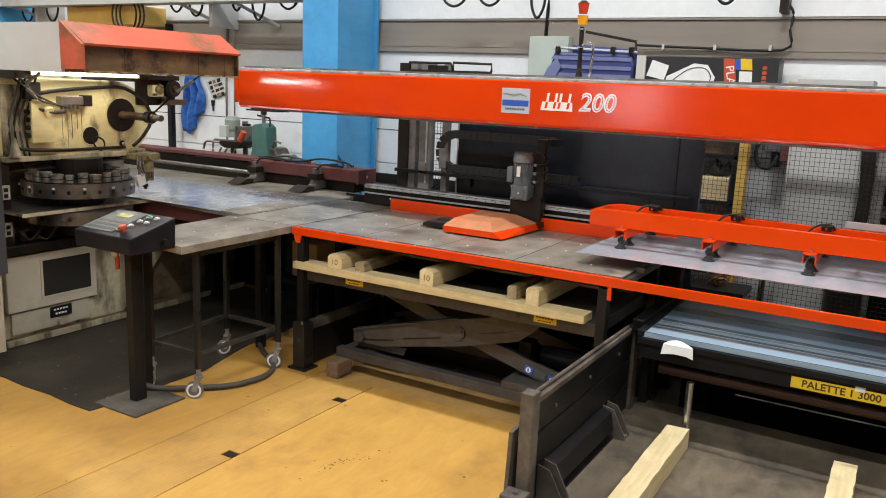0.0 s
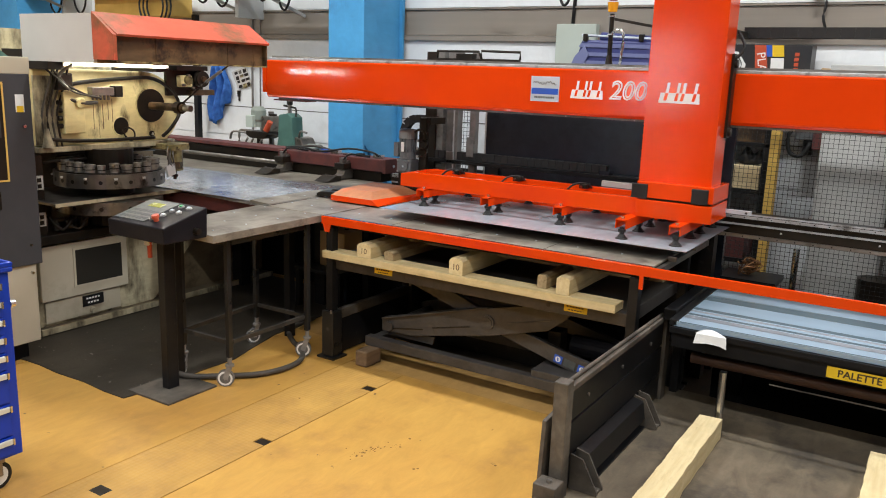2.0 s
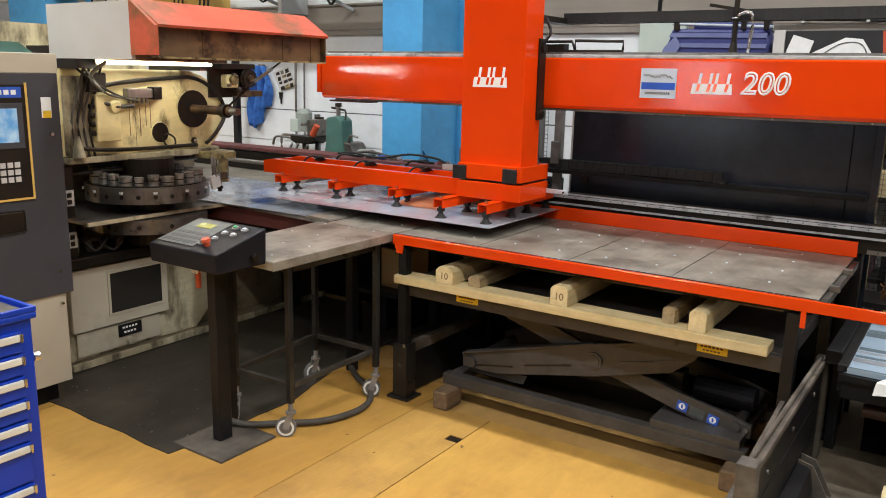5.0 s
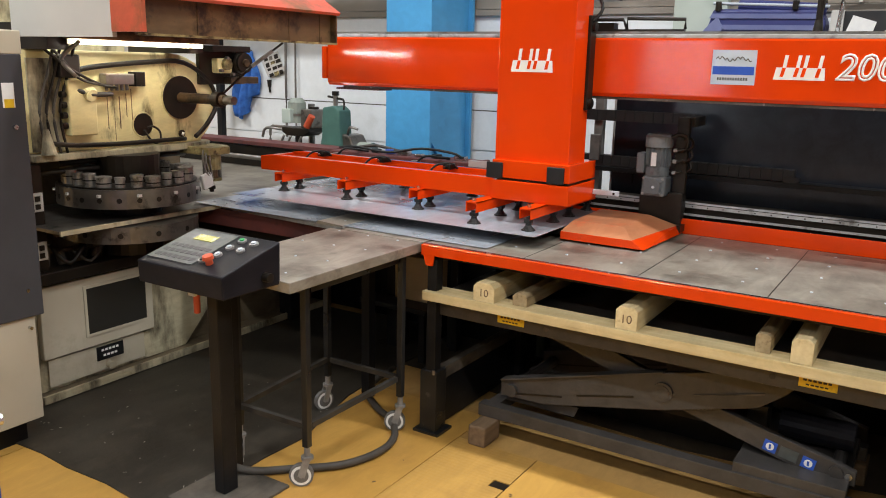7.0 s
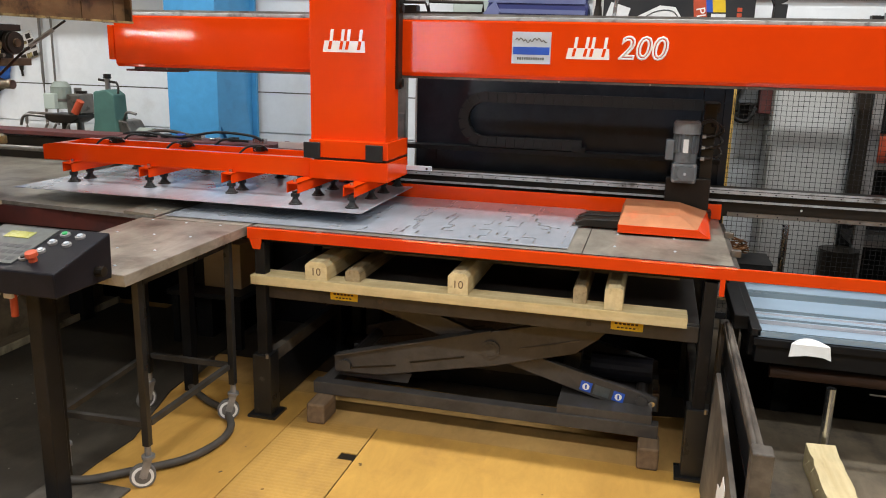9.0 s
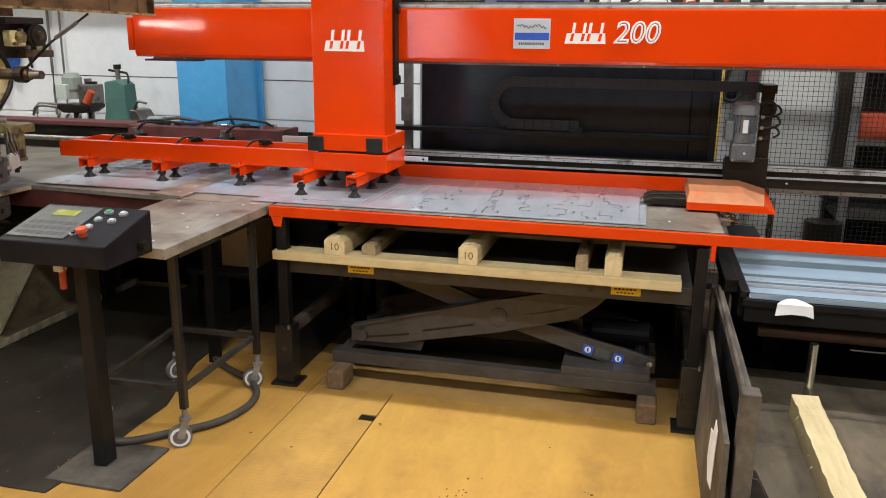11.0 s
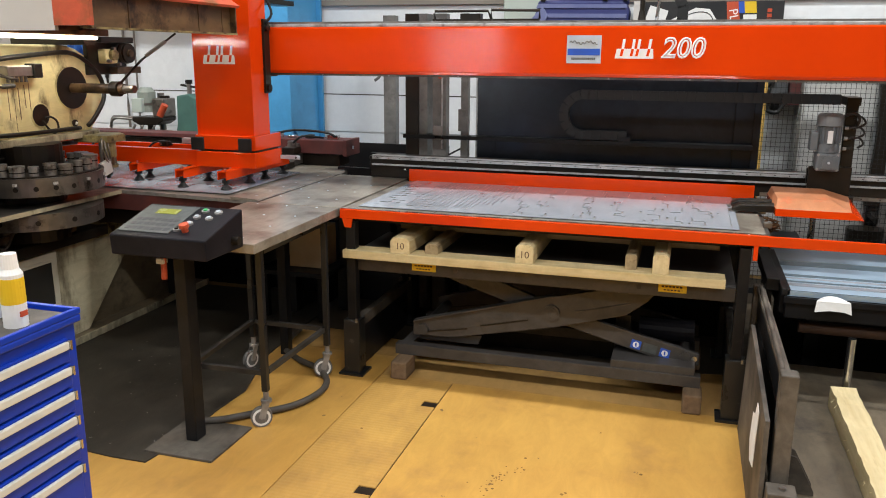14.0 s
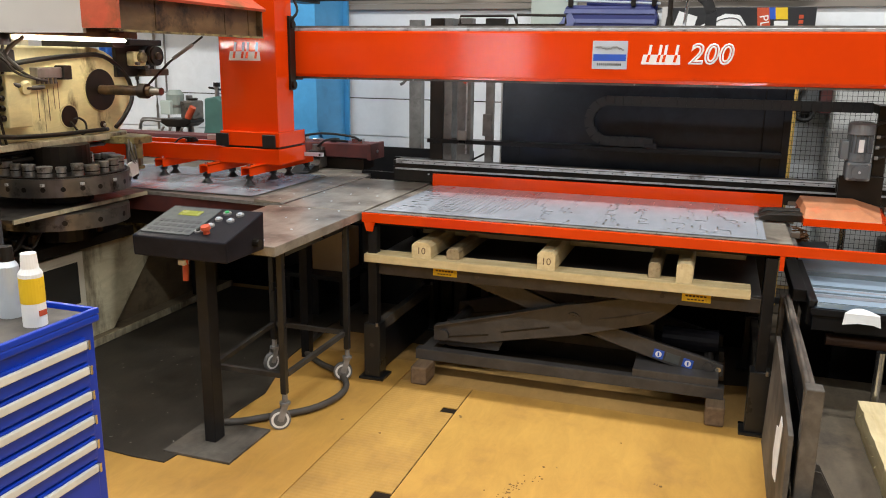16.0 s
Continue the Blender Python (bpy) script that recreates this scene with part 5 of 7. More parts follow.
# ---- loader table ----
def loader_table():
    t = thing("loader_table", (-2.23, 4.2, 0), "steel loader table with red edges on dark legs", "machine table")
    top = part("tabletop", B(-3.272, -1.195, 3.735, 4.735, 0.905, 0.915, 0.001), TABLETOP, t)
    for x in (-2.78, -2.28, -1.79):
        part("seam", B(x, x + 0.004, 3.76, 4.72, 0.9148, 0.9158), GREASE, top)
    ball_units(top, [(-3.15 + 0.2475 * i, y) for i in range(8) for y in (3.94, 4.195, 4.43, 4.64)], 0.915)
    part("front_edge", B(-3.275, 2.6, 3.722, 3.735, 0.868, 0.916, 0.002), RED, t, "red painted front edge bar")
    part("front_lip", B(-3.275, -1.19, 3.7352, 3.752, 0.9155, 0.919), CHROME, t)
    part("edge_bracket", P([(-3.265, 0.868), (-3.205, 0.868), (-3.215, 0.82), (-3.25, 0.82)], "y", 3.724, 3.732), RED, t)
    part("edge_bracket", B(-1.246, -1.226, 3.724, 3.733, 0.80, 0.868), RED, t)
    part("back_stop", B(-3.245, -1.185, 4.738, 4.748, 0.915, 0.992, 0.002), RED, t, "upright red back stop strip")
    part("side_frame", B(-3.27, -3.22, 3.76, 4.7, 0.85, 0.905), DARKSTEEL, t)
    part("side_frame", B(-1.26, -1.21, 3.76, 4.7, 0.85, 0.905), DARKSTEEL, t)
    part("front_rail", B(-3.22, -1.26, 3.76, 3.80, 0.85, 0.905), DARKSTEEL, t)
    part("rear_rail", B(-3.22, -1.26, 4.66, 4.70, 0.85, 0.905), DARKSTEEL, t)
    st = [(0.14 * math.cos(2 * math.pi * k / 18) * (1 + 0.25 * math.sin(k * 2.7)), 0.035 * math.sin(2 * math.pi * k / 18) * (1 + 0.3 * math.cos(k * 3.1))) for k in range(18)]
    part("oil_stain", P([(-1.575 + u, 4.67 + v) for u, v in st], "z", 0.9151, 0.9155), OILSTAIN, top)
    # end roller bracket at the open end
    part("end_rail", B(-1.195, -1.17, 3.80, 4.72, 0.87, 0.90), DARKDISC, t)
    part("roller_seat", B(-1.192, -1.15, 3.99, 4.02, 0.90, 0.928, 0.003), DARKDISC, t)
    part("roller_seat", B(-1.192, -1.15, 4.36, 4.39, 0.90, 0.928, 0.003), DARKDISC, t)
    for x in (-3.225, -1.275):
        for y in (3.745, 4.62):
            part("leg", B(x - 0.025, x + 0.025, y - 0.005, y + 0.05, 0.30, 0.85, 0.003), DARKSTEEL, t)
            f = part("leg_sleeve", B(x - 0.045, x + 0.045, y - 0.02, y + 0.07, 0.012, 0.31, 0.003), CARTTUBE, t)
            part("base_plate", B(x - 0.07, x + 0.07, y - 0.04, y + 0.09, 0.0, 0.012), CARTTUBE, f)
            part("sleeve_bolt", R((x + 0.03, y - 0.02, 0.32), (x + 0.03, y - 0.02, 0.30), 0.008, 8), STEEL, f)
        part("side_panel", B(x - 0.012, x + 0.012, 3.815, 4.62, 0.01, 0.24), DARKSTEEL, t)
        part("side_rail", B(x - 0.02, x + 0.02, 3.80, 4.62, 0.24, 0.30, 0.003), BINSTEEL, t)
    part("diagonal_brace", beam_between(bmesh.new(), (-3.225, 4.62, 0.28), (-3.225, 4.30, 0.84), 0.03, 0.03, up=(1, 0, 0)), DARKSTEEL, t)


loader_table()


def scissor_lift():
    t = thing("scissor_lift", (-2.23, 4.2, 0), "dark brown scissor lift table, half raised", "scissor lift")
    for y in (3.88, 4.42):
        part("base_rail", B(-3.02, -1.42, y - 0.03, y + 0.03, 0.10, 0.16, 0.003), LIFTSTEEL, t)
    # black strip added below the rail to keep light from under the lift
    part("lower_rail", B(-2.90, -1.52, 4.40, 4.43, 0.0, 0.10), DARKSTEEL, t)
    part("base_cross", B(-3.0, -2.94, 3.91, 4.39, 0.10, 0.155), LIFTSTEEL, t)
    part("base_cross", B(-1.86, -1.45, 3.86, 4.39, 0.155, 0.20, 0.003), LIFTSTEEL, t)
    part("platform", B(-3.26, -1.30, 3.80, 4.66, 0.58, 0.655, 0.004), LIFTSTEEL, t, "brown-black platform frame")
    part("platform_edge", B(-3.26, -1.30, 3.775, 3.80, 0.58, 0.65, 0.003), LIFTSTEEL, t)
    for k, y in enumerate((3.92, 4.38)):
        a = part("scissor_arm", P([(-2.94, 0.195), (-2.72, 0.20), (-2.17, 0.315), (-1.80, 0.42), (-1.70, 0.50), (-1.64, 0.575), (-1.80, 0.575), (-2.17, 0.485), (-2.94, 0.275)], "y", y, y + 0.03, 0.004), LIFTSTEEL, t)
        part("top_flange", beam_between(bmesh.new(), (-2.935, y + 0.012, 0.277), (-2.18, y + 0.012, 0.486), 0.055, 0.006), LIFTSTEEL, a)
        part("arm_slot", beam_between(bmesh.new(), (-2.86, y - 0.001, 0.222), (-2.63, y - 0.001, 0.262), 0.003, 0.008), GREASE, a)
        part("arm_slot", beam_between(bmesh.new(), (-2.56, y - 0.001, 0.286), (-2.30, y - 0.001, 0.345), 0.003, 0.008), GREASE, a)
        part("foot_plate", P([(-2.93, 0.165), (-2.58, 0.165), (-2.56, 0.215), (-2.90, 0.20)], "y", y + 0.031, y + 0.043), LIFTSTEEL, a)
        part("pivot", R((-2.178, y - 0.012, 0.398), (-2.178, y + 0.05, 0.398), 0.042, 20), LIFTSTEEL, a)
        part("pivot_cap", R((-2.178, y - 0.016, 0.398), (-2.178, y - 0.011, 0.398), 0.030, 20), BINSTEEL, a)
        part("weld_bead", beam_between(bmesh.new(), (-2.05, y - 0.002, 0.415), (-1.78, y - 0.002, 0.485), 0.006, 0.006), BINSTEEL, a)
        b = part("scissor_arm", P([(-1.43, 0.175), (-1.43, 0.235), (-1.53, 0.262), (-2.10, 0.40), (-2.60, 0.575), (-2.82, 0.575), (-2.78, 0.53), (-2.15, 0.33), (-1.60, 0.18)], "y", y + 0.045, y + 0.075, 0.004), LIFTSTEEL, t)
        if k == 0:
            part("pin", R((-1.455, y + 0.03, 0.215), (-1.455, y + 0.045, 0.215), 0.014, 14), CHROME, b)
            d = Vector((0.45, 0, -0.115)).normalized()
            for s, m, w in ((-1.745, STICKER, 0.05), (-1.675, KEYPAD, 0.07), (-1.60, STICKER, 0.05)):
                z = 0.258 - (s + 1.754) * 0.215
                part("warning_sticker", beam_between(bmesh.new(), (s - w / 2, y + 0.043, z + 0.107 * w), (s + w / 2, y + 0.043, z - 0.107 * w), 0.003, 0.046), m, b, "blue round-marked warning sticker" if m is STICKER else "grey data label")
                if m is STICKER:
                    part("sticker_mark", R((s, y + 0.0415, z), (s, y + 0.0405, z), 0.016, 16), WHITE, b)
                    part("sticker_sign", B(s - 0.004, s + 0.004, y + 0.0395, y + 0.0405, z - 0.010, z + 0.010), STICKER, b)
    part("arm_tie", R((-2.88, 3.9, 0.235), (-2.88, 4.41, 0.235), 0.03, 12), LIFTSTEEL, t)
    part("arm_tie", R((-1.50, 3.95, 0.22), (-1.50, 4.45, 0.22), 0.025, 12), LIFTSTEEL, t)
    part("hydraulic_unit", R((-1.74, 4.16, 0.29), (-1.46, 4.16, 0.29), 0.06, 18), BOXBLACK, t, "black hydraulic motor")
    part("valve_block", B(-1.86, -1.78, 4.06, 4.16, 0.20, 0.38, 0.005), GREASE, t)
    part("cylinder", R((-2.6, 4.16, 0.2), (-1.9, 4.16, 0.42), 0.035, 14), LIFTSTEEL, t)
    for x in (-2.83, -1.585):
        lb = part("label", B(x - 0.065, x + 0.065, 3.7715, 3.775, 0.604, 0.646), YELLOW, t, "small yellow warning label")
        marks(lb, x, 3.7715, 0.632, 0.10, 0.008, 6, INK)
        marks(lb, x, 3.7715, 0.615, 0.08, 0.006, 5, INK)
    for x in (-2.66, -1.74):
        part("stud", R((x, 3.772, 0.618), (x, 3.776, 0.618), 0.012, 12), BINSTEEL, t)
    for x, y in ((-2.96, 3.78), (-1.455, 3.80), (-2.96, 4.40), (-1.455, 4.40)):
        solo("support_block", B(x - 0.045, x + 0.045, y - 0.05, y + 0.10, 0.0, 0.10, 0.010), WOOD_OLD, "dirty timber block under the lift frame", "timber block", group="lift support blocks")


scissor_lift()


def pallet():
    """Timber skid on the lift: two long boards, bearers across them."""
    t = thing("timber_skid", (-2.3, 4.2, 0.655), "pale pine pallet skid with sawn bearers", "pallet")
    part("front_board", B(-3.262, -1.352, 3.715, 3.835, 0.656, 0.70, 0.003), WOOD, t)
    part("rear_board", B(-3.10, -1.352, 4.50, 4.60, 0.656, 0.70, 0.003), WOOD, t)
    part("inner_board", B(-3.08, -1.38, 4.12, 4.20, 0.745, 0.785, 0.003), WOOD, t)
    for x, w, h, y0, m in ((-2.945, 0.105, 0.085, 3.725, WOOD_Y), (-2.785, 0.07, 0.055, 3.76, WOOD_GREY), (-2.295, 0.09, 0.095, 3.725, WOOD_Y), (-1.785, 0.055, 0.075, 3.77, WOOD_GREY), (-1.645, 0.075, 0.095, 3.725, WOOD_Y)):
        c = w * 0.18
        b = part("bearer", P([(x - w / 2, 0.70), (x + w / 2, 0.70), (x + w / 2, 0.70 + h - c), (x + w / 2 - c, 0.70 + h), (x - w / 2 + c, 0.70 + h), (x - w / 2, 0.70 + h - c)], "y", y0, 4.60, 0.003), m, t)
        if m is WOOD_Y and x < -2:
            lettering("stencil", "10", 0.05, (x, y0 - 0.0005, 0.70 + h * 0.45), (90, 0, 0), WOOD_OLD, b, depth=0.0004)
    return t


pallet()


def under_table_clutter():
    """Small stand with a wooden crate behind the cart."""
    t = thing("low_stand", (-3.95, 4.6, 0), "low black steel stand behind the cart", "stand")
    part("plate", B(-4.2, -3.72, 4.45, 4.85, 0.30, 0.33, 0.004), DARKSTEEL, t)
    for x in (-4.18, -3.78):
        for y in (4.47, 4.79):
            part("leg", B(x, x + 0.04, y, y + 0.04, 0, 0.30), DARKSTEEL, t)
    solo("wooden_crate", B(-4.03, -3.79, 4.58, 4.80, 0.33, 0.60, 0.006), CARDBOARD, "small brown wooden crate on a low stand", "crate")


under_table_clutter()


# ---- overhead beam of the loader ----
def badge(parent, x, y, z, w, h, m=None):
    """A maker's mark in plain shapes: three slanted white bars over a white wedge foot."""
    m = m or WHITE
    s = h * 0.16
    foot = part("badge_foot", P([(x - w / 2, z - h / 2), (x + w / 2, z - h / 2), (x + w / 2 - 0.004, z), (x - w / 2 + s * 0.6, z)], "y", y - 0.002, y), m, parent)
    for k, g in ((0.12, 0.07), (0.38, 0.07), (0.52, 0.07), (0.80, 0.07)):
        a = x - w / 2 + w * k
        part("badge_bar", P([(a + s * 0.6, z), (a + w * g + s * 0.6, z), (a + w * g + s, z + h / 2), (a + s, z + h / 2)], "y", y - 0.002, y), m, parent)
        part("badge_inset", P([(a + s * 0.1, z - h * 0.38), (a + w * g + s * 0.1, z - h * 0.38), (a + w * g + s * 0.6, z - 0.001), (a + s * 0.6, z - 0.001)], "y", y - 0.0035, y - 0.0021), RED, foot)


def beam():
    t = thing("gantry_beam", (-1.0, 4.5, 0), "long red box beam of the sheet loader", "gantry beam")
    b = part("beam", P([(4.425, 1.585), (4.66, 1.585), (4.67, 1.60), (4.67, 1.84), (4.66, 1.852), (4.416, 1.852), (4.41, 1.846), (4.41, 1.602)], "x", -4.40, 3.2, 0.003), RED, t)
    part("end_cap", B(-4.435, -4.40, 4.40, 4.68, 1.62, 1.80, 0.004), RED, t)
    part("top_rail", B(-4.40, 3.2, 4.418, 4.66, 1.852, 1.870, 0.003), RAILGREY, t, "dull steel guide rail")
    part("top_rail_head", B(-4.40, 3.2, 4.47, 4.50, 1.870, 1.884), STEEL, t)
    part("chain_trough", B(-1.85, 0.9, 4.672, 4.80, 1.735, 1.75), GREASE, t)
    part("bottom_rail", B(-4.30, 3.2, 4.43, 4.47, 1.573, 1.585), BINSTEEL, t)
    part("buffer", B(-4.36, -4.05, 4.44, 4.56, 1.562, 1.572), OXIDE, t)
    for i in range(16):
        part("rail_bolt", R((-4.1 + 0.42 * i, 4.425, 1.578), (-4.1 + 0.42 * i, 4.432, 1.579), 0.0045, 8), STEEL, t)
    pl = part("maker_plate", B(-2.228, -2.044, 4.4065, 4.4098, 1.658, 1.804), SILVER, t, "silver maker's plate with blue bar")
    part("plate_bar", B(-2.222, -2.05, 4.405, 4.4066, 1.70, 1.735), STICKER, pl)
    part("script_line", C([(-2.212 + 0.0078 * i, 4.406, 1.766 + 0.007 * math.sin(i * 2.3) + 0.006 * math.sin(i * 0.6)) for i in range(20)], 0.0022, 6, 2), INK, pl)
    marks(pl, -2.136, 4.4066, 1.682, 0.13, 0.012, 12, KEYPAD)
    badge(t, -1.872, 4.4095, 1.735, 0.20, 0.10)
    lettering("model_number", "200", 0.142, (-1.627, 4.4085, 1.735), (90, 0, 0), WHITE, t, "white outlined model number", slant=0.16, outline=0.0048)
    part("support_post", B(2.7, 3.1, 4.42, 4.68, 0, 1.585, 0.004), RED, t, "red beam support post")
    # hoop handles and small frame on top of the beam
    f = thing("cable_guide", (-2.75, 4.62, 1.88), "black cable guide frame on the beam", "cable guide")
    part("bar", B(-3.05, -2.42, 4.60, 4.63, 1.884, 1.90), GREASE, f)
    part("hoop", C([(-3.04, 4.62, 1.90), (-3.04, 4.62, 1.945), (-2.72, 4.62, 1.945), (-2.70, 4.62, 1.90)], 0.008, smooth=1), GREASE, f)
    part("hoop", C([(-2.70, 4.62, 1.90), (-2.70, 4.62, 1.95), (-2.42, 4.62, 1.945), (-2.42, 4.62, 1.90)], 0.008, smooth=1), GREASE, f)
    part("block", B(-2.88, -2.76, 4.60, 4.66, 1.90, 1.93), GREASE, f)


beam()


# ---- travelling gripper: column, foot, suction frame; its x is that of the column's middle ----
GX, GY, GZ = 0.0, 4.3, 0.975


def gantry():
    t = thing("gripper_gantry", (GX, GY, GZ), "red travelling loader column with suction gripper frame", "gripper")
    col = part("column", B(-0.175, 0.21, 4.20, 4.395, 1.27, 3.3, 0.004), RED, t)
    badge(col, 0.0, 4.1995, 1.742, 0.215, 0.105)
    part("roller_carriage", B(0.21, 0.225, 4.34, 4.407, 1.52, 1.95, 0.003), GREASE, col)
    for z in (1.55, 1.90):
        part("guide_roller", R((0.22, 4.37, z), (0.24, 4.37, z), 0.022, 14), GREASE, col)
    part("cable", C([(0.22, 4.36, 1.92), (0.26, 4.38, 1.98), (0.22, 4.4, 2.06)], 0.008), BLACKRUB, col)
    fo = part("foot", B(-0.17, 0.235, 4.165, 4.48, 1.19, 1.275, 0.003), RED, t)
    part("foot_lower", B(-0.17, 0.235, 4.16, 4.485, 1.085, 1.178, 0.003), RED, t)
    part("foot_gap", B(-0.15, 0.22, 4.18, 4.47, 1.176, 1.192), GREASE, t)
    for x in (-0.195, 0.125):
        part("rubber_pad", B(x, x + 0.085, 4.152, 4.166, 1.185, 1.262, 0.003), BLACKRUB, fo, "black rubber buffer pad")
    part("chain_arm", B(0.08, 0.20, 4.395, 4.79, 2.045, 2.075), GREASE, t)
    part("sensor", B(0.235, 0.37, 4.46, 4.472, 1.11, 1.135, 0.003), SILVER, t)
    part("sensor_bolt", R((0.345, 4.46, 1.122), (0.345, 4.455, 1.122), 0.006, 8), GREASE, t)
    # two long channels
    for y0, y1 in ((4.20, 4.235), (4.455, 4.49)):
        part("channel", P([(-1.745, 1.085), (-0.17, 1.085), (-0.17, 1.178), (-1.66, 1.178), (-1.745, 1.165)], "y", y0, y1, 0.002), RED, t)
    part("channel_end", B(-1.745, -1.715, 4.235, 4.455, 1.09, 1.165), RED, t)
    for x in (-1.3, -0.85, -0.45):
        part("cross_tie", B(x, x + 0.04, 4.235, 4.455, 1.09, 1.13), RED, t)
    part("vacuum_pipe", C([(-1.68, 4.33, 1.13), (-1.3, 4.35, 1.145), (-0.8, 4.36, 1.14), (-0.3, 4.38, 1.15)], 0.008), BLACKRUB, t)
    for x in (-1.5, -1.06, -0.62):
        part("hose", C([(x - 0.05, 4.36, 1.14), (x, 4.38, 1.19), (x + 0.06, 4.42, 1.195), (x + 0.08, 4.455, 1.17)], 0.006), BLACKRUB, t)
        vv = part("valve", B(x + 0.02, x + 0.07, 4.40, 4.455, 1.165, 1.195, 0.004), GREASE, t)
        part("valve_nipple", R((x + 0.045, 4.40, 1.18), (x + 0.045, 4.375, 1.18), 0.007, 8), CHROME, vv)
    part("valve_rail", B(-0.50, -0.20, 4.50, 4.53, 1.178, 1.212, 0.003), GREYWALL, t)
    # cross arms with suction cups
    for x, y0, cups in ((-1.55, 4.14, (4.185, 4.315, 4.74)), (-1.085, 4.14, (4.185, 4.315, 4.74)), (-0.61, 4.14, (4.185, 4.295, 4.74)), (-0.185, 4.00, (4.03, 4.30, 4.50, 4.74)), (0.10, 4.00, (4.04, 4.31, 4.50, 4.74))):
        bm = bmesh.new()
        box(bm, x - 0.03, x - 0.025, y0, 4.78, 1.035, 1.084)
        box(bm, x + 0.025, x + 0.03, y0, 4.78, 1.035, 1.084)
        box(bm, x - 0.03, x + 0.03, y0, 4.78, 1.078, 1.085)
        arm = part("cross_arm", bm, RED, t)
        for y in cups:
            c = part("suction_cup", R((x, y, 0.977), (x, y, 0.984), 0.034, 20, 0.03), BLACKRUB, arm, "black rubber suction cup")
            part("cup_bell", R((x, y, 0.984), (x, y, 1.002), 0.026, 16, 0.014), BLACKRUB, c)
            part("cup_stem", R((x, y, 1.002), (x, y, 1.04), 0.014, 12), BLACKRUB, c)
            part("cup_swivel", B(x - 0.018, x + 0.018, y - 0.016, y + 0.016, 1.012, 1.032, 0.005), BLACKRUB, c)
            part("stem_nut", R((x, y, 1.085), (x, y, 1.098), 0.010, 6), CHROME, c)
    return t


gripper = gantry()
blank = solo("sheet_blank", B(-1.705, 0.19, 3.922, 4.835, 0.9752, 0.9770), GALV, "plain galvanised sheet blank under the suction cups", "metal sheet", at=(0, 4.3, 0.975))


# ---- unloading carriage: forks, cover, motor; its x is that of the cover's near left corner ----
def carriage():
    t = thing("unloading_carriage", (0, 4.5, 0.93), "unloading carriage with worn red cover and grey motor", "carriage")
    # cover: a low hipped lid
    bm = bmesh.new()
    lo = [bm.verts.new(p) for p in ((0.0, 4.19, 0.926), (0.405, 4.19, 0.926), (0.43, 4.68, 0.926), (0.0, 4.68, 0.926))]
    mid = [bm.verts.new(p) for p in ((0.0, 4.192, 0.962), (0.345, 4.192, 0.962), (0.41, 4.68, 0.964), (0.0, 4.68, 0.964))]
    top = [bm.verts.new(p) for p in ((0.015, 4.30, 0.998), (0.27, 4.30, 0.998), (0.27, 4.66, 1.005), (0.015, 4.66, 1.005))]
    for a, b in ((lo, mid), (mid, top)):
        for i in range(4):
            bm.faces.new((a[i], a[(i + 1) % 4], b[(i + 1) % 4], b[i]))
    bm.faces.new(top)
    bm.faces.new(lo[::-1])
    cv = part("cover", bm, RED, t, "red sheet-metal cover with worn tan top")
    cv.data.materials.append(RUST_TAN)
    for i, f in enumerate(cv.data.polygons):
        f.material_index = 1 if i >= 4 and i < 9 else 0
    for y in (4.27, 4.40):
        f = part("gripper_finger", P([(-0.20, 0.926), (0.02, 0.926), (0.02, 0.968), (-0.16, 0.962), (-0.20, 0.945)], "y", y, y + 0.075, 0.006), GREASE, t)
        part("finger_tip", B(-0.215, -0.17, y + 0.005, y + 0.07, 0.9225, 0.9285), STEEL, f)
    pl = part("back_plate", B(0.20, 0.415, 4.70, 4.725, 0.96, 1.12, 0.003), GREASE, t)
    part("upright", B(0.355, 0.415, 4.725, 4.76, 0.98, 1.49, 0.003), GREASE, t)
    part("upright_foot", B(0.20, 0.43, 4.66, 4.76, 0.93, 0.965), GREASE, t)
    part("slide_block", B(0.20, 0.41, 4.76, 4.79, 1.02, 1.10), GREASE, t)
    m = part("motor", R((0.28, 4.70, 1.24), (0.28, 4.70, 1.34), 0.052, 24), MOTORGREY, t, "blue-grey geared motor")
    fc = part("motor_fan_cover", R((0.28, 4.70, 1.342), (0.28, 4.70, 1.394), 0.066, 28), FANGREY, m, "lighter grey fan cover")
    part("fan_cover_rim", R((0.28, 4.70, 1.394), (0.28, 4.70, 1.406), 0.066, 28, 0.055), FANGREY, fc)
    part("fan_grille", R((0.28, 4.70, 1.406), (0.28, 4.70, 1.4075), 0.045, 24), GREASE, fc)
    for k in range(18):
        a = 2 * math.pi * k / 18
        part("cooling_fin", beam_between(bmesh.new(), (0.28 + 0.056 * math.cos(a), 4.70 + 0.056 * math.sin(a), 1.25), (0.28 + 0.056 * math.cos(a), 4.70 + 0.056 * math.sin(a), 1.34), 0.003, 0.012, up=(math.cos(a), math.sin(a), 0)), MOTORGREY, m)
    part("terminal_box", B(0.185, 0.225, 4.655, 4.735, 1.21, 1.31, 0.006), MOTORGREY, m)
    part("motor_plate", B(0.266, 0.291, 4.633, 4.637, 1.252, 1.318), PAPER, m)
    part("gearbox", B(0.222, 0.342, 4.645, 4.755, 1.10, 1.20, 0.012), MOTORGREY, m)
    part("gearbox_neck", R((0.28, 4.70, 1.20), (0.28, 4.70, 1.245), 0.058, 20), MOTORGREY, m)
    part("gear_flange", R((0.285, 4.645, 1.148), (0.285, 4.635, 1.148), 0.036, 18), MOTORGREY, m)
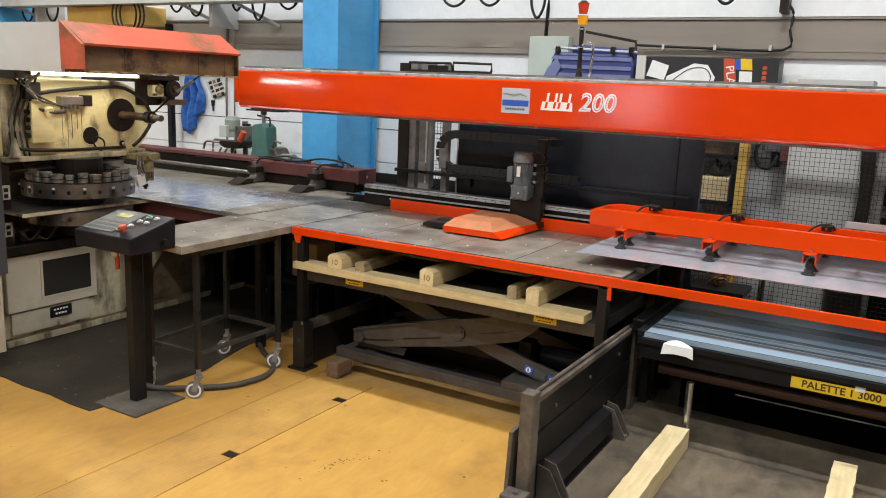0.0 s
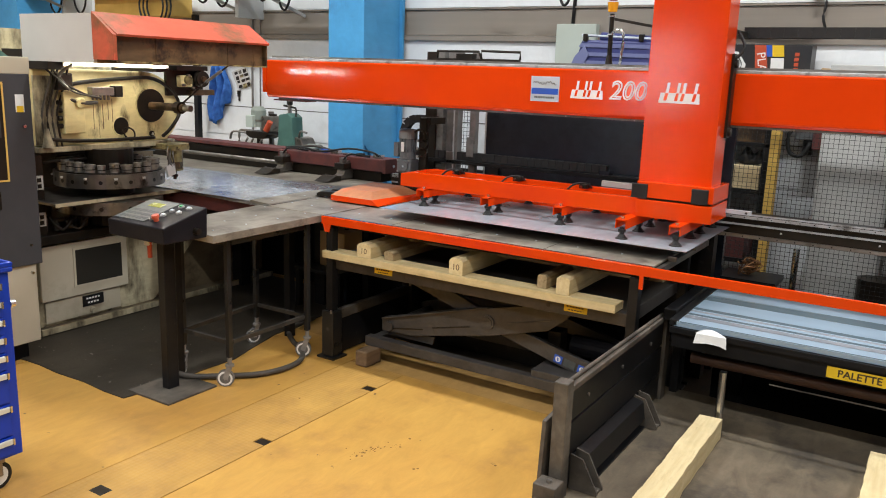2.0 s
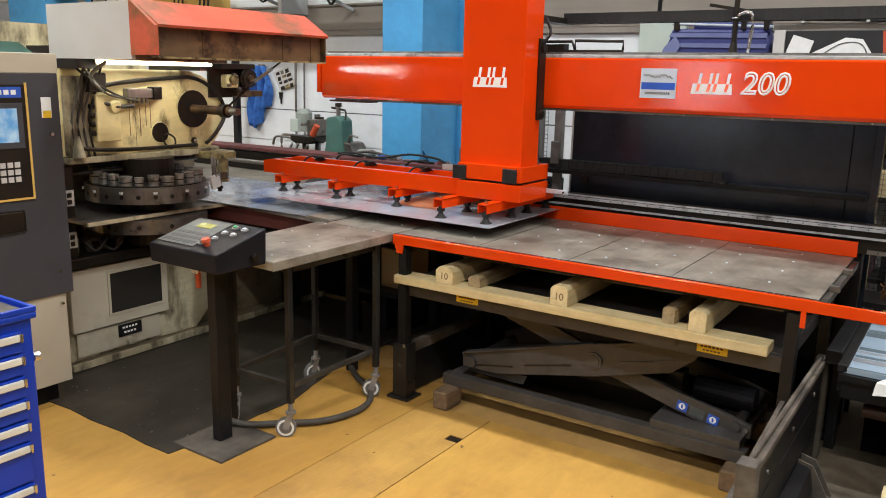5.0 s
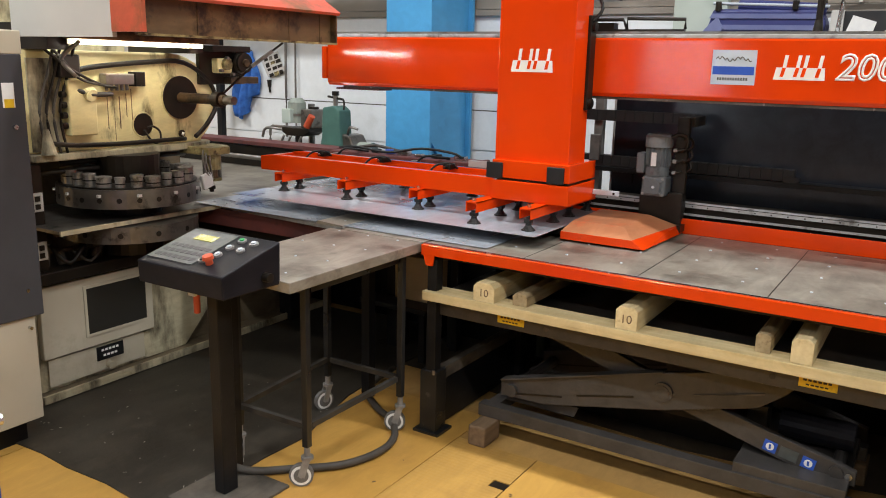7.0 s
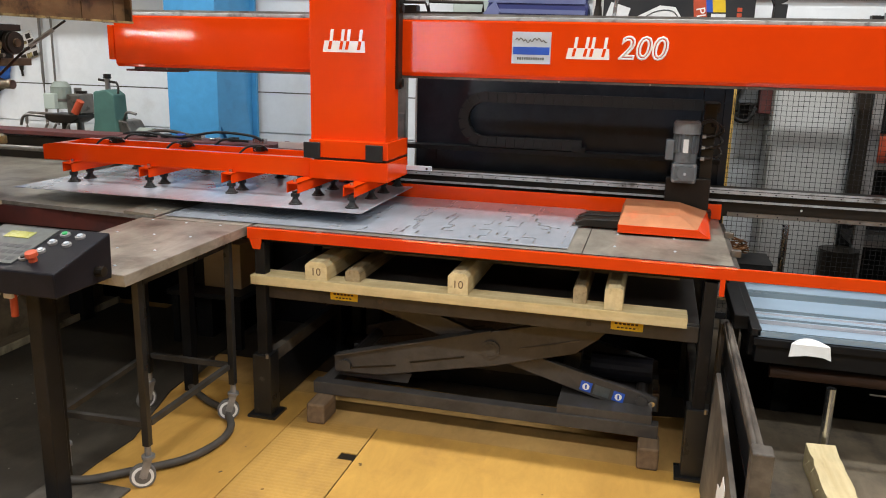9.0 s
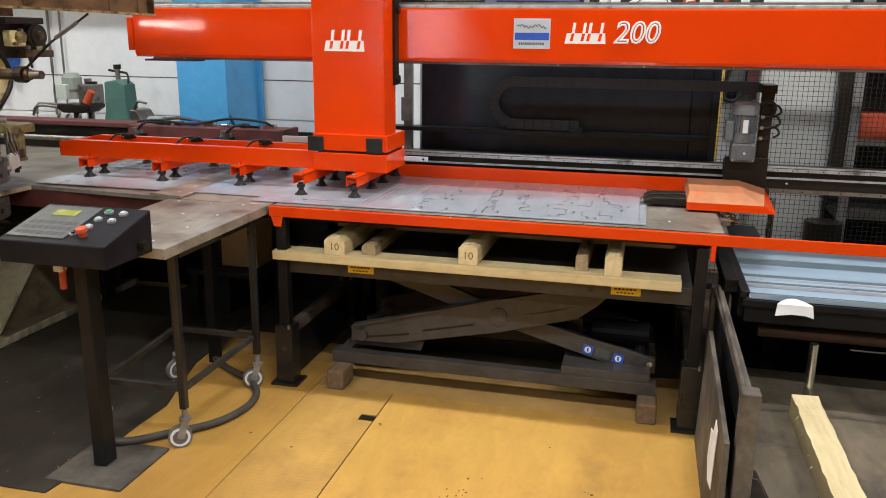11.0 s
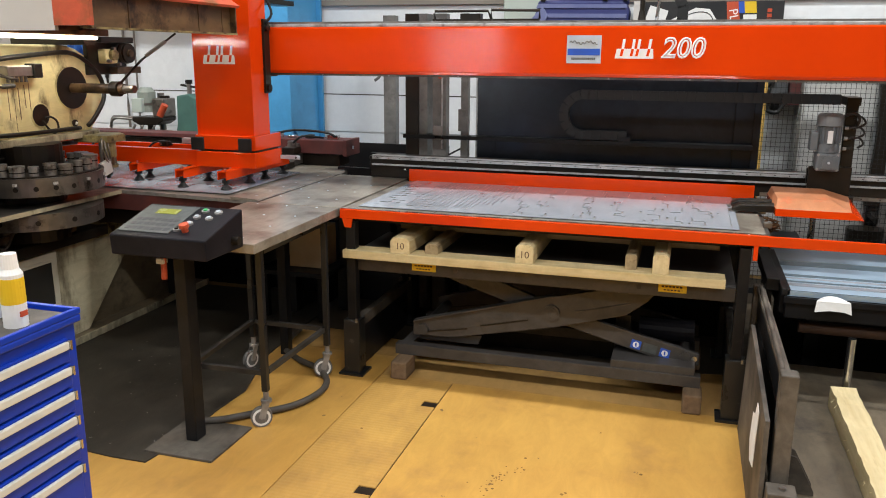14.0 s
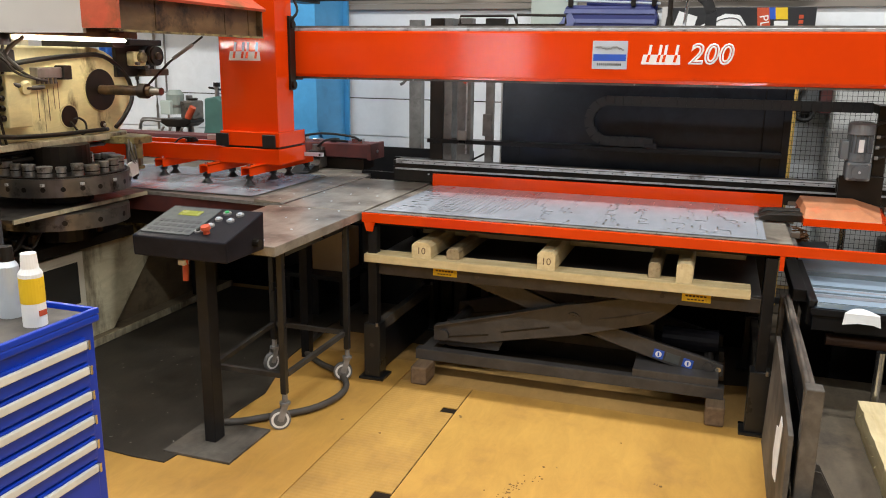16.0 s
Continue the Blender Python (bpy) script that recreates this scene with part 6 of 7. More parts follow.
    for k in range(4):
        a = math.radians(45 + 90 * k)
        part("gear_bolt", R((0.28 + 0.068 * math.cos(a), 4.6455, 1.15 + 0.055 * math.sin(a)), (0.28 + 0.068 * math.cos(a), 4.640, 1.15 + 0.055 * math.sin(a)), 0.007, 8), ZINC, m)
    part("gear_bolt", R((0.285, 4.635, 1.148), (0.285, 4.630, 1.148), 0.007, 10), SILVER, m)
    for k in range(4):
        a = math.radians(45 + 90 * k)
        part("gear_rib", beam_between(bmesh.new(), (0.285 + 0.02 * math.cos(a), 4.642, 1.148 + 0.02 * math.sin(a)), (0.285 + 0.06 * math.cos(a), 4.642, 1.148 + 0.05 * math.sin(a)), 0.008, 0.010, up=(0, 1, 0)), MOTORGREY, m)
    part("motor_cable", C([(0.33, 4.69, 1.385), (0.385, 4.69, 1.41), (0.42, 4.70, 1.385), (0.41, 4.71, 1.33)], 0.009), GREASE, t)
    for z in (1.22, 1.275, 1.33):
        v = part("valve", R((0.372, 4.70, z), (0.40 + 0.1 * (z - 1.2), 4.70, z + 0.008), 0.007, 12), GREASE, t)
        part("valve_nut", R((0.355, 4.70, z), (0.372, 4.70, z), 0.010, 6), ZINC, v)
        part("valve_hose", C([(0.425, 4.70, z + 0.008), (0.45, 4.69, z + 0.03), (0.43, 4.71, z + 0.06), (0.395, 4.72, z + 0.05)], 0.006), GREASE, v)
    part("chain_bracket", B(0.36, 0.43, 4.76, 4.95, 1.445, 1.49), GREASE, t)
    part("wire_bunch", C([(0.02, 4.25, 0.925), (0.04, 4.24, 0.93), (0.08, 4.22, 0.928)], 0.010), COPPER, t)
    return t


unloader = carriage()


def cut_sheet():
    """A punched sheet: real slots, on a 5 mm grid."""
    nx, ny, c = 380, 184, 0.005
    hole = np.zeros((nx, ny), bool)
    rng = random.Random(21)

    def slot(x, y, w, h):
        i0, j0 = int(x / c), int(y / c)
        hole[max(i0, 3):min(i0 + max(int(w / c), 1), nx - 3), max(j0, 3):min(j0 + max(int(h / c), 1), ny - 3)] = True
    # rows of long slots, small cut-outs, then broken outlines of nested parts
    for k in range(20):
        x, y = 0.22 + 0.026 * k, 0.10
        while y < 0.80:
            h = rng.uniform(0.10, 0.24)
            if y > 0.012 * (k - 12) * 4:
                slot(x + rng.choice((0, 0, c)), y, c, h)
            y += h + rng.choice((0.015, 0.02, 0.05))
    for k in range(7):
        for j in range(11):
            if rng.random() < 0.6:
                slot(0.06 + 0.045 * k, 0.08 + 0.07 * j, rng.choice((0.025, 0.03, 0.035)), rng.choice((2 * c, 2 * c, 0.02)))
    for k in range(8):
        x = 0.84 + 0.13 * k + rng.uniform(-0.02, 0.02)
        y, dx = 0.05, 0.0
        while y < 0.85:
            h = rng.uniform(0.04, 0.11)
            if rng.random() < 0.8:
                slot(x + dx, y, 2 * c if h < 0.06 else c, h)
            if rng.random() < 0.3:
                slot(x + dx + rng.choice((-0.04, 0.035)), y + 0.01, 2 * c, h * 0.6)
            w = rng.choice((-0.06, -0.03, 0.03, 0.06))
            if abs(dx + w) < 0.10:
                if rng.random() < 0.5:
                    slot(x + dx + min(w, 0), y + h + 0.005, abs(w), 2 * c)
                dx += w
            y += h + rng.uniform(0.015, 0.05)
    for k in range(24):
        if rng.random() < 0.5:
            slot(0.05 + 0.076 * k, 0.03, 0.02, c)
            slot(0.05 + 0.076 * k, 0.875, 0.025, c)
    for j in range(7):
        slot(1.865, 0.08 + 0.11 * j, c, 0.04)
    x0, y0, z0, z1 = -1.90 - 0.184, 3.81, 0.9195, 0.921
    verts = [(x0 + c * i, y0 + c * j, z) for z in (z0, z1) for i in range(nx + 1) for j in range(ny + 1)]
    off, row = (nx + 1) * (ny + 1), ny + 1
    faces = []
    solid = ~hole
    pad = np.zeros((nx + 2, ny + 2), bool)
    pad[1:-1, 1:-1] = solid
    for i in range(nx):
        for j in range(ny):
            if solid[i, j]:
                a, b, d, e = i * row + j, (i + 1) * row + j, (i + 1) * row + j + 1, i * row + j + 1
                faces.append((a + off, b + off, d + off, e + off))
                if not pad[i + 2, j + 1]:
                    faces.append((b, d, d + off, b + off))
                if not pad[i, j + 1]:
                    faces.append((e, a, a + off, e + off))
                if not pad[i + 1, j + 2]:
                    faces.append((d, e, e + off, d + off))
                if not pad[i + 1, j]:
                    faces.append((a, b, b + off, a + off))
    me = bpy.data.meshes.new("punched_sheet")
    o = Vector((0, 4.3, 0.92))
    me.from_pydata([tuple(Vector(v) - o) for v in verts], [], faces)
    me.materials.append(GALV)
    ob = new("punched_sheet", me)
    ob.location = o
    return tagged(ob, "punched galvanised sheet full of narrow slots", "metal sheet")


punched = cut_sheet()


# ---- rail, black screen, posts behind the table ----
def rear_rail():
    t = thing("carriage_rail", (-1.5, 4.86, 0), "long dark steel guide rail behind the loader table", "rail")
    part("rail_beam", B(-3.54, 3.0, 4.82, 4.95, 0.92, 1.035, 0.004), GREASE, t)
    part("rail_top", B(-3.54, 3.0, 4.80, 4.95, 1.035, 1.058, 0.002), GREASE, t)
    part("guide_strip", B(-3.52, 3.0, 4.800, 4.822, 1.058, 1.066, 0.001), RAILGREY, t, "dull silver guide strip")
    part("guide_strip", B(-1.15, 3.0, 4.806, 4.82, 0.925, 0.945), STEEL, t)
    for i in range(26):
        part("guide_bolt", R((-1.1 + 0.095 * i, 4.806, 0.935), (-1.1 + 0.095 * i, 4.803, 0.935), 0.004, 8), GREASE, t)
    part("guide_strip", B(-3.52, 3.0, 4.790, 4.80, 1.0, 1.010), RAILGREY, t)
    part("guide_strip", B(-3.52, 3.0, 4.797, 4.80, 1.039, 1.055), RAILGREY, t)
    for i in range(62):
        part("guide_bolt", R((-3.48 + 0.075 * i, 4.797, 1.047), (-3.48 + 0.075 * i, 4.795, 1.047), 0.0035, 8), GREASE, t)
    for i in range(8):
        part("rail_bolt", R((-3.3 + 0.5 * i, 4.82, 0.975), (-3.3 + 0.5 * i, 4.814, 0.975), 0.006, 8), PAPER, t)
    for x in (-3.4, -1.25, 0.6, 2.6):
        part("rail_leg", B(x, x + 0.08, 4.84, 4.93, 0, 0.92), DARKSTEEL, t)
    # black sheets added behind the legs for the dark under the tables
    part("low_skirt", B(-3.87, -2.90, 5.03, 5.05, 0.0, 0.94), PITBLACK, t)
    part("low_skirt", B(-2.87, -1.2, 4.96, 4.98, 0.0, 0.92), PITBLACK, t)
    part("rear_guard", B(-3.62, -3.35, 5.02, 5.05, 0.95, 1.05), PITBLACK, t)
    part("guard_stay", B(-3.60, -3.57, 4.95, 5.03, 0.95, 1.0), DARKSTEEL, t)
    solo("low_screen", B(-4.194, -3.30, 5.80, 5.83, 0.0, 1.022), PITBLACK, "low black sheet screen before the wall", "screen panel")
    s = thing("black_screen", (-2.0, 5.08, 0), "glossy black sheet screen behind the loader", "screen panel")
    part("panel", B(-2.885, -1.31, 5.06, 5.08, 0.1, 1.75, 0.002), BLACKPANEL, s)
    part("panel", B(-1.305, -1.20, 5.06, 5.085, 0.1, 1.75, 0.002), BLACKPANEL, s)
    part("stile", B(-1.20, -1.16, 5.05, 5.10, 0.0, 1.85), BLACKPANEL, s)
    part("stile", B(-2.895, -2.886, 5.055, 5.09, 0.0, 1.85), GREYWALL, s)
    part("joint_strip", B(-1.325, -1.29, 5.0855, 5.092, 0.1, 1.75), GREASE, s)
    part("chain_tray", B(-3.36, -1.20, 4.945, 5.04, 1.165, 1.19, 0.002), DARKSTEEL, s)
    part("tray_stay", B(-2.80, -2.76, 5.03, 5.062, 1.1, 1.19), BLACKPANEL, s)
    part("tray_stay", B(-1.5, -1.46, 5.03, 5.062, 1.1, 1.19), BLACKPANEL, s)
    part("chain_shelf", B(-1.97, -1.90, 4.95, 5.03, 1.19, 1.215), BLACKPANEL, s)
    solo("guard_post", B(-3.345, -3.258, 4.96, 5.05, 0, 1.95), GREASE, "black steel post beside the loader screen", "post", group="guard posts")
    solo("guard_post", B(-3.255, -3.20, 4.97, 5.09, 0, 1.95), POSTGREY, "scuffed grey steel post beside the loader screen", "post", group="guard posts")
    gp = thing("guard_post", (-3.115, 4.98, 0), "scuffed grey steel post with a cable clip", "post", group="guard posts")
    part("shaft", B(-3.16, -3.068, 4.96, 5.03, 0, 1.95, 0.003), POSTGREY, gp)
    part("cable", R((-3.095, 4.955, 1.10), (-3.095, 4.955, 1.60), 0.006, 8), RAILGREY, gp)
    part("cable_clip", R((-3.105, 4.95, 1.565), (-3.105, 4.96, 1.565), 0.018, 12), ORANGE, gp)
    part("bracket", B(-3.15, -3.09, 4.945, 4.96, 1.16, 1.25, 0.003), STEEL, gp)
    gp = thing("guard_post", (-2.95, 4.98, 0), "slim grey steel post with a latch plate", "post", group="guard posts")
    part("shaft", B(-2.974, -2.926, 4.97, 5.02, 0, 1.95, 0.003), POSTGREY, gp)
    part("latch_plate", B(-2.988, -2.930, 4.958, 4.97, 1.22, 1.36, 0.004), POSTGREY, gp)
    part("stay", beam_between(bmesh.new(), (-3.06, 5.0, 1.06), (-2.93, 5.0, 1.13), 0.012, 0.02, up=(0, 1, 0)), DARKSTEEL, gp)
    gp = thing("guard_post", (-3.93, 6.25, 0), "grey steel post with a hook before the wall", "post", group="guard posts")
    part("shaft", B(-3.98, -3.875, 6.22, 6.30, 0, 2.0, 0.003), POSTGREY, gp)
    part("hook", C([(-3.95, 6.22, 1.62), (-3.98, 6.19, 1.58), (-4.0, 6.18, 1.52), (-4.04, 6.18, 1.49)], 0.012), POSTGREY, gp)


rear_rail()


def wire_mesh(name, x0, x1, y, z0, z1, step, parent):
    """Welded wire mesh."""
    verts, faces = [], []

    def bar(ax, az, bx, bz, w=0.0013):
        k = len(verts)
        for px, pz in ((ax, az), (bx, bz)):
            for dx, dy in ((-w, -w), (w, -w), (w, w), (-w, w)):
                verts.append((px + (dx if az != bz else 0), y + dy, pz + (dx if az == bz else 0)))
        for i in range(4):
            faces.append((k + i, k + (i + 1) % 4, k + 4 + (i + 1) % 4, k + 4 + i))
    x = x0
    while x <= x1:
        bar(x, z0, x, z1)
        x += step
    z = z0
    while z <= z1:
        bar(x0, z, x1, z)
        z += step
    o = origin_of(parent)
    me = bpy.data.meshes.new(name)
    me.from_pydata([tuple(Vector(v) - o) for v in verts], [], faces)
    me.materials.append(GREYMESH)
    ob = new(name, me)
    ob.parent = parent
    ob["kind"] = "stuff"
    return ob


def fence():
    for x0, x1 in ((-1.42, 0.18), (0.22, 1.45)):
        t = thing("safety_fence", ((x0 + x1) / 2, 5.77, 0), "welded wire mesh safety fence panel", "fence", group="safety fence panels")
        wire_mesh("mesh", x0, x1, 5.77, 0.12, 1.80, 0.03, t)
        part("rail", B(x0, x1, 5.755, 5.785, 0.08, 0.12), DARKSTEEL, t)
        part("rail", B(x0, x1, 5.755, 5.785, 1.80, 1.84), DARKSTEEL, t)
        part("stile", B(x0 - 0.012, x0, 5.755, 5.785, 0, 1.84), DARKSTEEL, t)
        part("stile", B(x1, x1 + 0.012, 5.755, 5.785, 0, 1.84), DARKSTEEL, t)
    wp = thing("safety_fence", (-3.375, 5.59, 0), "narrow wire mesh panel beside the screen", "fence")
    wire_mesh("mesh", -3.42, -3.33, 5.59, 0.15, 1.9, 0.03, wp)
    part("rail", B(-3.42, -3.33, 5.58, 5.60, 0.0, 0.15), DARKSTEEL, wp)
    solo("fence_post", B(-1.13, -1.065, 5.98, 6.06, 0, 1.80, 0.004), YELLOW_POST, "ochre yellow fence post", "post")
    solo("fence_post", B(0.19, 0.24, 5.80, 5.85, 0, 1.84, 0.003), SILVER, "perforated silver fence post", "post")
    # what stands behind the fence
    c = thing("electric_cabinet", (-0.55, 6.3, 0), "pale grey electrical cabinet behind the fence", "cabinet")
    part("body", B(-0.82, -0.35, 6.1, 6.5, 0.0, 1.95, 0.006), GREYWALL, c)
    part("door", B(-0.80, -0.37, 6.085, 6.1, 0.05, 1.9, 0.004), GREYWALL, c)
    w = thing("wall_motor", (-0.95, 6.45, 1.4), "dark wall-mounted motor with a cable loop", "motor")
    part("body", B(-1.02, -0.90, 6.3, 6.6, 1.42, 1.62, 0.01), MOTORGREY, w)
    part("cable", C([(-1.0, 6.28, 1.55), (-1.06, 6.26, 1.45), (-1.04, 6.26, 1.33), (-0.96, 6.26, 1.31), (-0.91, 6.27, 1.40)], 0.015), BLACKRUB, w)
    part("bracket", B(-0.99, -0.93, 6.5, 6.6, 1.30, 1.42), DARKSTEEL, w)
    sh = thing("storage_shelf", (-1.5, 6.3, 0), "steel shelf with boxes behind the fence", "shelf")
    for z in (0.5, 1.02, 1.36):
        part("shelf_board", B(-2.2, -1.15, 6.1, 6.5, z, z + 0.03), DARKSTEEL, sh)
    for x in (-2.2, -1.19):
        part("upright", B(x, x + 0.04, 6.1, 6.14, 0, 1.9), DARKSTEEL, sh)
        part("upright", B(x, x + 0.04, 6.46, 6.5, 0, 1.9), DARKSTEEL, sh)
    for x0, x1, z, h, m in ((-1.75, -1.5, 1.05, 0.2, OFFWHITE), (-1.40, -1.2, 1.05, 0.17, PALECARD), (-1.9, -1.15, 1.39, 0.42, BROWN_OIL), (-1.6, -1.25, 0.53, 0.3, OXIDE)):
        solo("storage_box", B(x0, x1, 6.12, 6.45, z, z + h, 0.004), m, "storage box on the shelf behind the fence", "box", group="boxes on the shelf")
    bm = bmesh.new()
    bmesh.ops.create_icosphere(bm, subdivisions=3, radius=0.085, matrix=pose(-1.30, 6.26, 1.27))
    for v in bm.verts:
        v.co.z = 1.222 + max(0, (v.co.z - 1.222)) * (0.8 + 0.25 * math.sin(v.co.x * 60))
    solo("cloth_bundle", bm, BLACKPRINT, "dark crumpled cloth on a pale carton", "cloth")
    r = thing("pallet_rack", (0.9, 6.3, 0), "dark rack with red and white goods behind the fence", "rack")
    for z in (0.55, 1.05, 1.6):
        part("shelf_board", B(-0.25, 1.8, 6.1, 6.5, z, z + 0.04), STEEL, r)
    part("upright", B(-0.255, -0.195, 6.06, 6.10, 0, 2.0), ZINC, r, "perforated silver upright")
    part("back_panel", B(-0.25, 1.8, 6.5, 6.52, 0, 2.0), DARKSTEEL, r)
    for x in (-0.25, 1.76):
        part("upright", B(x, x + 0.05, 6.1, 6.15, 0, 2.0), DARKSTEEL, r)
        part("upright", B(x, x + 0.05, 6.45, 6.5, 0, 2.0), DARKSTEEL, r)
    for x0, x1, z, h, m in ((-0.17, 0.06, 1.09, 0.16, ORANGE), (-0.17, 0.05, 1.64, 0.2, STICKER), (0.12, 0.4, 1.09, 0.16, ORANGE), (0.45, 0.8, 1.09, 0.2, PAPER), (0.15, 0.55, 0.59, 0.25, YELLOW_POST), (0.2, 0.7, 1.64, 0.2, GREASE)):
        solo("storage_box", B(x0, x1, 6.15, 6.45, z, z + h, 0.004), m, "box on the rack behind the fence", "box", group="boxes on the rack")
    solo("wall_cabinet", B(-0.895, -0.745, 6.25, 6.56, 1.36, 1.62, 0.006), OXIDE, "dark brown steel box on the wall behind the fence", "box")
    solo("tarpaulin", P([(-0.37, 0.7), (-0.27, 0.7), (-0.265, 1.3), (-0.28, 1.62), (-0.37, 1.60), (-0.34, 1.2)], "y", 6.0, 6.06, 0.01), GREASE, "dark folded tarpaulin hanging beside the rack", "tarpaulin")
    solo("steel_drum", R((-0.35, 5.98, 0), (-0.35, 5.98, 0.55), 0.12, 24), GREASE, "dark steel drum behind the fence", "drum")
    solo("upright_bar", R((-0.78, 5.35, 0.0), (-0.78, 5.35, 0.80), 0.02, 14), CHROME, "upright bright steel bar behind the loader", "bar")
    bm = bmesh.new()
    rng = random.Random(2)
    for k in range(14):
        a = [(-1.04 + rng.uniform(-0.07, 0.07), 5.3 + rng.uniform(-0.07, 0.07), 0.615 + rng.uniform(-0.01, 0.09)) for _ in range(4)]
        pipe(bm, a, 0.004, 6)
    tb = thing("swarf_tray", (-1.0, 5.3, 0), "tray with a tangle of copper-coloured swarf", "tray")
    part("tray", B(-1.2, -0.85, 5.15, 5.45, 0.57, 0.60), DARKSTEEL, tb)
    part("tray_leg", B(-1.05, -1.0, 5.25, 5.3, 0, 0.57), DARKSTEEL, tb)
    part("swarf", bm, COPPER, tb)["kind"] = "stuff"


fence()


# ---- things on and above the wall top behind the beam ----
def wall_clutter():
    sh = thing("wall_shelf", (-1.8, 6.4, 1.8), "steel shelf high on the back wall", "shelf")
    part("board", B(-3.0, -0.3, 6.22, 6.58, 1.80, 1.83), DARKSTEEL, sh)
    for x in (-2.9, -1.6, -0.4):
        part("bracket", P([(6.22, 1.80), (6.58, 1.80), (6.58, 1.55)], "x", x, x + 0.03), DARKSTEEL, sh)
    cr = thing("plastic_sheeting", (-2.4, 6.4, 1.83), "bundle of navy and pale blue striped plastic sheeting", "sheeting")
    part("folded_sheet", P([(-2.86, 1.83), (-2.07, 1.83), (-2.05, 2.02), (-2.09, 2.10), (-2.74, 2.11), (-2.76, 2.02)], "y", 6.32, 6.52, 0.02), CRATE, cr)
    for z, d in ((1.85, 0.0), (1.915, 0.04), (1.98, 0.075), (2.05, 0.09)):
        part("stripe", P([(-2.845 + d, z), (-2.075, z - 0.008), (-2.07, z + 0.022), (-2.83 + d, z + 0.03)], "y", 6.312, 6.3195), PALEBLUE, cr)
    part("fold", P([(-2.84, 1.85), (-2.72, 1.87), (-2.66, 1.99), (-2.70, 2.06), (-2.78, 1.98)], "y", 6.300, 6.3115, 0.004), PALEBLUE, cr)
    part("roll", R((-2.58, 6.36, 2.135), (-2.06, 6.36, 2.10), 0.036, 16), CRATE, cr)
    part("roll_tube", R((-2.74, 6.33, 2.145), (-2.04, 6.33, 2.115), 0.010, 10), SILVER, cr)
    for x in (-2.72, -2.25, -2.10):
        part("clip", B(x, x + 0.035, 6.30, 6.345, 2.095, 2.155, 0.006), GREASE, cr)
    part("strap", beam_between(bmesh.new(), (-2.50, 6.40, 2.275), (-2.075, 6.40, 2.20), 0.03, 0.022), GREASE, cr)
    part("strap_end", R((-2.08, 6.40, 2.21), (-2.065, 6.38, 2.10), 0.009, 8), GREASE, cr)
    solo("fuse_panel", B(-3.05, -2.69, 6.50, 6.58, 1.83, 2.245, 0.004), PALEGREEN, "pale green panel standing on the shelf", "panel")
    bx = thing("printed_box", (-1.45, 6.4, 1.83), "black printed cardboard box with white picture", "box")
    part("carton", B(-1.95, -0.98, 6.30, 6.50, 1.832, 2.085, 0.003), BLACKPRINT, bx)
    part("picture", P([(-1.80, 1.90), (-1.44, 1.90), (-1.42, 1.98), (-1.48, 2.07), (-1.58, 2.08), (-1.78, 1.98)], "y", 6.297, 6.2995), PAPER, bx)
    part("label_sheet", P([(-1.94, 1.98), (-1.80, 1.95), (-1.77, 2.06), (-1.90, 2.10)], "y", 6.296, 6.2985), PAPER, bx)
    rd = part("red_field", P([(-1.34, 1.84), (-1.25, 1.84), (-1.29, 2.12), (-1.37, 2.12)], "y", 6.297, 6.2995), ORANGE, bx)
    lettering("box_word", "PLAY", 0.085, (-1.308, 6.2965, 1.975), (90, 80, 0), WHITE, rd, depth=0.0005)
    part("yellow_field", P([(-1.28, 2.04), (-1.16, 2.04), (-1.17, 2.12), (-1.29, 2.12)], "y", 6.297, 6.2995), YELLOW, bx)
    part("blue_field", P([(-1.28, 2.04), (-1.24, 2.04), (-1.25, 2.12), (-1.29, 2.12)], "y", 6.296, 6.2975), STICKER, bx)
    part("white_field", P([(-1.24, 1.86), (-1.15, 1.86), (-1.16, 2.03), (-1.25, 2.03)], "y", 6.297, 6.2995), PAPER, bx)
    bar = bmesh.new()
    for k in range(6):
        box(bar, -1.09, -1.06, 6.2975, 6.2995, 1.87 + 0.035 * k, 1.895 + 0.035 * k)
    part("print", bar, ORANGE, bx)
    part("edge", B(-2.02, -1.95, 6.28, 6.52, 1.832, 2.09), OFFWHITE, bx)
    part("picture_line", C([(-1.76, 6.2965, 1.93), (-1.62, 6.2965, 2.035), (-1.50, 6.2965, 2.045), (-1.45, 6.2965, 1.98), (-1.48, 6.2965, 1.925)], 0.004, 6), KEYPAD, bx)
    for ob in bx.children:
        if ob.name.split(".")[0] not in ("carton", "edge"):
            ob.location.z -= 0.04
    solo("cardboard_sheet", P([(-0.95, 1.83), (-0.2, 1.83), (-0.2, 1.87), (-0.9, 1.93)], "y", 6.3, 6.5), CARDBOARD, "flat brown cardboard pieces on the shelf", "cardboard")
    b = thing("signal_beacon", (-1.86, 4.68, 1.88), "amber and red signal lamp on a pole", "signal lamp")
    part("pole", R((-1.86, 4.69, 1.88), (-1.86, 4.69, 2.18), 0.014), GREASE, b)
    for z in (2.06, 2.165):
        part("pole_clamp", ring(bmesh.new(), (-1.86, 4.69, z), "z", 0.018, 0.005, 16, 6), CHROME, b)
    part("base", R((-1.86, 4.69, 1.88), (-1.86, 4.69, 1.94), 0.024, 16, 0.016), GREASE, b)
    part("amber_lens", R((-1.86, 4.69, 2.19), (-1.86, 4.69, 2.245), 0.026, 20, 0.033), AMBER, b)
    part("red_lens", R((-1.86, 4.69, 2.255), (-1.86, 4.69, 2.315), 0.024, 20, 0.034), REDLENS, b)
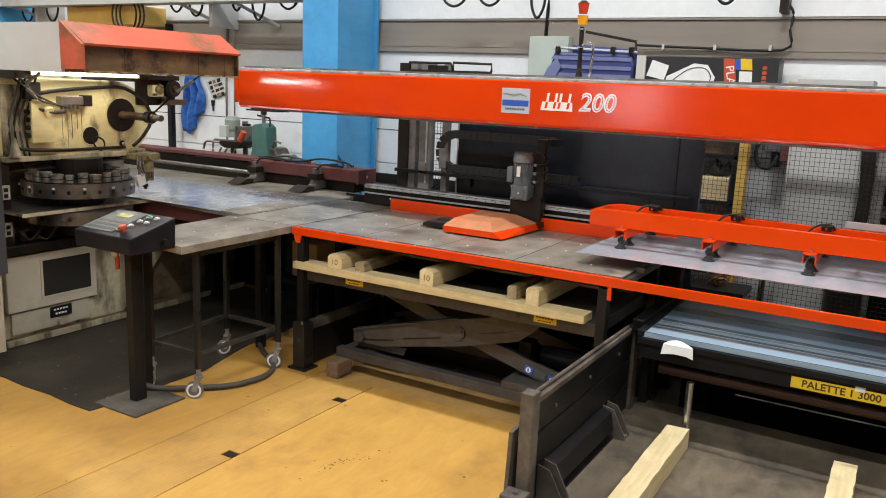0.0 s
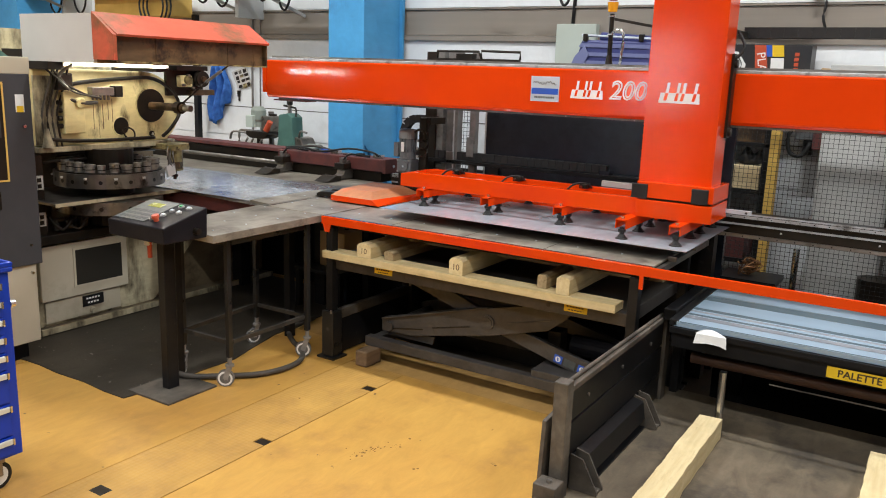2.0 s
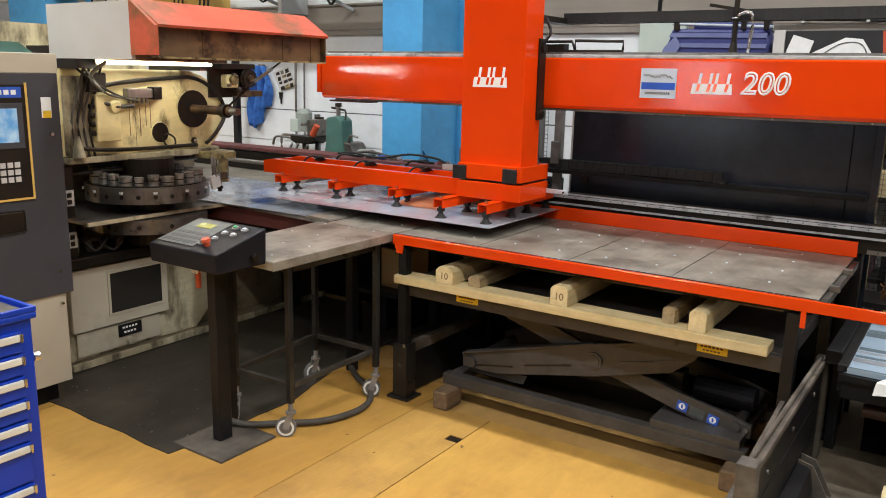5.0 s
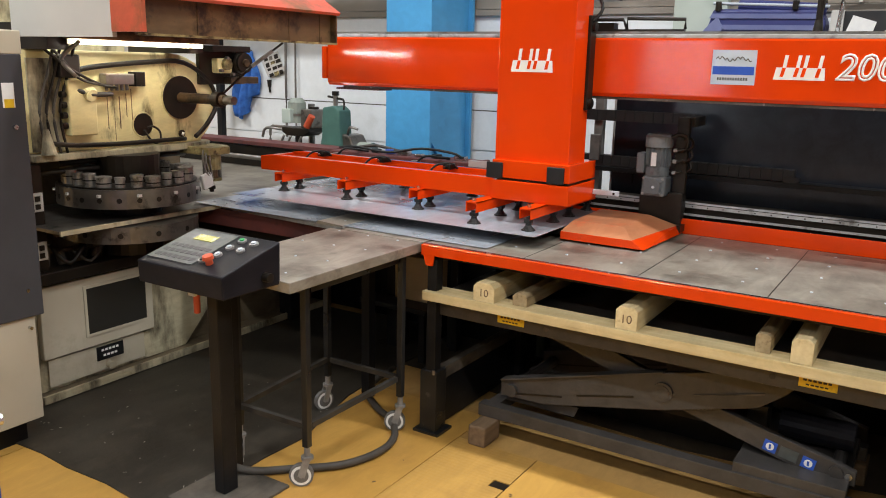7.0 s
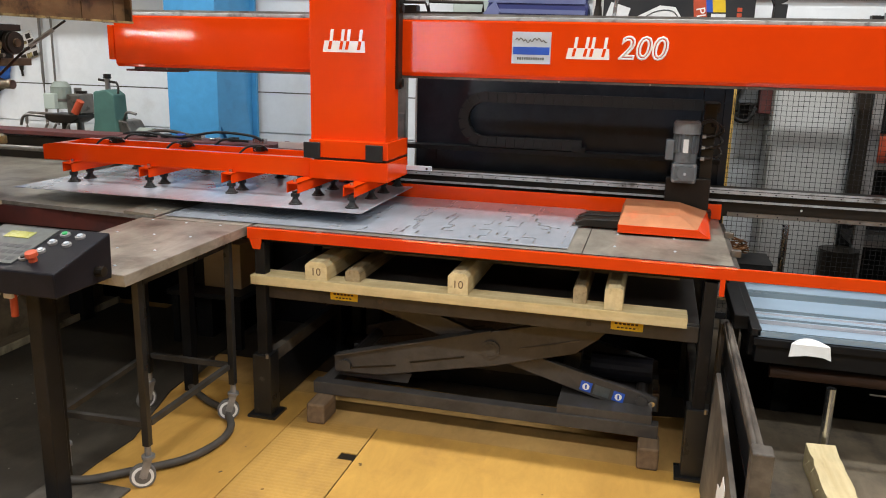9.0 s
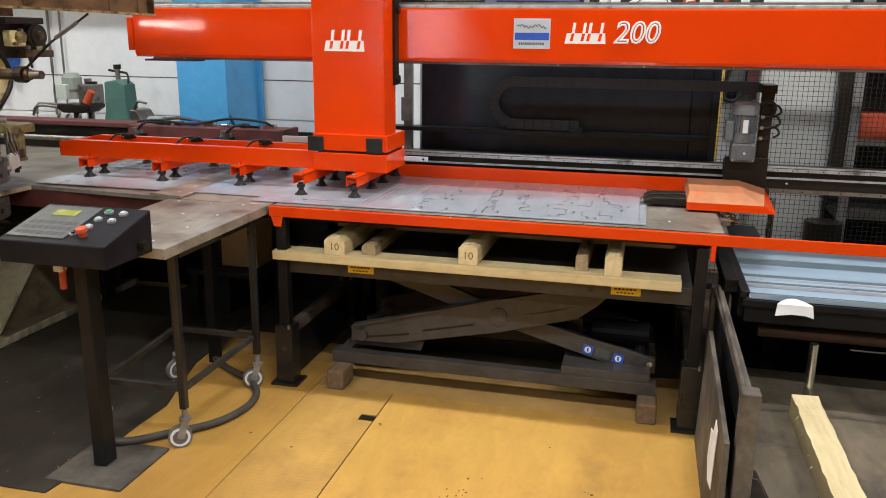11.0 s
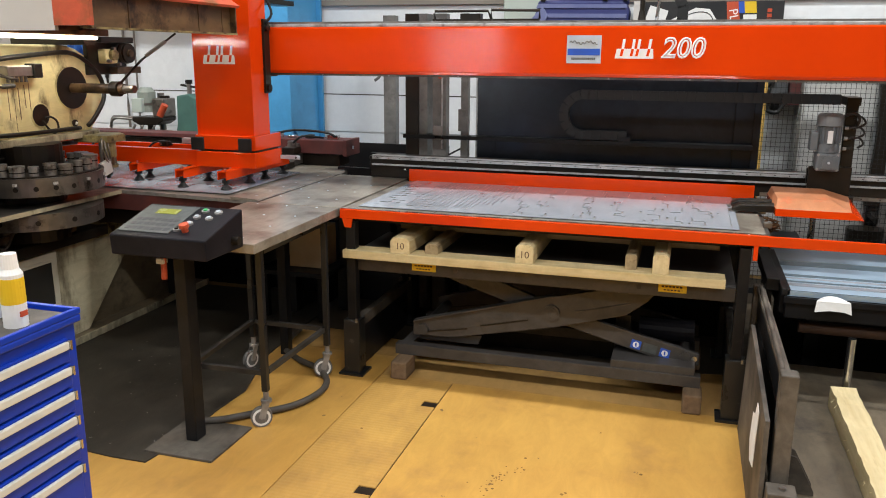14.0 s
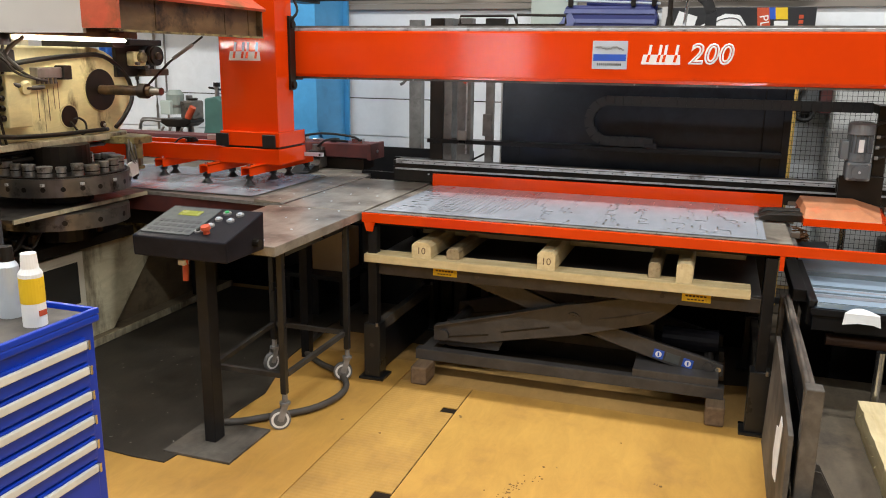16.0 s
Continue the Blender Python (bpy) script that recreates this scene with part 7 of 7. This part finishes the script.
    part("cap", R((-1.86, 4.69, 2.315), (-1.86, 4.69, 2.33), 0.031, 20, 0.015), GREASE, b)
    part("stay", C([(-1.78, 4.66, 1.88), (-1.77, 4.66, 2.05), (-1.80, 4.66, 2.085), (-1.85, 4.68, 2.07)], 0.009), CHROME, b)
    w = thing("wall_cable", (-1.0, 6.5, 2.4), "black cable with clips along the wall", "cable")
    part("run", C([(-2.1, 6.5, 2.18), (-1.6, 6.52, 2.165), (-1.0, 6.52, 2.16), (-0.97, 6.52, 2.3), (-0.96, 6.52, 2.42), (-1.0, 6.52, 2.5), (-1.02, 6.52, 2.7)], 0.010), BLACKRUB, w)
    part("bracket", B(-1.05, -0.99, 6.45, 6.57, 2.42, 2.62), GREASE, w)
    for x in (-1.9, -1.5, -1.1):
        part("clip", B(x, x + 0.02, 6.50, 6.575, 2.15, 2.19), OFFWHITE, w)
    solo("drop_pipe", C([(-2.93, 6.565, 2.25), (-2.93, 6.565, 2.75), (-3.05, 6.565, 3.0)], 0.016), DARKSTEEL, "dark pipe dropping down the wall", "pipe")


wall_clutter()


# ---- sheet store with pallets ----
def store_frame():
    """Black-brown end frame of the store: stop wall, posts and base plate."""
    t = thing("sheet_store", (-0.4, 3.4, 0), "dusty steel sheet store base with end wall", "storage rack")
    part("base_plate", B(-1.195, 2.6, 2.46, 4.16, 0.0, 0.17, 0.003), BASEPLATE, t, "dusty worn steel base plate")
    part("end_post", B(-1.208, -1.150, 2.685, 2.75, 0.0, 0.66, 0.005), BINSTEEL, t)
    part("end_post", B(-1.205, -1.150, 3.95, 4.02, 0.0, 0.62, 0.005), BINSTEEL, t)
    part("stub_post", B(-1.225, -1.13, 2.58, 2.665, 0.0, 0.275, 0.005), BINSTEEL, t)
    part("stub_cap", R((-1.175, 2.62, 0.275), (-1.175, 2.62, 0.285), 0.012, 10), STEEL, t)
    part("wall_plank", B(-1.185, -1.168, 2.75, 3.95, 0.47, 0.60, 0.003), DARKSTEEL, t)
    part("wall_rail", B(-1.195, -1.160, 2.75, 3.95, 0.60, 0.625, 0.004), BINSTEEL, t)
    part("wall_plank", B(-1.185, -1.168, 2.75, 3.95, 0.32, 0.46, 0.003), DARKSTEEL, t)
    part("wall_plank", B(-1.185, -1.168, 2.75, 3.95, 0.18, 0.31, 0.003), DARKSTEEL, t)
    ang = part("stop_angle", P([(-1.166, 0.315), (-1.118, 0.302), (-1.104, 0.215), (-1.112, 0.213), (-1.126, 0.292), (-1.166, 0.303)], "y", 2.874, 3.556), DARKSTEEL, t)
    part("floor_strip", B(-1.165, -1.10, 2.872, 3.558, 0.17, 0.176), DARKSTEEL, ang)
    for y in (2.80, 3.56):
        gs = bmesh.new()
        for d in (0.0, 0.062):
            prism(gs, [(-1.166, 0.172), (-1.045, 0.172), (-1.045, 0.186), (-1.112, 0.312), (-1.166, 0.325)], "y", y + d, y + d + 0.008)
        box(gs, -1.166, -1.05, y + 0.0085, y + 0.0615, 0.172, 0.180)
        part("gusset", gs, BINSTEEL, ang)
        for dx in (-1.135, -1.075):
            part("gusset_bolt", R((dx, y + 0.035, 0.180), (dx, y + 0.035, 0.192), 0.011, 6), STEEL, ang)
    part("top_cable", C([(-1.19, 2.76, 0.632), (-1.185, 3.2, 0.634), (-1.18, 3.93, 0.632)], 0.009), BINSTEEL, t)
    for k, y in enumerate((2.95, 3.35, 3.75)):
        part("plank_bolt", R((-1.168, y, 0.53), (-1.162, y, 0.53), 0.009, 8), STEEL, t)
    part("side_board", P([(2.64, 0.0), (3.66, 0.0), (3.50, 0.57), (2.68, 0.49)], "x", -1.245, -1.228, 0.002), BINSTEEL, t, "leaning steel side board with torn label")
    part("torn_label", P([(2.90, 0.20), (3.02, 0.17), (3.08, 0.23), (3.05, 0.36), (2.98, 0.38), (2.93, 0.45), (2.86, 0.44), (2.88, 0.34)], "x", -1.2475, -1.2452), PAPER, t)
    solo("stop_pin", R((-0.80, 3.71, 0.17), (-0.80, 3.71, 0.48), 0.019, 16), CHROME, "upright bright steel stop pin", "pin")
    rng = random.Random(14)
    for x0, x1, y1 in ((-0.873, -0.77, 3.655), (-0.155, -0.062, 3.71), (0.75, 0.84, 3.68)):
        n = 26
        bm = bmesh.new()
        rows_ = []
        for k in range(n):
            y = 2.5 + (y1 - 2.5) * k / (n - 1)
            j = [rng.uniform(-0.003, 0.003) for _ in range(4)]
            rows_.append([bm.verts.new(v) for v in ((x0 + j[0], y, 0.17), (x1 + j[1], y, 0.17), (x1 + j[1], y, 0.268 + j[2]), (x0 + j[0], y, 0.268 + j[3]))])
        for a, b in zip(rows_, rows_[1:]):
            for i in range(4):
                bm.faces.new((a[i], a[(i + 1) % 4], b[(i + 1) % 4], b[i]))
        bm.faces.new(rows_[0][::-1])
        bm.faces.new(rows_[-1])
        tb = solo("timber_bearer", bm, WOOD_Y, "pale rough-sawn timber bearer on the base plate", "timber", group="timber bearers")
        for k in range(14):
            y, z = rng.uniform(2.6, y1 - 0.05), rng.uniform(0.20, 0.262)
            part("splinter", R((x0, y, z), (x0 - rng.uniform(0.006, 0.016), y + rng.uniform(-0.03, 0.03), z - rng.uniform(0, 0.01)), 0.0016, 5, 0.0004), WOOD_Y, tb)


store_frame()


def sheet_pallet():
    t = thing("sheet_pallet", (0.5, 4.2, 0.4), "raised steel pallet stacked with blue-filmed sheets", "pallet")
    part("front_beam", B(-1.08, 2.5, 3.79, 3.85, 0.525, 0.62, 0.003), PITBLACK, t)
    part("rear_beam", B(-1.08, 2.5, 4.60, 4.66, 0.525, 0.62, 0.003), PITBLACK, t)
    part("end_beam", B(-1.10, -1.04, 3.85, 4.60, 0.53, 0.628, 0.003), DARKSTEEL, t)
    part("front_angle", B(-1.09, 2.5, 3.775, 3.79, 0.60, 0.628), PITBLACK, t)
    part("cross_tube", R((-1.0, 3.90, 0.455), (2.5, 3.90, 0.455), 0.028, 16), RUSTTUBE, t, "rusty brown cross tube")
    # black sheet added at the back for the shade under the pallet
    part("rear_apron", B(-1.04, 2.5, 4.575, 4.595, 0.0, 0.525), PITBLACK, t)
    part("cross_angle", B(-0.62, 2.5, 3.865, 3.875, 0.408, 0.412), BINSTEEL, t)
    for x in (-0.9, 0.9, 2.3):
        part("support_leg", B(x, x + 0.07, 4.35, 4.42, 0.0, 0.53), DARKSTEEL, t)
    lab = part("label", B(-0.378, 0.03, 3.7865, 3.7898, 0.533, 0.585), YELLOW, t, "yellow label reading PALETTE 1 3000")
    lettering("label_text", "PALETTE 1 3000", 0.046, (-0.174, 3.786, 0.558), (90, 0, 0), INK, lab, depth=0.0004, bold=0.0011)
    part("label_tape", B(-0.12, -0.08, 3.7845, 3.7862, 0.573, 0.597), PAPER, lab)
    st = solo("metal_sheet", B(-1.075, 2.45, 3.80, 4.70, 0.628, 0.652, 0.001), FILM, "pile of metal sheets under pale blue film", "metal sheet", at=(0.5, 4.2, 0.628))
    part("band_sheet", B(-1.06, 2.4, 3.90, 3.955, 0.6522, 0.6527), GALV, st)
    part("band_sheet", B(-1.06, 2.4, 4.03, 4.06, 0.6522, 0.6527), GALV, st)
    for y0, y1 in ((3.80, 3.815), (3.965, 3.995), (4.075, 4.12), (4.30, 4.42)):
        part("band_sheet", B(-1.06, 2.4, y0, y1, 0.6522, 0.6526), FILM_DARK, st, "darker film band")
    part("sheet_end_angle", B(-1.10, -1.062, 3.80, 4.62, 0.6285, 0.660, 0.003), DARKSTEEL, st, "dark angle at the end of the pile")
    bm = bmesh.new()
    arc = [(-0.955 + 0.014 * k, 3.752 + 0.02 * math.sin(math.pi * k / 10), 0.628 + 0.020 * math.sin(math.pi * (k / 10) ** 0.8)) for k in range(11)]
    a = [bm.verts.new(p) for p in [(-0.962, 3.742, 0.578), (-0.90, 3.745, 0.588), (-0.84, 3.746, 0.586), (-0.808, 3.742, 0.577)] + arc[::-1]]
    b = [bm.verts.new(v.co + Vector((0, 0.003, 0.002))) for v in a]
    bm.faces.new(a)
    bm.faces.new(b[::-1])
    for i in range(len(a)):
        bm.faces.new((a[i], b[i], b[(i + 1) % len(a)], a[(i + 1) % len(a)]))
    solo("delivery_note", bm, PAPER, "curled white paper note on the pallet edge", "paper")
    part("rear_stop", B(-1.16, -1.10, 3.90, 4.6, 0.62, 0.68, 0.004), DARKSTEEL, t)
    part("rear_stop_leg", B(-1.15, -1.11, 4.1, 4.16, 0.17, 0.62), DARKSTEEL, t)


sheet_pallet()


# ---- tool cabinet with spray cans ----
def tool_cabinet():
    x1, y1 = -3.20, 1.725
    t = thing("tool_cabinet", (-3.45, 1.4, 0), "royal blue roller tool cabinet with shallow drawers", "tool cabinet")
    part("body", B(-3.66, x1 - 0.008, 1.06, y1 - 0.004, 0.16, 0.955, 0.004), TOOLBLUE, t)
    part("top_tray", B(-3.67, x1 + 0.008, 1.05, y1 + 0.008, 0.955, 0.978, 0.006), TOOLBLUE, t)
    part("top_mat", B(-3.64, x1 - 0.02, 1.08, y1 - 0.02, 0.978, 0.985), BINSTEEL, t, "grey ribbed top mat")
    for e in ((-3.67, -3.655, 1.05, y1 + 0.008), (x1 - 0.007, x1 + 0.008, 1.05, y1 + 0.008)):
        part("tray_rim", B(*e, 0.978, 0.996, 0.003), TOOLBLUE, t)
    for e in ((1.05, 1.065), (y1 - 0.007, y1 + 0.008)):
        part("tray_rim", B(-3.655, x1 - 0.007, *e, 0.978, 0.996, 0.003), TOOLBLUE, t)
    for z0, z1 in ((0.853, 0.925), (0.777, 0.849), (0.701, 0.773), (0.625, 0.697), (0.549, 0.621), (0.405, 0.545), (0.26, 0.40), (0.175, 0.255)):
        d = part("drawer", B(x1 - 0.008, x1 + 0.004, 1.085, y1 - 0.045, z0, z1 - 0.004, 0.003), TOOLBLUE, t)
        part("drawer_grip", B(x1 + 0.004, x1 + 0.016, 1.10, y1 - 0.055, z1 - 0.034, z1 - 0.010, 0.004), HANDLE, d, "pale grip strip")
        part("grip_end", B(x1 + 0.003, x1 + 0.018, y1 - 0.055, y1 - 0.047, z1 - 0.036, z1 - 0.008), CHROME, d)
    part("side_knob", R((-3.27, y1 - 0.004, 0.80), (-3.27, y1 + 0.03, 0.80), 0.006, 8), CHROME, t)
    part("knob_ball", R((-3.27, y1 + 0.025, 0.80), (-3.27, y1 + 0.045, 0.80), 0.016, 12), CHROME, t)
    for x in (-3.58, -3.29):
        for y in (1.15, 1.64):
            c = part("castor", B(x - 0.03, x + 0.03, y - 0.03, y + 0.03, 0.12, 0.16), STEEL, t)
            part("wheel", R((x - 0.016, y, 0.062), (x + 0.016, y, 0.062), 0.062, 24), BLACKRUB, c)
            part("wheel_disc", R((x - 0.018, y, 0.062), (x + 0.018, y, 0.062), 0.045, 20), PAPER, c)
            part("fork", B(x - 0.026, x - 0.02, y - 0.02, y + 0.02, 0.06, 0.13), STEEL, c)
            part("fork", B(x + 0.02, x + 0.026, y - 0.02, y + 0.02, 0.06, 0.13), STEEL, c)
    for x, y, m, cap, lab in ((-3.265, 1.575, PAPER, WHITE, "yellow and white spray can with white cap"), (-3.385, 1.61, SILVER, GREASE, "dull silver spray can with dark cap")):
        s = thing("spray_can", (x, y, 0.985), lab, "spray can", group="spray cans")
        r = 0.031
        part("can", R((x, y, 0.985), (x, y, 1.13), r, 24), m, s)
        if cap is WHITE:
            part("print_band", R((x, y, 1.05), (x, y, 1.12), r + 0.0006, 24), YELLOW, s)
            bb = bmesh.new()
            box(bb, x + r - 0.004, x + r + 0.0008, y - 0.012, y + 0.012, 1.015, 1.03)
            part("print", bb, ORANGE, s)
        part("shoulder", R((x, y, 1.13), (x, y, 1.145), r, 24, 0.022), m, s)
        part("cap", R((x, y, 1.145), (x, y, 1.185), 0.023, 20, 0.020), cap, s)


tool_cabinet()


# ---- energy chains: rigid links on a U-shaped run ----
def link(size, wide):
    bm = bmesh.new()
    h = size * 0.5
    box(bm, -h, h, -wide / 2, -wide / 2 + 0.008, -0.028, 0.028)
    box(bm, -h, h, wide / 2 - 0.008, wide / 2, -0.028, 0.028)
    box(bm, -h * 0.7, h * 0.7, -wide / 2 + 0.008, wide / 2 - 0.008, 0.018, 0.026)
    box(bm, -h * 0.7, h * 0.7, -wide / 2 + 0.008, wide / 2 - 0.008, -0.026, -0.018)
    return bm


def make_chain(n, size, wide, label, group):
    src = mesh_of("chain_link", link(size, wide), CHAIN)
    return [tagged(new("chain_link", src), label, "chain link", group) for _ in range(n)]


def chain_pose(s, fixed, bend, r, y, z_low, side):
    """Pose at arc length s of a run that leaves the fixed end, bends round and comes back on top. side: +1 bends to the right."""
    straight = (bend - fixed) * side
    if s < straight:
        return pose(fixed + side * s, y, z_low, 0, 0, 0)
    a = (s - straight) / r
    if a < math.pi:
        return pose(bend + side * r * math.sin(a), y, z_low + r * (1 - math.cos(a)), 0, -side * math.degrees(a), 0)
    return pose(bend - side * (s - straight - math.pi * r), y, z_low + 2 * r, 0, -side * 180, 0)


unload_chain = make_chain(40, 0.050, 0.055, "black plastic energy chain link of the unloader", "unloader energy chain")
gantry_chain = make_chain(39, 0.068, 0.08, "black plastic energy chain link of the loader", "loader energy chain")

# ---- what moves ----
GANTRY = [(0, 0.205), (0.5, -0.165), (1, -0.525), (1.5, -0.899), (2, -1.275), (2.5, -1.651), (3, -2.027), (3.5, -2.403), (4, -2.775), (4.2, -2.895), (4.35, -2.955), (4.5, -2.978), (4.8, -2.992), (5.5, -2.995), (9.2, -2.995), (10.3, -2.995), (10.8, -3.01), (11.0, -3.055), (11.2, -3.14), (11.5, -3.313), (12, -3.687), (12.5, -4.062), (12.7, -4.15), (13, -4.21), (13.5, -4.232), (14, -4.238), (14.5, -4.239), (16, -4.239)]
DROP = [(0, 0), (5.5, 0), (9.2, 0), (9.6, -0.01), (10.1, -0.048), (10.5, -0.0555), (13.9, -0.0555), (14.1, -0.05), (14.5, -0.03), (15, -0.018), (15.5, -0.014), (16, -0.014)]
CARRIAGE = [(0, -2.475), (0.5, -2.76), (1, -3.045), (1.5, -3.335), (1.8, -3.51), (2, -3.595), (2.3, -3.645), (2.8, -3.66), (3.5, -3.66), (5.2, -3.66), (5.5, -3.62), (5.8, -3.49), (6.2, -3.26), (7, -2.80), (7.5, -2.515), (8, -2.232), (8.5, -1.948), (9, -1.668), (9.2, -1.56), (9.5, -1.465), (10, -1.41), (11, -1.335), (11.5, -1.283), (12, -1.226), (12.5, -1.166), (13, -1.125), (13.5, -1.122), (16, -1.122)]


def at(rows, t):
    for (a, u), (b, v) in zip(rows, rows[1:]):
        if t <= b:
            return u + (v - u) * (t - a) / (b - a)
    return rows[-1][1]


def motions():
    walk(gripper, [(t, pose(at(GANTRY, t), GY, GZ + at(DROP, t))) for t in sorted({r[0] for r in GANTRY + DROP})])
    walk(blank, [(t, pose(at(GANTRY, t), 4.3, 0.975 + at(DROP, min(t, 13.9)))) for t in sorted({r[0] for r in GANTRY + DROP})])
    walk(unloader, [(t, pose(x, 4.5, 0.93)) for t, x in CARRIAGE])
    walk(punched, [(t, pose(max(x, -3.66), 4.3, 0.92)) for t, x in [(0, -3.66), (2.8, -3.66)] + CARRIAGE[8:]])
    steps = [0.2 * k for k in range(81)]
    for i, ob in enumerate(unload_chain):
        rows_ = []
        for t in steps:
            bend = (-1.97 + at(CARRIAGE, t) + 0.40 + math.pi * 0.122 - 2.07) / 2
            rows_.append((t, chain_pose(0.052 * i, -1.95, bend, 0.122, 4.99, 1.222, -1)))
        walk(ob, rows_)
    for i, ob in enumerate(gantry_chain):
        rows_ = []
        for t in steps:
            bend = at(GANTRY, t) / 2 + 0.33
            rows_.append((t, chain_pose(0.0685 * i, -1.7, bend, 0.145, 4.735, 1.785, 1)))
        walk(ob, rows_)


motions()
